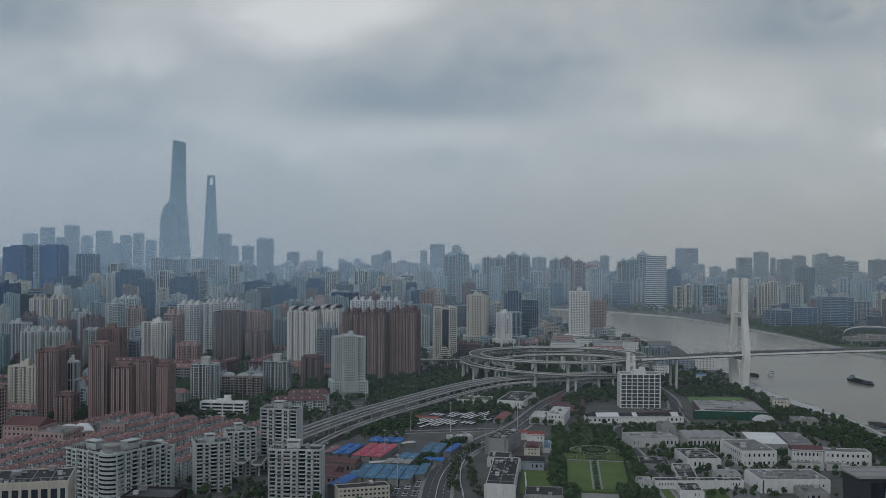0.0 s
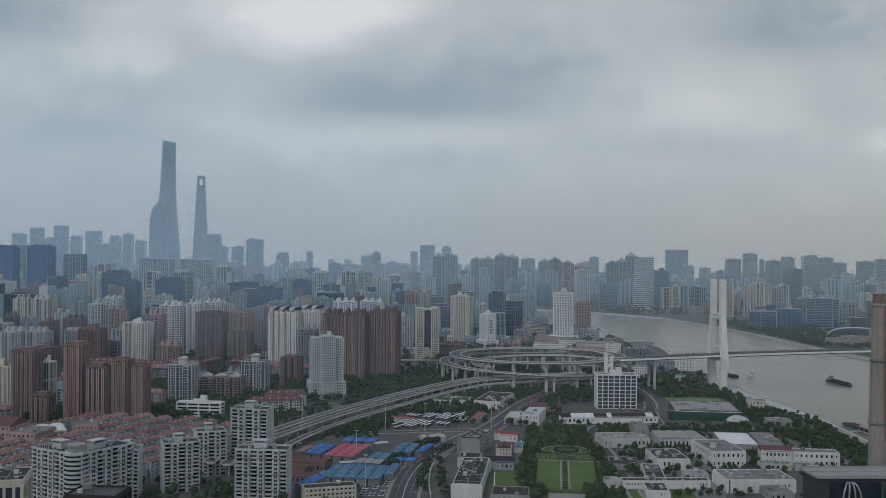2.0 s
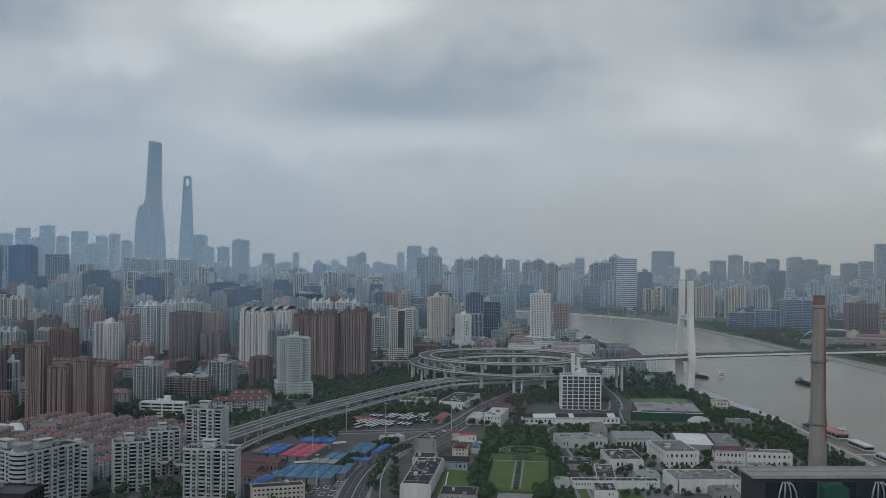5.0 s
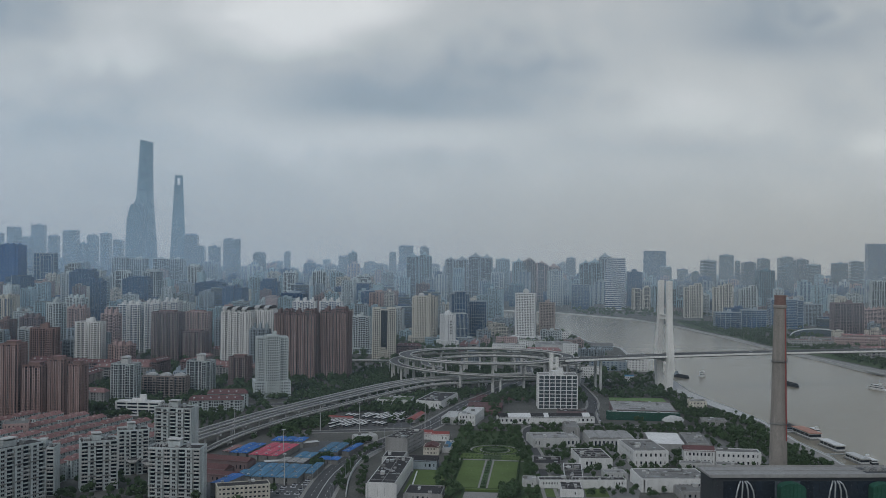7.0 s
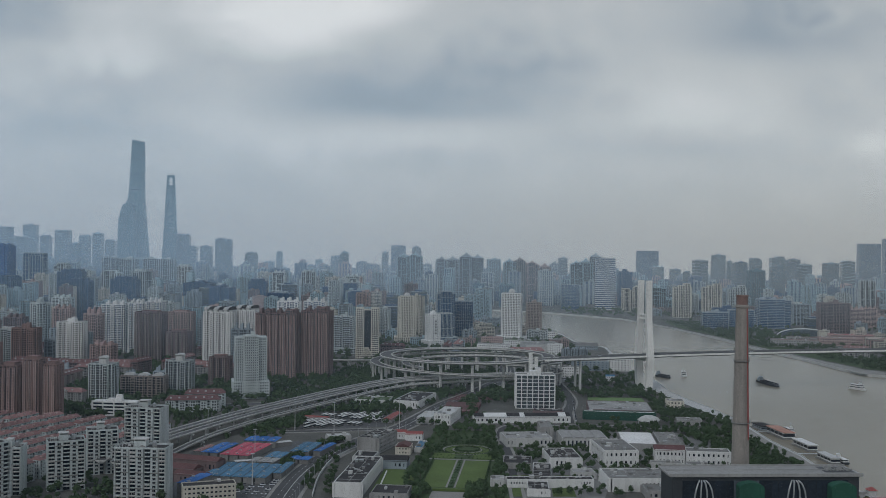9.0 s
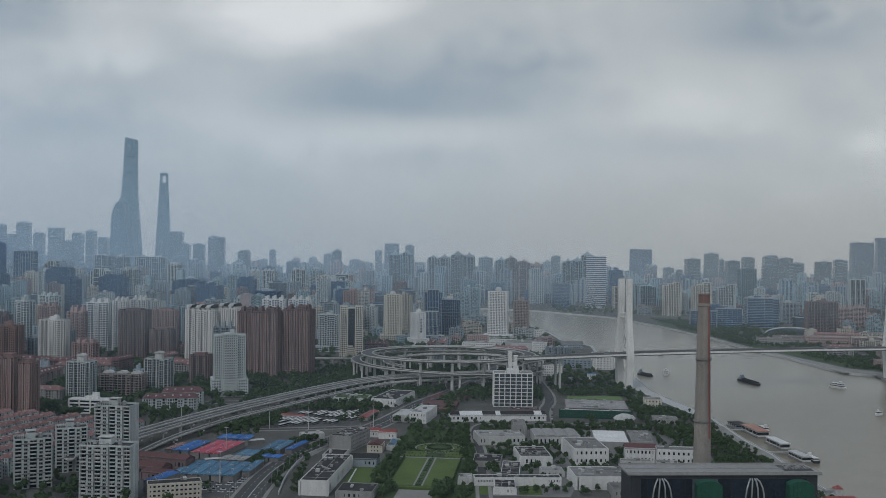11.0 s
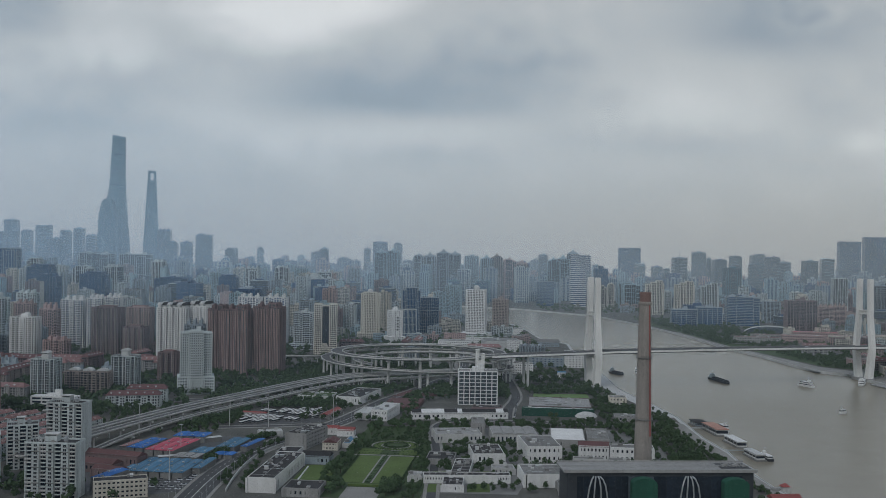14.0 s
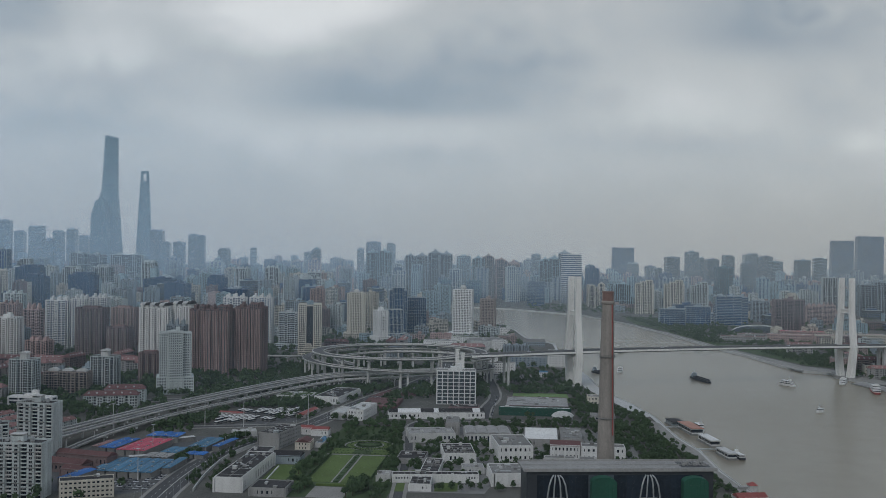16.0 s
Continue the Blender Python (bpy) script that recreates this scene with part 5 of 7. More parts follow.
def crown_cloud(rnd, n, r, h0, h1, leaf):
    """Leaf clumps in uneven lobes: small tilted blades round a few centres, with gaps between the lobes."""
    lobes = [(rnd.uniform(-0.45, 0.45) * r, rnd.uniform(-0.45, 0.45) * r, rnd.uniform(h0 + 0.25 * (h1 - h0), h1 - 0.2 * (h1 - h0)), rnd.uniform(0.45, 0.75) * r) for _ in range(6)]
    v, f = [], []
    for i in range(n):
        cx, cy, cz, lr = lobes[i % 6]
        th, ph = rnd.uniform(0, 2 * math.pi), math.acos(rnd.uniform(-0.75, 1))
        rr = lr * rnd.uniform(0.72, 1.05)
        p = Vector((cx + rr * math.sin(ph) * math.cos(th), cy + rr * math.sin(ph) * math.sin(th), cz + rr * 0.8 * math.cos(ph)))
        nrm_ = (p - Vector((cx, cy, cz))).normalized() + Vector((rnd.uniform(-0.6, 0.6), rnd.uniform(-0.6, 0.6), rnd.uniform(-0.3, 0.7)))
        a = nrm_.orthogonal().normalized() * leaf * rnd.uniform(0.6, 1.2)
        b = nrm_.cross(a).normalized() * leaf * rnd.uniform(0.5, 1.0)
        k = len(v)
        v += [tuple(p - a), tuple(p - b * 0.8), tuple(p + a), tuple(p + b)]
        f.append((k, k + 1, k + 2, k + 3))
    return v, f


def tree_thing(seed, r, h, label, m):
    rnd = random.Random(seed)
    root = thing("tree", label, "tree", m, "park and street trees")
    s = Solid()
    s.tube((0, 0, 0), (rnd.uniform(-0.3, 0.3), 0, h * 0.55), 0.28, 7, 0.14)
    for i in range(4):
        a = rnd.uniform(0, 6.28)
        s.tube((0, 0, h * rnd.uniform(0.3, 0.5)), (r * 0.5 * math.cos(a), r * 0.5 * math.sin(a), h * 0.75), 0.12, 5, 0.05)
    part("trunk", s, M["bark"], root)
    c = Solid()
    c.v, c.f = crown_cloud(rnd, 420, r, h * 0.28, h, r * 0.19)
    part("crown", c, M["leaf"], root)
    return root


LIGHT = []
for sd in range(8):
    rv, rf = crown_cloud(random.Random(40 + sd), 98 if sd < 5 else 44, 4.2, 2.0, 9.0, 1.15 if sd < 5 else 1.7)
    LIGHT.append((np.array(rv, dtype=np.float32), np.array(rf, dtype=np.int32)))


def woods(name, spots, label):
    """One object of stuff for trees that nobody could count."""
    vs, fs, n = [], [], 0
    for i, (x, y, k) in enumerate(spots):
        v, f = LIGHT[i % 5 if y < 1120 else 5 + i % 3]
        a = (i * 2.399) % 6.283
        c, s = math.cos(a) * k, math.sin(a) * k
        w = np.empty_like(v)
        w[:, 0], w[:, 1], w[:, 2] = x + c * v[:, 0] - s * v[:, 1], y + s * v[:, 0] + c * v[:, 1], v[:, 2] * k
        vs.append(w)
        fs.append(f + n)
        n += len(v)
    v, f = np.concatenate(vs), np.concatenate(fs)
    me = bpy.data.meshes.new(name)
    me.vertices.add(len(v))
    me.vertices.foreach_set("co", v.ravel())
    me.loops.add(f.size)
    me.loops.foreach_set("vertex_index", f.ravel())
    me.polygons.add(len(f))
    me.polygons.foreach_set("loop_start", np.arange(0, f.size, 4, dtype=np.int32))
    me.update(calc_edges=True)
    me.materials.append(M["leaf"])
    return tagged(new(name, me), label, "trees", "", "stuff")


# ---- streets ----
ROADS = []


def street(pts, width, label, lines=True, n=8):
    path = smooth([(x, y, 0) for x, y in pts], n)
    ROADS.append((path, width))
    s = Solid().sweep(path, [(-width / 2, 0), (-width / 2, 0.12), (width / 2, 0.12), (width / 2, 0)])
    r = solo("road", s, M["asphalt"], label, "road", "structure")
    k = Solid()
    for sg in (-1, 1):
        k.sweep(path, [(sg * (width / 2 + 1.4) - 1.4, 0), (sg * (width / 2 + 1.4) - 1.4, 0.28), (sg * (width / 2 + 1.4) + 1.4, 0.28), (sg * (width / 2 + 1.4) + 1.4, 0)])
    solo("pavement", k, M["paving"], "pale paved footway with a kerb", "pavement", "structure")
    if lines:
        s = Solid()
        for o in (-width / 4, width / 4):
            for i in range(0, len(path) - 1):
                (x0, y0, _), (x1, y1, _) = path[i], path[i + 1]
                ln = math.hypot(x1 - x0, y1 - y0)
                for j in range(int(ln // 9)):
                    t = (j + 0.5) * 9 / ln
                    ax, ay = (y1 - y0) / ln * o, -(x1 - x0) / ln * o
                    s.box(x0 + (x1 - x0) * t + ax, y0 + (y1 - y0) * t + ay, 0.12, 0.3, 4, 0.03, math.atan2(y1 - y0, x1 - x0) - math.pi / 2)
        s.sweep([(x, y, 0.12) for x, y, _ in path], [(-0.25, 0), (-0.25, 0.03), (0.25, 0.03), (0.25, 0)])
        tagged(part("lane_marking", s, M["line"], r), "", "", "", "stuff")
    return path


AV = street([(-10, -300), (6, 400), (13, 640), (15, 743), (24, 830), (44, 905), (72, 970), (108, 1040), (156, 1180), (192, 1262), (228, 1350), (262, 1460), (285, 1700), (300, 1900), (330, 2150)], 21, "curving dark asphalt avenue with pale lane lines")
street([(186, 640), (190, 725), (201, 880), (214, 1035), (300, 1045), (440, 1020)], 7, "narrow asphalt lane beside the garden", False)
street([(-20, 1003), (40, 1012), (92, 1022)], 10, "asphalt access road to the coach park", False)
street([(286, 1060), (296, 1130), (318, 1240), (330, 1500), (360, 1800)], 11, "asphalt street beside the white-framed office block", False)
street([(-280, 560), (-235, 640), (-130, 690), (-40, 695), (13, 700)], 10, "asphalt side street among the white blocks", False)
street([(-700, 1120), (-400, 1125), (-150, 1160), (-30, 1185), (60, 1150)], 14, "asphalt street along the tower blocks", False)
street([(1010, 1000), (980, 1500), (960, 2000), (940, 2500), (700, 3000)], 16, "riverside road on the far bank", False)
ROADS.append(([(x, y, 0) for x, y in LINE], 34))


def near_road(x, y, pad):
    for path, w in ROADS:
        for (xa, ya, _), (xb, yb, _) in zip(path, path[1:]):
            dx_, dy_ = xb - xa, yb - ya
            l2 = dx_ * dx_ + dy_ * dy_
            if l2 == 0:
                continue
            t = max(0, min(1, ((x - xa) * dx_ + (y - ya) * dy_) / l2))
            if (x - xa - t * dx_) ** 2 + (y - ya - t * dy_) ** 2 < (w / 2 + pad) ** 2:
                return True
    return False


def patch(name, pts, material, label, category, z=0.06, h=0.1):
    return solo(name, Solid().prism(pts, z - 0.06, z + h), material, label, category, "structure")


# ---- low buildings round the garden ----
RZ = -8.5
HC, HS = math.cos(radians(RZ)), math.sin(radians(RZ))
RECTS = []  # rotated footprints: corner, size, angle


def in_rects(x, y, pad=1.5):
    for x0, y0, w, d, a in RECTS:
        c, s = math.cos(a), math.sin(a)
        u, v = c * (x - x0) + s * (y - y0), -s * (x - x0) + c * (y - y0)
        if -pad < u < w + pad and -pad < v < d + pad:
            return True
    return False


def hall(label, x0, y0, w, d, h, wall="pale", roof="roofgrey", top="flat", rows=1, bay=4.0, rz=RZ, category="hall", name="hall", skylights=0, glassy="glass", parapet=0.8, seed=0, sides="FBLR", opened=None, sill=0.34, head=0.74, grid=0, pier=0.58):
    """A low building by its front corner: walls with piers and recessed windows, parapet, roof and roof gear."""
    rnd = random.Random(int(x0 * 3 + y0) + seed)
    a = radians(rz)
    c, s_ = math.cos(a), math.sin(a)
    RECTS.append((x0, y0, w, d, a))
    root = thing(name, label, category, pose(x0 + c * w / 2 - s_ * d / 2, y0 + s_ * w / 2 + c * d / 2, 0, 0, 0, rz))
    core, walls = Solid(), Solid()
    core.box(0, 0, 0, w - 0.7, d - 0.7, h - 0.2)
    st = h / rows
    if opened is None:
        opened = 1.0 if rows > 1 else 0.5
    for k in range(rows):
        walls.box(0, 0, k * st, w, d, st * sill)
        walls.box(0, 0, k * st + st * head, w, d, st * (1 - head))
    for length, axis in ((w, 0), (d, 1)):
        n = max(2, round(length / bay))
        for sg in (-1, 1):
            key = ("F" if sg < 0 else "B") if axis == 0 else ("L" if sg < 0 else "R")
            run = rnd.uniform(0, 1)
            for i in range(n + 1):
                o = max(-length / 2 + 0.8, min(length / 2 - 0.8, -length / 2 + i * length / n))
                blind = key not in sides or (i / n + run) % 1.0 > opened
                pw = bay * (1.02 if blind else pier)
                pw = min(pw, 2 * (length / 2 - abs(o)) + bay * 0.5)
                if axis == 0:
                    walls.box(o, sg * (d / 2 - 0.2), 0, pw, 0.42, h)
                else:
                    walls.box(sg * (w / 2 - 0.2), o, 0, 0.42, pw, h)
    part("wall", walls, M[wall], root)
    part("glazing", core, M[glassy], root)
    if parapet:
        p = Solid()
        for bx, by, bw, bd in ((0, d / 2 - 0.2, w + 0.2, 0.4), (0, -d / 2 + 0.2, w + 0.2, 0.4), (w / 2 - 0.2, 0, 0.4, d - 0.8), (-w / 2 + 0.2, 0, 0.4, d - 0.8)):
            p.box(bx, by, h, bw, bd, parapet)
        part("parapet", p, M[wall], root)
    deck = root
    if top == "flat":
        deck = part("roof", Solid().box(0, 0, h, w - 0.7, d - 0.7, 0.25), M[roof], root)
        gear = max(2, int(w * d / 220))
        for i in range(min(gear, 8)):
            g = Solid()
            gw, gd, gh = rnd.uniform(1.5, 4.5), rnd.uniform(1.5, 5.0), rnd.uniform(0.8, 2.2)
            gx, gy = rnd.uniform(-0.4, 0.4) * w, rnd.uniform(-0.42, 0.42) * d
            g.box(gx, gy, h + 0.2, gw, gd, gh).box(gx, gy, h + 0.2 + gh, gw + 0.3, gd + 0.3, 0.2)
            part("roof_unit", g, M[("pale", "roofgrey", "concrete", "steel")[i % 4]], deck)
    elif top == "gable":
        deck = part("roof", Solid().gable(0, 0, h, w + 1, d + 1, min(w, d) * 0.22, 0 if w > d else 0, 0.0) if w >= d else Solid().gable(0, 0, h, d + 1, w + 1, w * 0.22, math.pi / 2), M[roof], root)
    elif top == "vaults":
        n = max(2, round(w / 11))
        for i in range(n):
            part("vault", Solid().vault(-w / 2 + (i + 0.5) * w / n, 0, h, w / n, d, w / n * 0.15), M[roof], root)
    elif top == "ribs":
        deck = part("roof", Solid().box(0, 0, h, w - 0.7, d - 0.7, 0.25), M["roofgrey"], root)
        n = max(4, round(d / 6))
        for i in range(n):
            part("roof_panel", Solid().gable(0, -d / 2 + (i + 0.5) * d / n, h + 0.25, w - 1.2, d / n * 0.92, 0.9), M[roof], deck)
    if grid:
        # pale upstands that part a dark roof into panels
        n = max(1, round(w / grid))
        m_ = max(1, round(d / grid))
        for i in range(1, n):
            part("roof_rib", Solid().box(-w / 2 + i * w / n, 0, h + 0.25, 0.3, d - 1.2, 0.3), M["concrete"], deck)
        for i in range(1, m_):
            if rnd.random() < 0.7:
                part("roof_rib", Solid().box(0, -d / 2 + i * d / m_, h + 0.25, w - 1.2, 0.3, 0.25), M["concrete"], deck)
        for i in range(int(w * d / 90)):
            q = Solid().box(rnd.uniform(-0.44, 0.44) * w, rnd.uniform(-0.42, 0.42) * d, h + 0.25, rnd.uniform(0.6, 3.2), rnd.uniform(0.5, 1.6), rnd.uniform(0.3, 1.0))
            part("roof_duct", q, M[("pale", "steel", "roofgrey")[i % 3]], deck)
    for i in range(skylights):
        k = Solid().box(rnd.uniform(-0.38, 0.38) * w, -d / 2 + (i + 0.5) * d / skylights, h + 0.25, rnd.uniform(2, w * 0.3), 1.3, 0.5)
        part("skylight", k, M["steel" if i % 2 else "roofgrey"], deck)
    return root


hall("pale long hall with a recessed terrace roof", 203, 929, 44, 32, 8, "pale", "concrete", skylights=4, rz=4, opened=0.4)
hall("white hall with scalloped barrel vault roof", 257, 932, 43, 38, 8, "pale", "concrete", "vaults", rz=-1, opened=1.0, sill=0.05)
hall("grey link block beside the vaulted hall", 240, 962, 12, 34, 13, "concrete", "roofgrey", rz=-4, opened=0.2)
hall("white box hall with a dark gridded roof", 231, 839, 27, 42, 8.5, "white", "roofdark", rz=1, opened=0.3, grid=8)
hall("white two-storey hall with square windows", 279, 846, 30, 52, 13.5, "white", "roofgrey", rows=2, bay=4.6, rz=2, sides="FL", skylights=3)
hall("hall with a bright ribbed white roof", 310, 912, 32, 58, 7, "concrete", "white", "ribs")
hall("grey workshop with open roof frames", 345, 912, 20, 56, 7.5, "concrete", "roofgrey", skylights=8)
hall("white hall with tall windows and a dark red roof", 326, 856, 26, 16, 12.5, "white", "maroon", "gable", 2, 3.2)
hall("long white hall with tall paired windows", 353, 852, 38, 16, 12, "white", "roofgrey", rows=2, bay=4.4)
hall("low white annexe before the long hall", 318, 838, 26, 10, 5, "pale", "roofgrey")
hall("low white annexe with a flat roof", 348, 834, 18, 12, 4.5, "pale", "roofgrey")
hall("white low hall with groups of small square windows", 264, 757, 53, 36, 10, "white", "roofgrey", bay=3.2, rz=0, opened=0.45, skylights=6, sill=0.48, head=0.68, grid=13)
hall("grey stepped annexe by the low white hall", 288, 733, 18, 22, 6, "concrete", "roofgrey", rz=-3, opened=0.3)
hall("long white pavilion with a dark slatted roof", 186, 770, 69, 11, 6, "white", "roofdark", rz=0, bay=2.2, opened=0.35, sill=0.5, head=0.78, grid=5)
hall("low stone end block of the white pavilion", 174, 774, 10, 15, 5, "pale", "concrete", rz=-6, opened=0.2)
hall("dark-roofed pavilion link with rooflights", 199, 743, 16, 26, 5.2, "white", "roofdark", rz=-6, opened=0.15, grid=5)
hall("dark-roofed pavilion link with rooflights", 208, 784, 15, 52, 5.2, "white", "roofdark", rz=-8.5, opened=0.15, grid=6)
hall("pale stone pavilion with a flat roof", 244, 800, 18, 14, 5, "pale", "concrete", rz=0, opened=0.3)
hall("dark tree-shaded pavilion with slatted roof", 190, 838, 24, 30, 4.5, "concrete", "roofdark", skylights=5)
hall("brick-fronted sports hall with a cluttered roof", 314, 1094, 70, 66, 9, "darkbrick", "concrete", skylights=12)
hall("dark green fronted exhibition shed", 306, 1084, 78, 8, 8.5, "greenwall", "white", glassy="net")
hall("small grey pavilion with roof frames", 402, 1052, 26, 18, 5, "concrete", "roofgrey", skylights=4)
hall("ochre riverside building among the trees", 420, 1160, 20, 18, 9, "cream", "roofgrey", rows=2)
hall("white modernist block with scattered square windows", 139, 1048, 18, 50, 11, "white", "pale", rows=2, bay=3.4, rz=-16, opened=0.7)
hall("pale shed with a light roof", 121, 1053, 16, 40, 7, "pale", "pale", rz=-16, opened=0.3)
lw = hall("long low white hall with bright strips on a dark roof", 184, 1056, 103, 16, 6.5, "white", "roofdark", "gable", 1, 5, 3, opened=0.5)
for f0, f1 in ((0.09, 0.33), (0.47, 0.52), (0.88, 0.96)):
    part("roof_strip", Solid().gable((f0 + f1 - 1) * 51.5, 0, 6.62, (f1 - f0) * 103, 17.2, 3.62), M["white"], lw, "bright white roof panels")
hall("dark-roofed hall behind the long white hall", 250, 1083, 32, 16, 9, "darkbrick", "roofdark", skylights=5)
hall("white hall with a green planted roof", 50, 1178, 40, 30, 6, "white", "rough_grass", skylights=5, rz=-10, opened=0.25)
hall("long white hall with dark and planted roof strips", 96, 1158, 30, 74, 8.5, "white", "roofdark", rz=-18, opened=0.35, skylights=7)
hall("grey four-storey block with small white-framed windows", 64, 902, 20, 46, 14, "concrete", "roofdark", rows=4, bay=3.4, rz=-21, sides="R", grid=9, name="office_block", category="office building")
hall("low grey block with a dark roof", 62, 848, 18, 22, 8, "pale", "roofdark")
hall("long white warehouse with a dark roof of skylights", 52, 740, 21, 94, 11, "white", "roofdark", bay=5, sides="R", opened=0.8, sill=0.15, head=0.7, grid=10, category="warehouse", name="warehouse")
hall("grey garden shed with dark roof", 84, 838, 24, 16, 6.5, "greytile", "roofdark", "gable")
hall("dark-roofed garden pavilion with a chimney", 80, 728, 27, 26, 6, "concrete", "roofdark")
hall("old brick villa with a dark roof", 98, 895, 14, 16, 7, "cream", "maroon", "gable", 2, 3)
hall("white house with a red roof", 108, 960, 16, 12, 6, "white", "redpaint", "gable")
hall("white house with a red roof", 96, 968, 12, 12, 6, "white", "redpaint", "gable")
hall("blue-roofed lean-to along a garden wall", 116, 905, 7, 34, 4, "pale", "tealroof")
hall("cream four-storey office with brown window frames", -55, 716, 38, 13, 13, "cream", "roofdark", rows=4, bay=3.3, rz=16, name="office_block", category="office building", pier=0.42)
hall("white gatehouse with a broad canopy", 34, 952, 22, 12, 5, "pale", "pale", rz=14)
# brick halls by the market
hall("long brown brick market hall", -102, 838, 56, 14, 9, "darkbrick", "maroon", "gable", rz=-20)
hall("old brown-tiled hall with curved eaves", -104, 812, 42, 16, 7, "darkbrick", "maroon", "gable", rz=-20)
hall("old brown-tiled gate hall", -78, 790, 26, 12, 6, "darkbrick", "maroon", "gable", rz=-20)
# church and domed hall
hall("pink stone building with a dark red mansard", -368, 905, 34, 30, 24, "pink", "maroon", "gable", 5, 4, -12, "civic building", "civic_building")
hall("pink stone wing with arched windows", -334, 892, 26, 34, 20, "pink", "roofgrey", "flat", 4, 4, -12, "civic building", "civic_building")
hall("brown hall with a white vaulted roof", -326, 905, 38, 40, 16, "pink", "white", "vaults", 3, 4, 24, "sports hall", "sports_hall")
hall("pink stone stepped annexe building", -290, 930, 22, 26, 19, "pink", "roofgrey", "flat", 4, 4, 16, "civic building", "civic_building")
hall("cream classical tower block with tall dark window slots", -226, 492, 54, 30, 69, "cream", "roofdark", "flat", 1, 4.6, 12, "office building", "office_building", opened=1.0, sill=0.02, head=0.955, pier=0.3, grid=9)
hall("dark roof pavilion on a tall block", -113, 384, 20, 16, 91, "roofdark", "black", "flat", 20, 4, -6, "office building", "office_building")

hall("white slab block beside the bridge approach", 366, 1742, 26, 14, 19, "white", "concrete", rows=6, bay=3.4, name="office_block", category="office building")
hall("pale windowless theatre block with a broad grey roof", 328, 1748, 64, 64, 17, "pale", "roofgrey", rows=1, bay=2.2, opened=0.1, rz=2)
hall("long dark blue glass exhibition building", 372, 1528, 56, 26, 14, "greytile", "roofgrey", rows=4, bay=6, glassy="blueglass")
hall("white terraced riverside building with open decks", 430, 1520, 30, 44, 22, "white", "concrete", rows=6, bay=5)
hall("white hospital block among dark trees", 322, 1440, 46, 16, 15, "white", "roofgrey", rows=4, bay=3.4)
hall("white stair block on the hospital", 330, 1458, 14, 12, 24, "white", "roofgrey", rows=6, bay=3)
hall("small white villa under trees", 398, 1400, 12, 10, 7, "white", "tealroof", "gable", 2, 3)
hall("dark timber riverside restaurant with tiered roofs", 434, 1838, 40, 26, 7, "greytile", "roofgrey", "gable", 2, 4)
hall("low white terraced podium with roof gardens", 246, 1800, 60, 30, 12, "white", "concrete", rows=3, bay=4)
hall("low white terraced podium with roof gardens", 300, 1850, 50, 30, 15, "white", "rough_grass", rows=4, bay=4)
hall("low white riverside terminal", 372, 2070, 64, 26, 13, "white", "roofgrey", rows=3, bay=4)
hall("brown low block behind the podium", 262, 1900, 40, 24, 16, "pink", "redroof", rows=4, bay=4)
patch("car_yard", [(330, 1370), (392, 1385), (388, 1430), (328, 1420)], M["paving"], "grey car yard below the bridge", "parking lot", 0.02)

# garden
def gpt(u, v):
    return (116 + HC * u - HS * v, 770 + HS * u + HC * v)


def grect(u0, v0, u1, v1):
    return [gpt(u0, v0), gpt(u1, v0), gpt(u1, v1), gpt(u0, v1)]


patch("garden_ground", grect(-14, -44, 72, 250), M["rough_grass"], "dark green planted garden ground", "ground", -0.03)
for u0, u1 in ((2, 21), (29, 50)):
    patch("lawn", grect(u0, 4, u1, 104), M["lawn"], "mown bright green lawn panel", "lawn", 0.14)
patch("garden_path", grect(21, 4, 22.6, 110), M["paving"], "pale garden path", "path", 0.16)
patch("garden_path", grect(27.4, 4, 29, 110), M["paving"], "pale garden path", "path", 0.16)
patch("garden_path", grect(-4, 106, 58, 109), M["paving"], "pale garden cross path", "path", 0.16)
patch("flower_bed", grect(22.8, 6, 27.2, 102), M["leaf"], "dark planted bed between the lawns", "flower bed", 0.3, 0.5)
for u0, u1 in ((-2, 18), (34, 56)):
    patch("lawn", grect(u0, 111, u1, 134), M["lawn"], "mown bright green lawn panel", "lawn", 0.14)
cxg, cyg = gpt(27, 152)
for r0, r1, mt, nm in ((23, 21.6, "paving", "garden_path"), (14, 12.8, "paving", "garden_path")):
    s = Solid()
    s.lathe([(r1, 0.1), (r1, 0.26), (r0, 0.26), (r0, 0.1)], cxg, cyg, 40, cap=False)
    solo(nm, s, M[mt], "pale circular garden path", "path", "structure")
s = Solid().lathe([(20, 0.1), (20, 0.2), (14.6, 0.2)], cxg, cyg, 40, cap=False)
solo("lawn", s, M["lawn"], "ring of mown lawn round the garden centre", "lawn", "structure")
for k in range(10):
    hb = Solid().box(*gpt(24.9, 8 + k * 9.6), 0.3, 3.6, 5.5, 1.0, radians(RZ))
    solo("hedge", hb, M["leaf"], "clipped dark green hedge block", "hedge", "", "garden hedges")
hb = Solid().box(*gpt(25, -6), 0.1, 26, 3.5, 1.6, radians(RZ))
solo("hedge", hb, M["lawn"], "long clipped pale green hedge", "hedge", "", "garden hedges")
patch("lawn", [(79, 757), (113, 757), (113, 832), (89, 834)], M["lawn"], "fenced bright green sports lawn", "lawn", 0.12)
patch("plaza", grect(12, -44, 40, -10), M["paving"], "pale paved forecourt", "pavement", 0.1)
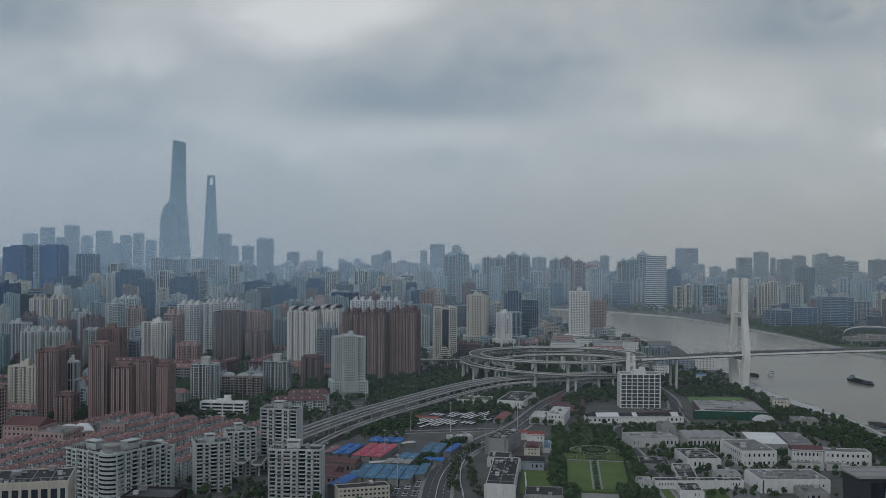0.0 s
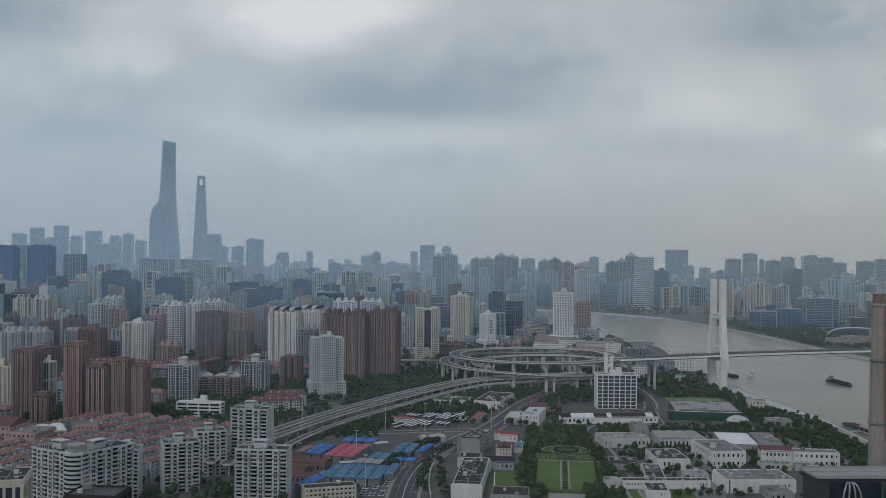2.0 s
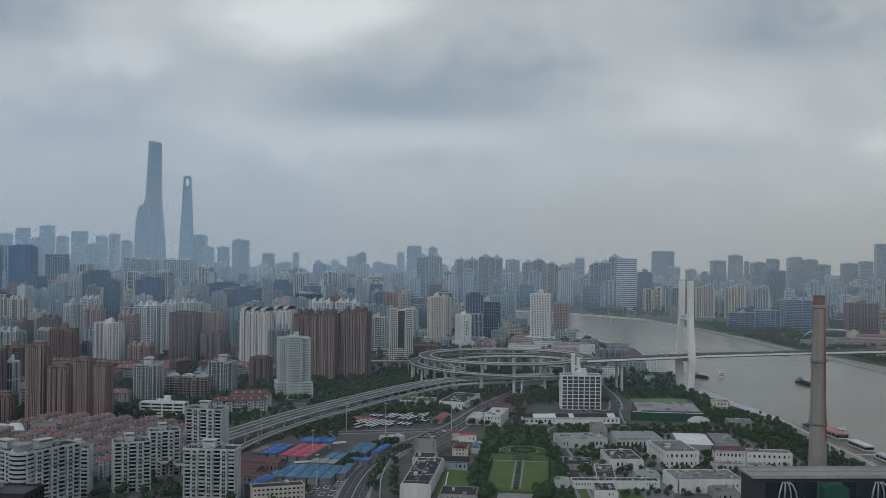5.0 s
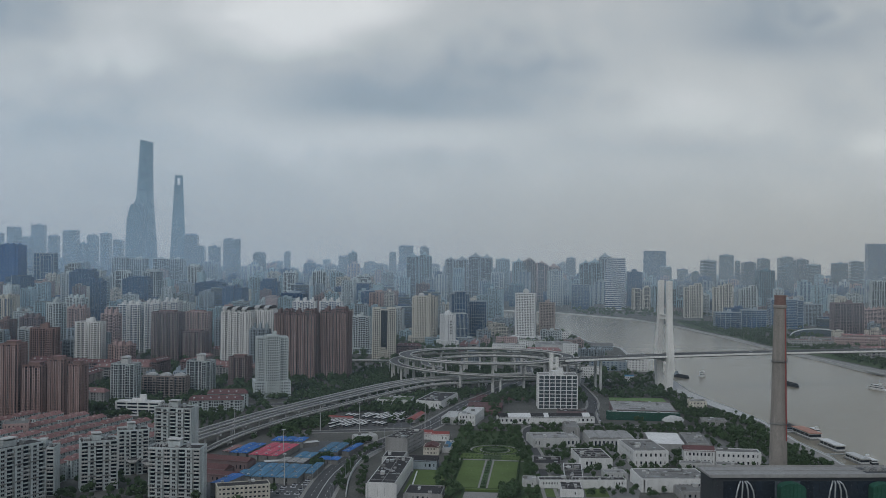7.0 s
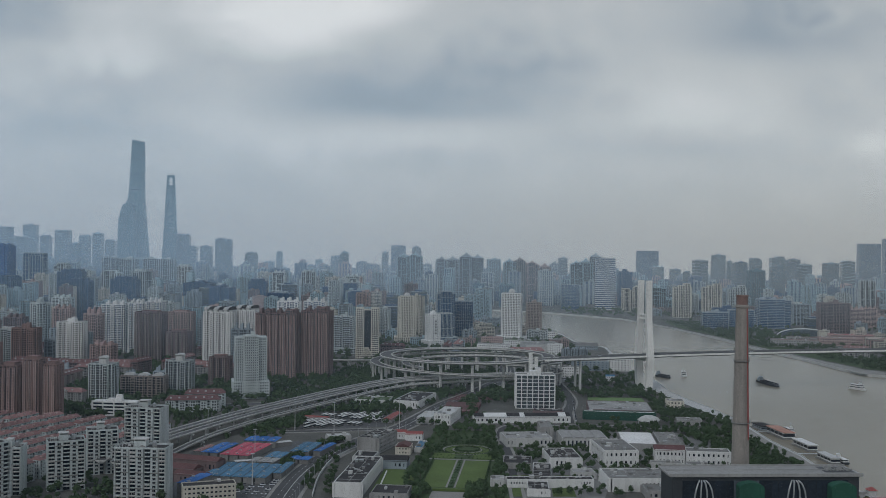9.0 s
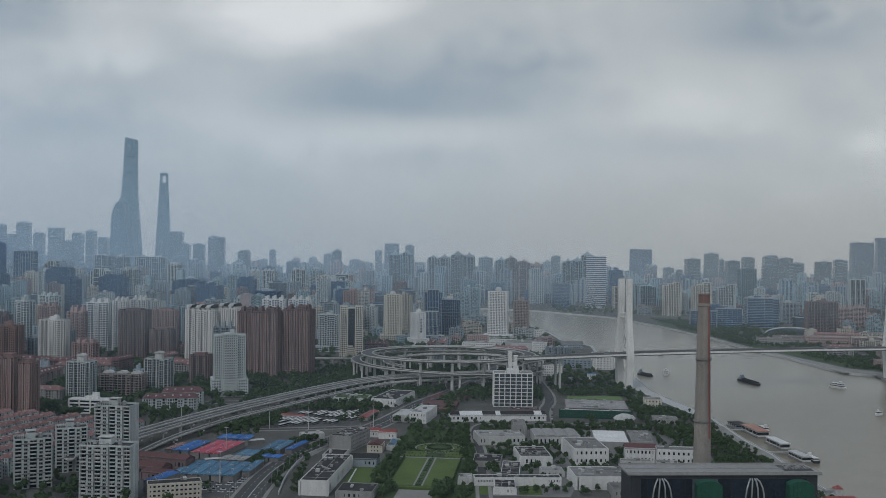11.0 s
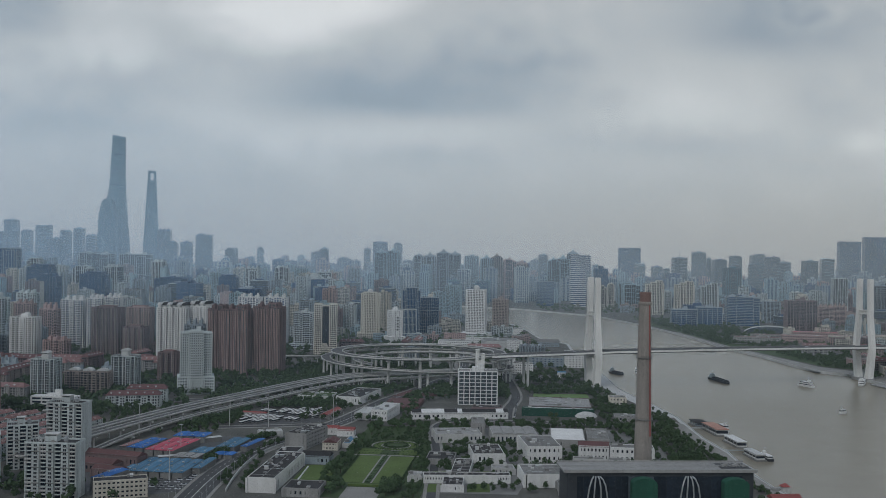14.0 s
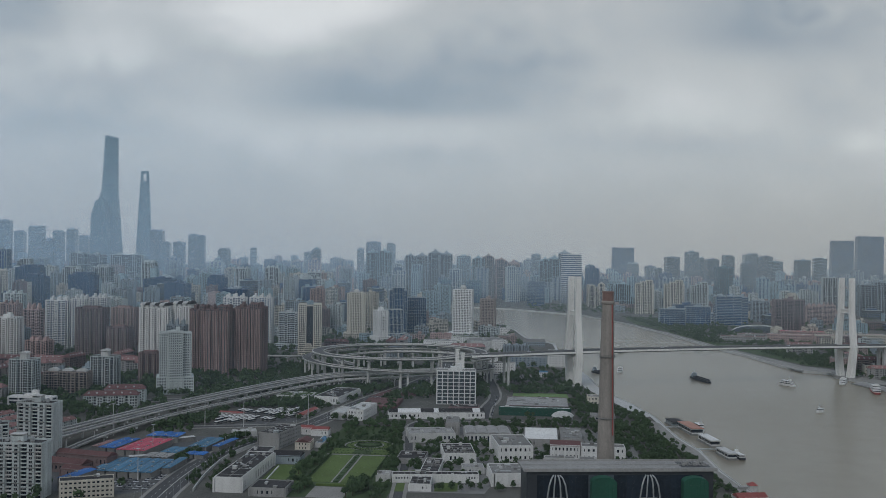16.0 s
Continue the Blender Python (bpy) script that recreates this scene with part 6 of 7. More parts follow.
for q in ([(187, 742), (197, 742), (200, 768), (190, 768)], [(218, 742), (236, 742), (238, 768), (221, 768)], [(191, 784), (206, 784), (210, 812), (195, 812)], [(226, 784), (242, 784), (242, 812), (231, 812)]):
    patch("lawn", q, M["lawn"], "small courtyard lawn", "lawn", 0.13)
solo("white_rail", Solid().sweep([(86, 772, 0.2), (91, 826, 0.2)], [(-0.5, 0), (-0.5, 0.8), (0.5, 0.8), (0.5, 0)]), M["white"], "low white rail along the sports lawn", "rail")
patch("sports_field", [(330, 1180), (402, 1174), (410, 1244), (342, 1248)], M["turf"], "pale green playing field", "lawn", 0.12)
patch("yard", [(190, 740), (256, 735), (300, 880), (400, 830), (420, 920), (385, 1010), (230, 1010)], M["roofgrey"], "grey concrete yard between the halls", "pavement", 0.0, 0.03)
patch("coach_park", [(-2, 1008), (90, 1036), (92, 1124), (6, 1104)], M["deck"], "grey asphalt coach park", "parking lot", -0.02)
patch("parking_lot", [(-34, 742), (0, 742), (6, 835), (-28, 800)], M["deck"], "grey asphalt car park", "parking lot", -0.01)
patch("riverside_walk", [(452, 700), (463, 700), (462, 810), (470, 890), (468, 960), (473, 1036), (465, 1060), (456, 1000), (455, 880)], M["paving"], "pale riverside promenade", "pavement", 0.05)
patch("riverside_walk", [(462, 1075), (474, 1078), (470, 1160), (462, 1227), (458, 1300), (468, 1400), (468, 1470), (450, 1400), (444, 1300), (450, 1220), (458, 1150)], M["pale"], "pale riverside promenade", "pavement", 0.05)
patch("riverside_walk", [(818, 1500), (850, 1490), (858, 1400), (890, 1300), (900, 1480), (850, 1560), (830, 1712), (815, 1830), (800, 2180), (790, 2180), (802, 1822), (816, 1712)], M["paving"], "pale promenade on the far bank", "pavement", 0.05)
patch("red_yard", [(160, 1215), (176, 1266), (240, 1268), (235, 1222)], M["maroon"], "dark red paved yard below the ramps", "yard", 0.05)
patch("red_shed_roof", [(150, 1118), (190, 1112), (200, 1176), (160, 1182)], M["maroon"], "flat dark red shed roof", "shed", 0.06, 4.0)

# white garden wall beside the avenue
solo("garden_wall", Solid().sweep(smooth([(36, 742, 0), (36, 800, 0), (42, 862, 0), (56, 906, 0), (78, 945, 0)], 8), [(-0.35, 0), (-0.35, 2.4), (0.35, 2.4), (0.35, 0)]), M["pale"], "curving pale boundary wall beside the avenue", "wall")

# fabric tent
tent = thing("tent", "cream fabric tent with swept eaves", "tent", pose(372, 1058, 0))
s = Solid()
nseg = 24
s.v.append((0, 0, 9.5))
for k, (r, z) in enumerate(((4.2, 8.8), (7.6, 7.0), (9.8, 3.6))):
    for i in range(nseg):
        a = 2 * math.pi * i / nseg
        rr = r * (1 + 0.12 * math.cos(6 * a) * k / 2)
        s.v.append((rr * math.cos(a) * 1.15, rr * math.sin(a), z + 0.8 * math.cos(6 * a) * k / 2))
s.f += [(0, 1 + i, 1 + (i + 1) % nseg) for i in range(nseg)]
for k in range(2):
    s.f += [(1 + k * nseg + i, 1 + (k + 1) * nseg + i, 1 + (k + 1) * nseg + (i + 1) % nseg, 1 + k * nseg + (i + 1) % nseg) for i in range(nseg)]
part("canopy", s, M["pale"], tent)
for i in range(6):
    a = 2 * math.pi * i / 6
    part("pole", Solid().tube((11.0 * math.cos(a), 9.6 * math.sin(a), 0), (11.0 * math.cos(a), 9.6 * math.sin(a), 4), 0.2, 6), M["steel"], tent)


# market sheds with coloured roofs
def shed(label, x0, y0, w, length, h, roof, rz, n=1):
    """A run of parallel market roofs: ridges along the local y axis."""
    a = radians(rz)
    c, s_ = math.cos(a), math.sin(a)
    RECTS.append((x0, y0, w * n, length, a))
    for i in range(n):
        ox = (i + 0.5) * w
        root = thing("market_shed", label, "shed", pose(x0 + c * ox - s_ * length / 2, y0 + s_ * ox + c * length / 2, 0, 0, 0, rz), "market sheds")
        part("wall", Solid().box(0, 0, 0, w - 1.4, length - 1.2, h), M["roofgrey"], root)
        part("roof", Solid().gable(0, 0, h, length, w - 0.6, w * 0.06, math.pi / 2), M[roof], root)
        seams = Solid()
        for k in range(int(length // 3.2)):
            seams.gable(0, -length / 2 + 2 + k * 3.2, h + 0.1, 0.22, w - 0.6, w * 0.06)
        part("roof_seam", seams, M["steel"], root, "thin pale roof seams", "stuff")
        v = Solid()
        for k in range(int(length // 15)):
            v.box((-1) ** k * w * 0.22, -length / 2 + 4 + k * 15, h + w * 0.05, w * 0.2, 0.9, 0.35 + w * 0.05)
        part("rooflight", v, M["steel"], root, "pale translucent roof strips", "stuff")


shed("market shed with a faded crimson metal roof", -56, 868, 9.2, 55, 5.5, "pinkroof", -15, 3)
shed("market shed with a bright blue metal roof", -74, 877, 8.5, 46, 5.5, "blueroof", -15, 2)
shed("market shed with a faded red roof", -82, 884, 8, 30, 5.0, "redroof", -15, 1)
shed("market shed with a bright blue metal roof", -44, 928, 10.5, 22, 6, "blueroof", -10, 3)
shed("market shed with a light blue metal roof", 3, 884, 9, 44, 5, "tealroof", -13, 2)
shed("market shed with a deep blue metal roof", 5, 856, 9.5, 14, 4, "blueroof", -13, 2)
shed("market shed with a bright blue metal roof", 24, 886, 8, 40, 5, "blueroof", -18, 1)
shed("market shed with a weathered teal roof", -51, 786, 9.6, 50, 5.5, "tealroof", -9, 5)
shed("market shed with a weathered teal roof", -1, 798, 8, 42, 5.0, "tealroof", -9, 1)
shed("market shed with a grey-blue roof", -62, 762, 9, 52, 5, "tealroof", -12, 1)
shed("long shed with a bright blue roof", -66, 744, 12, 34, 10, "blueroof", -20, 1)
shed("shed with a rusted pale roof", -22, 930, 9, 22, 4, "pale", -60, 1)
shed("shed with a faded pink roof", -40, 852, 8, 14, 4, "pale", -76, 1)

patch("market_yard", [(-104, 760), (-30, 728), (4, 742), (10, 840), (36, 930), (30, 960), (-50, 952), (-84, 920)], M["deck"], "worn concrete market yard", "pavement", 0.0, 0.02)
shed("shed with a weathered pale roof", -28, 846, 8, 18, 4.2, "concrete", -13, 3)
shed("shed with a rusted red roof", -66, 846, 10, 16, 4.5, "redroof", -13, 1)
shed("shed with a light blue roof", -16, 862, 8, 24, 4.6, "tealroof", -14, 2)

# red-roofed rows of flats
DIR = Vector((0.358, 0.934))
PER = Vector((0.934, -0.358))


def row_house(m, ln):
    root = thing("row_house", "five-storey row of flats under a faded red tiled roof", AP, m, "red-roofed rows")
    w, c = Solid(), Solid()
    c.box(0, 0, 0.2, ln - 0.6, 9.0, 14.2)
    lattice(w, 0, 0, ln, 9.4, 0, 14.6, 2.9, 3.2, 1.0, 1.1)
    for i in range(int(ln // 8)):
        for sg in (-1, 1):
            for k in range(5):
                w.box(-ln / 2 + 4 + i * 8, sg * 5.3, 1.0 + k * 2.9, 3.6, 1.3, 1.0)
    part("wall", w, M["offwhite"], root)
    part("glazing", c, M["glass"], root)
    r = Solid().gable(0, 0, 14.7, ln + 0.8, 10.8, 2.8, 0, 1.5)
    part("roof", r, M["redroof"], root)
    d = Solid()
    for i in range(int(ln // 9)):
        for sg in (-1, 1):
            d.box(-ln / 2 + 5 + i * 9, sg * 2.8, 15.4, 2.0, 2.0, 1.5).box(-ln / 2 + 5 + i * 9, sg * 2.8, 16.9, 2.4, 2.4, 0.2)
    part("dormer_row", d, M["pink"], root, "small pale dormers", "stuff")
    return root


first_row = {}
for i in range(-3, 9):
    for j in range(-1, 5):
        p = Vector((-296, 812)) + PER * (i * 26.0) + DIR * (j * 47 + (i % 2) * 6)
        ln = 41
        if taken(p.x, p.y, 6) or in_rects(p.x, p.y, 7) or near_road(p.x, p.y, 12) or p.y < 740 or p.x > -128:
            continue
        m = pose(p.x, p.y, 0, 0, 0, math.degrees(math.atan2(DIR.y, DIR.x)))
        FOOT.append((p.x, p.y, 9))
        FOOT.append((p.x + DIR.x * 14, p.y + DIR.y * 14, 9))
        FOOT.append((p.x - DIR.x * 14, p.y - DIR.y * 14, 9))
        if ln in first_row:
            copy_thing(first_row[ln], m)
        else:
            first_row[ln] = row_house(m, ln)

# ---- the fill of the city ----
TONES = ("offwhite", "cream", "pink", "tealwall", "greytile", "brick", "darkbrick", "greytile", "offwhite", "tealwall")
LABELS = {"offwhite": "off-white apartment high-rise with rows of windows", "cream": "cream apartment high-rise with rows of windows", "pink": "pinkish apartment high-rise with dark windows",
          "tealwall": "blue-grey apartment high-rise with pale bands", "greytile": "grey tiled high-rise with dark windows", "brick": "brown brick high-rise with small windows", "darkbrick": "dark brown high-rise with deep grooves"}


def fill_model(i, x, y):
    rnd = random.Random(900 + i)
    tone = TONES[i % len(TONES)]
    w, d, h = rnd.uniform(22, 40), rnd.uniform(15, 22), rnd.uniform(48, 66)
    kind = i % 3
    return building("high_rise", LABELS[tone], AP, x, y, w, d, h, rnd.uniform(-14, 0), tone, "glass", 3.1 if i < 20 else 6.2, rnd.uniform(3.2, 4.6), 0.95, 0.95 if kind else 0.55, bays(w, d, h, rnd.choice((2, 3, 4)), rnd.uniform(1.5, 3.0), rnd.uniform(0.4, 0.6)),
                    ("house", "houses", "houses", "arch", "house")[i % 5], (w + 12, d + 12, 9) if i % 4 == 0 else None, "roofdark" if i % 3 else "redroof", "city high-rises", 3 if i % 2 else 0)


def low_model(i, x, y):
    rnd = random.Random(700 + i)
    tone = ("taupe", "concrete", "darkbrick", "greytile")[i % 4]
    w = rnd.uniform(36, 58)
    return building("apartment_block", "older six-storey flats with a shallow roof", AP, x, y, w, 12, rnd.uniform(15, 22), rnd.uniform(-14, -2), tone, "glass", 3.0, 3.4, 1.2, 1.2, bays(w, 12, 17, 4, 1.3, 0.4), "hip" if i % 4 != 3 else "houses", None, ("maroon", "redroof", "maroon", "roofgrey")[i % 4], "older low flats")


HIGH, LOW = [], []
MASS = {k: Solid() for k in ("offwhite", "cream", "greytile", "pink", "tealwall", "darkbrick", "bluewall")}
MASS_GLASS, MASS_ROOF = Solid(), Solid()


def mass_block(x, y, h, low):
    """A more distant block, added to the joined mass of the town."""
    s = MASS[RND.choice(("offwhite", "offwhite", "cream", "cream", "greytile", "pink", "tealwall", "tealwall", "tealwall", "darkbrick"))]
    w, d, a = (RND.uniform(36, 54), 12, radians(RND.uniform(-16, 0))) if low else (RND.uniform(22, 40), RND.uniform(15, 22), radians(RND.choice((-14, -9, -4, 2)) + (90 if RND.random() < 0.15 else 0)))
    c_, s_ = math.cos(a), math.sin(a)
    FOOT.append((x, y, 17))
    vols = [(0, 0, w, d, h)]
    nb = RND.choice((2, 3, 4))
    for i in range(nb):
        vols.append((-w / 2 + (i + 0.5) * w / nb, 0, w / nb * RND.uniform(0.4, 0.6), d + RND.uniform(3, 6), h - RND.choice((0, 2, -2))))
    for cx, cy, vw, vd, vh in vols:
        bx, by = x + c_ * cx - s_ * cy, y + s_ * cx + c_ * cy
        MASS_GLASS.box(bx, by, 0, vw - 0.3, vd - 0.3, vh, a)
        pitch = 3.3 if y < 2500 else 4.4
        n = max(2, round(vh / pitch))
        for k in range(n + 1):
            s.box(bx, by, k * vh / n - pitch * 0.12, vw + 0.5, vd + 0.5, pitch * 0.32, a)
        m_ = max(1, round(vw / (pitch * 1.05)))
        for k in range(m_ + 1):
            o = -vw / 2 + k * vw / m_
            s.box(bx + c_ * o, by + s_ * o, 0, pitch * 0.28, vd + 0.7, vh, a)
        MASS_ROOF.box(bx, by, vh, vw - 0.6, vd - 0.6, 1.2, a)
    for k in range(1 if low else RND.choice((1, 2, 3))):
        o = RND.uniform(-0.35, 0.35) * w
        s.box(x + c_ * o, y + s_ * o, h, w * 0.18, d * 0.5, RND.uniform(3, 7), a)
    if not low and RND.random() < 0.1:
        s.tube((x, y, h), (x, y, h + RND.uniform(12, 26)), 0.5, 5, 0.15)



def glass_slab(x, y, h):
    """A dark glazed office slab with thin storey lines, added to the joined mass of the town."""
    w, d, a = RND.uniform(30, 56), RND.uniform(20, 28), radians(RND.choice((-14, -9, -4)))
    FOOT.append((x, y, 20))
    MASS_GLASS.box(x, y, 0, w, d, h, a)
    for k in range(1, int(h // 6)):
        MASS["bluewall"].box(x, y, k * 6, w + 0.4, d + 0.4, 1.1, a)
    MASS["bluewall"].box(x, y, h, w * 0.5, d * 0.6, 4, a)
    MASS["offwhite"].box(x, y, h - 1.2, w + 0.6, d + 0.6, 1.2, a)


def place(x, y, h, low=False, n_models=20):
    """Sets a copy of a building model, scaled to the height wanted."""
    if y > 1780 and not low and RND.random() < 0.13:
        return glass_slab(x, y, h * 0.95)
    if y > 1780:
        return mass_block(x, y, h, low)
    pool, lim, fn = (LOW, 8, low_model) if low else (HIGH, n_models, fill_model)
    if len(pool) < lim:
        ob = fn(len(pool), x, y)
        pool.append(ob)
        return
    src = RND.choice(pool)
    size = 17.0 if low else 57.0
    k = min(2.1, max(0.35, h / size))
    wk = RND.uniform(0.8, 1.15)
    m = pose(x, y, 0, 0, 0, RND.choice((-14, -10, -6, -2, 76, 82))) @ Matrix.Diagonal((wk, wk, k, 1))
    copy_thing(src, m)
    FOOT.append((x, y, 18))


def zone(x0, x1, y0, y1, cell, lo, hi, p_low=0.2, keep=0.9, view=0.56):
    y = y0
    while y < y1:
        x = x0
        while x < x1:
            px_, py_ = x + RND.uniform(0.1, 0.9) * cell, y + RND.uniform(0.1, 0.9) * cell
            x += cell
            if RND.random() > keep or px_ < -60 - view * py_ or px_ > 260 + view * py_:
                continue
            if in_river(px_, py_, 45) or taken(px_, py_, 17) or near_road(px_, py_, 16) or in_rects(px_, py_, 14):
                continue
            low = RND.random() < p_low
            place(px_, py_, RND.uniform(15, 20) if low else RND.uniform(lo, hi) * RND.choice((0.62, 0.8, 1.0, 1.0, 1.0, 1.15)), low)
        y += cell


zone(-760, -440, 900, 1300, 52, 30, 58, 0.5)
zone(-440, -150, 1090, 1420, 40, 20, 44, 1.0, 0.8)
zone(-900, -20, 1440, 1720, 56, 40, 74, 0.35)
zone(-1050, 20, 1720, 2100, 58, 48, 84, 0.3)
zone(60, 420, 1500, 2350, 52, 14, 30, 0.85, 0.38)
zone(-1300, 330, 2100, 2650, 64, 52, 96, 0.2)
zone(-1650, 60, 2650, 3250, 80, 60, 110, 0.15)
zone(1000, 1500, 1950, 2700, 75, 18, 34, 0.75, 0.55)
zone(820, 1700, 2700, 3300, 75, 34, 66, 0.35, 0.8)
zone(900, 1300, 1330, 1900, 60, 14, 18, 0.95, 0.5)
FOOT[:] = [f for f in FOOT if f[2] != 78]
# beyond that, the town is one uncountable mass
panes = Solid()
tones3 = {k: Solid() for k in ("offwhite", "greytile", "pink", "tealwall", "bluewall")}
for x0, x1, y0, y1, cell, lo, hi in ((-2300, 850, 3250, 4850, 88, 58, 112), (850, 2900, 3300, 4850, 92, 46, 92)):
    y = y0
    while y < y1:
        x = x0
        while x < x1:
            px_, py_ = x + RND.uniform(0, 1) * cell, y + RND.uniform(0, 1) * cell
            x += cell
            if px_ < -60 - 0.52 * py_ or px_ > 260 + 0.52 * py_ or in_river(px_, py_, 40) or taken(px_, py_, 20) or py_ > 4860:
                continue
            h = RND.uniform(lo, hi) * RND.choice((0.45, 0.6, 0.75, 0.9, 1.0, 1.12))
            w, d, a = RND.uniform(24, 46), RND.uniform(16, 26), radians(RND.uniform(-18, 4))
            s = tones3[RND.choice(("offwhite", "greytile", "greytile", "pink", "tealwall", "tealwall", "bluewall"))]
            panes.box(px_, py_, 0, w, d, h, a)
            nb = RND.choice((3, 4, 5, 6))
            for i in range(nb + 1):
                o = -w / 2 + i * w / nb
                s.box(px_ + math.cos(a) * o, py_ + math.sin(a) * o, 0, w / nb * RND.uniform(0.35, 0.6), d + 2.4, h + RND.choice((0, 0, 3)), a)
            for k in range(1, int(h // 5.5)):
                s.box(px_, py_, k * 5.5, w + 1.0, d + 1.0, 1.5, a)
            s.box(px_, py_, h, w * 0.4, d * 0.5, RND.uniform(3, 9), a)
        y += cell
town = thing("town", "dense hazy mass of apartment blocks across the town", "city", None, "", "stuff")
for k, s in MASS.items():
    part("blocks", s, M[k], town, "", "stuff")
part("glazing", MASS_GLASS, M["greyglass"], town, "", "stuff")
part("roofs", MASS_ROOF, M["roofgrey"], town, "", "stuff")
far = thing("distant_city", "endless hazy mass of distant apartment towers", "city", None, "", "stuff")
for k, s in tones3.items():
    part("towers", s, M[k], far, "", "stuff")
# bluer panes than the nearer town: the haze's blue is put into their colour
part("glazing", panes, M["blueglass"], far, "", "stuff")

# ---- vehicles ----
def bus_thing(m):
    root = thing("coach", "white-roofed city coach parked in a row", "bus", m, "parked coaches")
    part("body", Solid().box(0, 0, 0.5, 2.5, 11.6, 1.1).box(0, 0, 2.5, 2.5, 11.6, 0.5), M["roofgrey"], root)
    part("window_band", Solid().box(0, 0, 1.6, 2.44, 11.5, 0.9), M["glass"], root)
    part("roof", Solid().box(0, 0, 3.0, 2.5, 11.6, 0.22, 0, 0.96).box(0, 2, 3.2, 1.7, 2.4, 0.3), M["white"], root)
    for sx in (-1.1, 1.1):
        for sy in (-3.6, 3.4):
            part("wheel", Solid().tube((sx - 0.15, sy, 0.5), (sx + 0.15, sy, 0.5), 0.5, 10), M["black"], root)
    return root


first = None
GAPS = random.Random(5)
for i in range(-4, 5):
    for j in range(-16, 17):
        if GAPS.random() < 0.12 or i == 0:
            continue
        x, y = 45 + j * 4.5 + i * 7.0, 1066 - j * 2.6 + i * 12.3
        lo_y, hi_y = 1014 + (x + 2) * 0.304, 1098 + (x - 6) * 0.232
        if x < 4 or x > 82 or y < lo_y + 4 or y > hi_y - 4 or in_rects(x, y, 4):
            continue
        m = pose(x, y, 0.12, 0, 0, -30 + GAPS.uniform(-1.5, 1.5))
        first = copy_thing(first, m) if first else bus_thing(m)
for x0, y0, w, d in ((0, 1070, 26, 8), (84, 1060, 10, 44)):
    hall("open shelter with a bright red roof", x0, y0, w, d, 3.6, "concrete", "redpaint", "gable", rz=-16, category="shelter", name="shelter")


def car_thing(m):
    root = thing("car", "small parked or driving passenger car", "car", m, "cars")
    part("body", Solid().box(0, 0, 0.35, 1.8, 4.4, 0.55, 0, 0.96), M["carpaint"], root)
    part("cabin", Solid().box(0, -0.2, 0.9, 1.6, 2.4, 0.55, 0, 0.8), M["glass"], root)
    return root


car0 = car_thing(pose(10, 700, 0.15))


def cars_along(path, offs, every, z=0.15, seed=1):
    rnd = random.Random(seed)
    for i in range(len(path) - 1):
        (x0, y0, z0), (x1, y1, z1) = path[i], path[i + 1]
        ln = math.hypot(x1 - x0, y1 - y0)
        k = 0.0
        while k < ln:
            k += rnd.uniform(0.5, 1.6) * every
            if k >= ln:
                break
            o = rnd.choice(offs)
            t = k / ln
            copy_thing(car0, pose(x0 + (x1 - x0) * t + (y1 - y0) / ln * o, y0 + (y1 - y0) * t - (x1 - x0) / ln * o, z0 + (z1 - z0) * t + z, 0, 0, math.degrees(math.atan2(y1 - y0, x1 - x0)) - 90))


cars_along(AV[16:60], (-7, -3, 3, 7), 46)
cars_along(TOP_RING, (-5.5, -2, 2, 5.5), 16, 0.36, 2)
cars_along(LOW_RING[4:-4], (-3, 3), 22, 0.36, 6)
cars_along(BR, (-9, -4, 4, 9), 24, 0.42, 3)
cars_along(smooth([(x, y, 11.5) for x, y in LINE[1:]], 6), (-2, 2), 32, 0.4, 4)
for i in range(5):
    for j in range(10):
        if GAPS.random() < 0.8:
            copy_thing(car0, pose(-30 + i * 7.2 + j * 0.7, 748 + j * 7.4, 0.1, 0, 0, GAPS.choice((80, 82, 260)) + GAPS.uniform(-3, 3)))
for i in range(4):
    for j in range(10):
        if GAPS.random() < 0.7:
            copy_thing(car0, pose(336 + j * 5.2, 1378 + i * 11 + j * 1.2, 0.1, 0, 0, 8))
for j in range(22):
    if GAPS.random() < 0.7:
        copy_thing(car0, pose(296 + j * 1.0, 1075 + j * 6.5, 0.2, 0, 0, -9))


# ---- high masts and street lamps ----
def mast(x, y, h, n=6):
    root = thing("lamp_mast", "tall white steel lamp mast", "street lamp", pose(x, y, 0), "lamp masts")
    part("pole", Solid().lathe([(0.42, 0), (0.38, 1), (0.22, h)], 0, 0, 8), M["pale"], root)
    crown = part("ring", Solid().lathe([(1.2, h - 0.4), (1.3, h - 0.2), (1.2, h), (0.3, h)], 0, 0, 12), M["steel"], root)
    for i in range(n):
        a = 6.283 * i / n
        part("lamp_head", Solid().box(1.5 * math.cos(a), 1.5 * math.sin(a), h - 0.5, 0.7, 0.5, 0.35, a), M["pale"], crown)


for x, y, h in ((-82, 958, 31), (-26.5, 882, 25), (-14, 778, 25), (102, 994, 36), (36, 1004, 30), (-4, 1010, 30)):
    mast(x, y, h)


def street_lamp(m):
    root = thing("street_lamp", "slim grey street lamp with a curved arm", "street lamp", m, "street lamps")
    part("pole", Solid().tube((0, 0, 0), (0, 0, 9.5), 0.13, 6, 0.08), M["steel"], root)
    part("arm", Solid().tube((0, 0, 9.4), (1.8, 0, 10.1), 0.07, 5), M["steel"], root)
    part("lamp_head", Solid().box(2.1, 0, 10.0, 0.9, 0.3, 0.16), M["pale"], root)
    return root


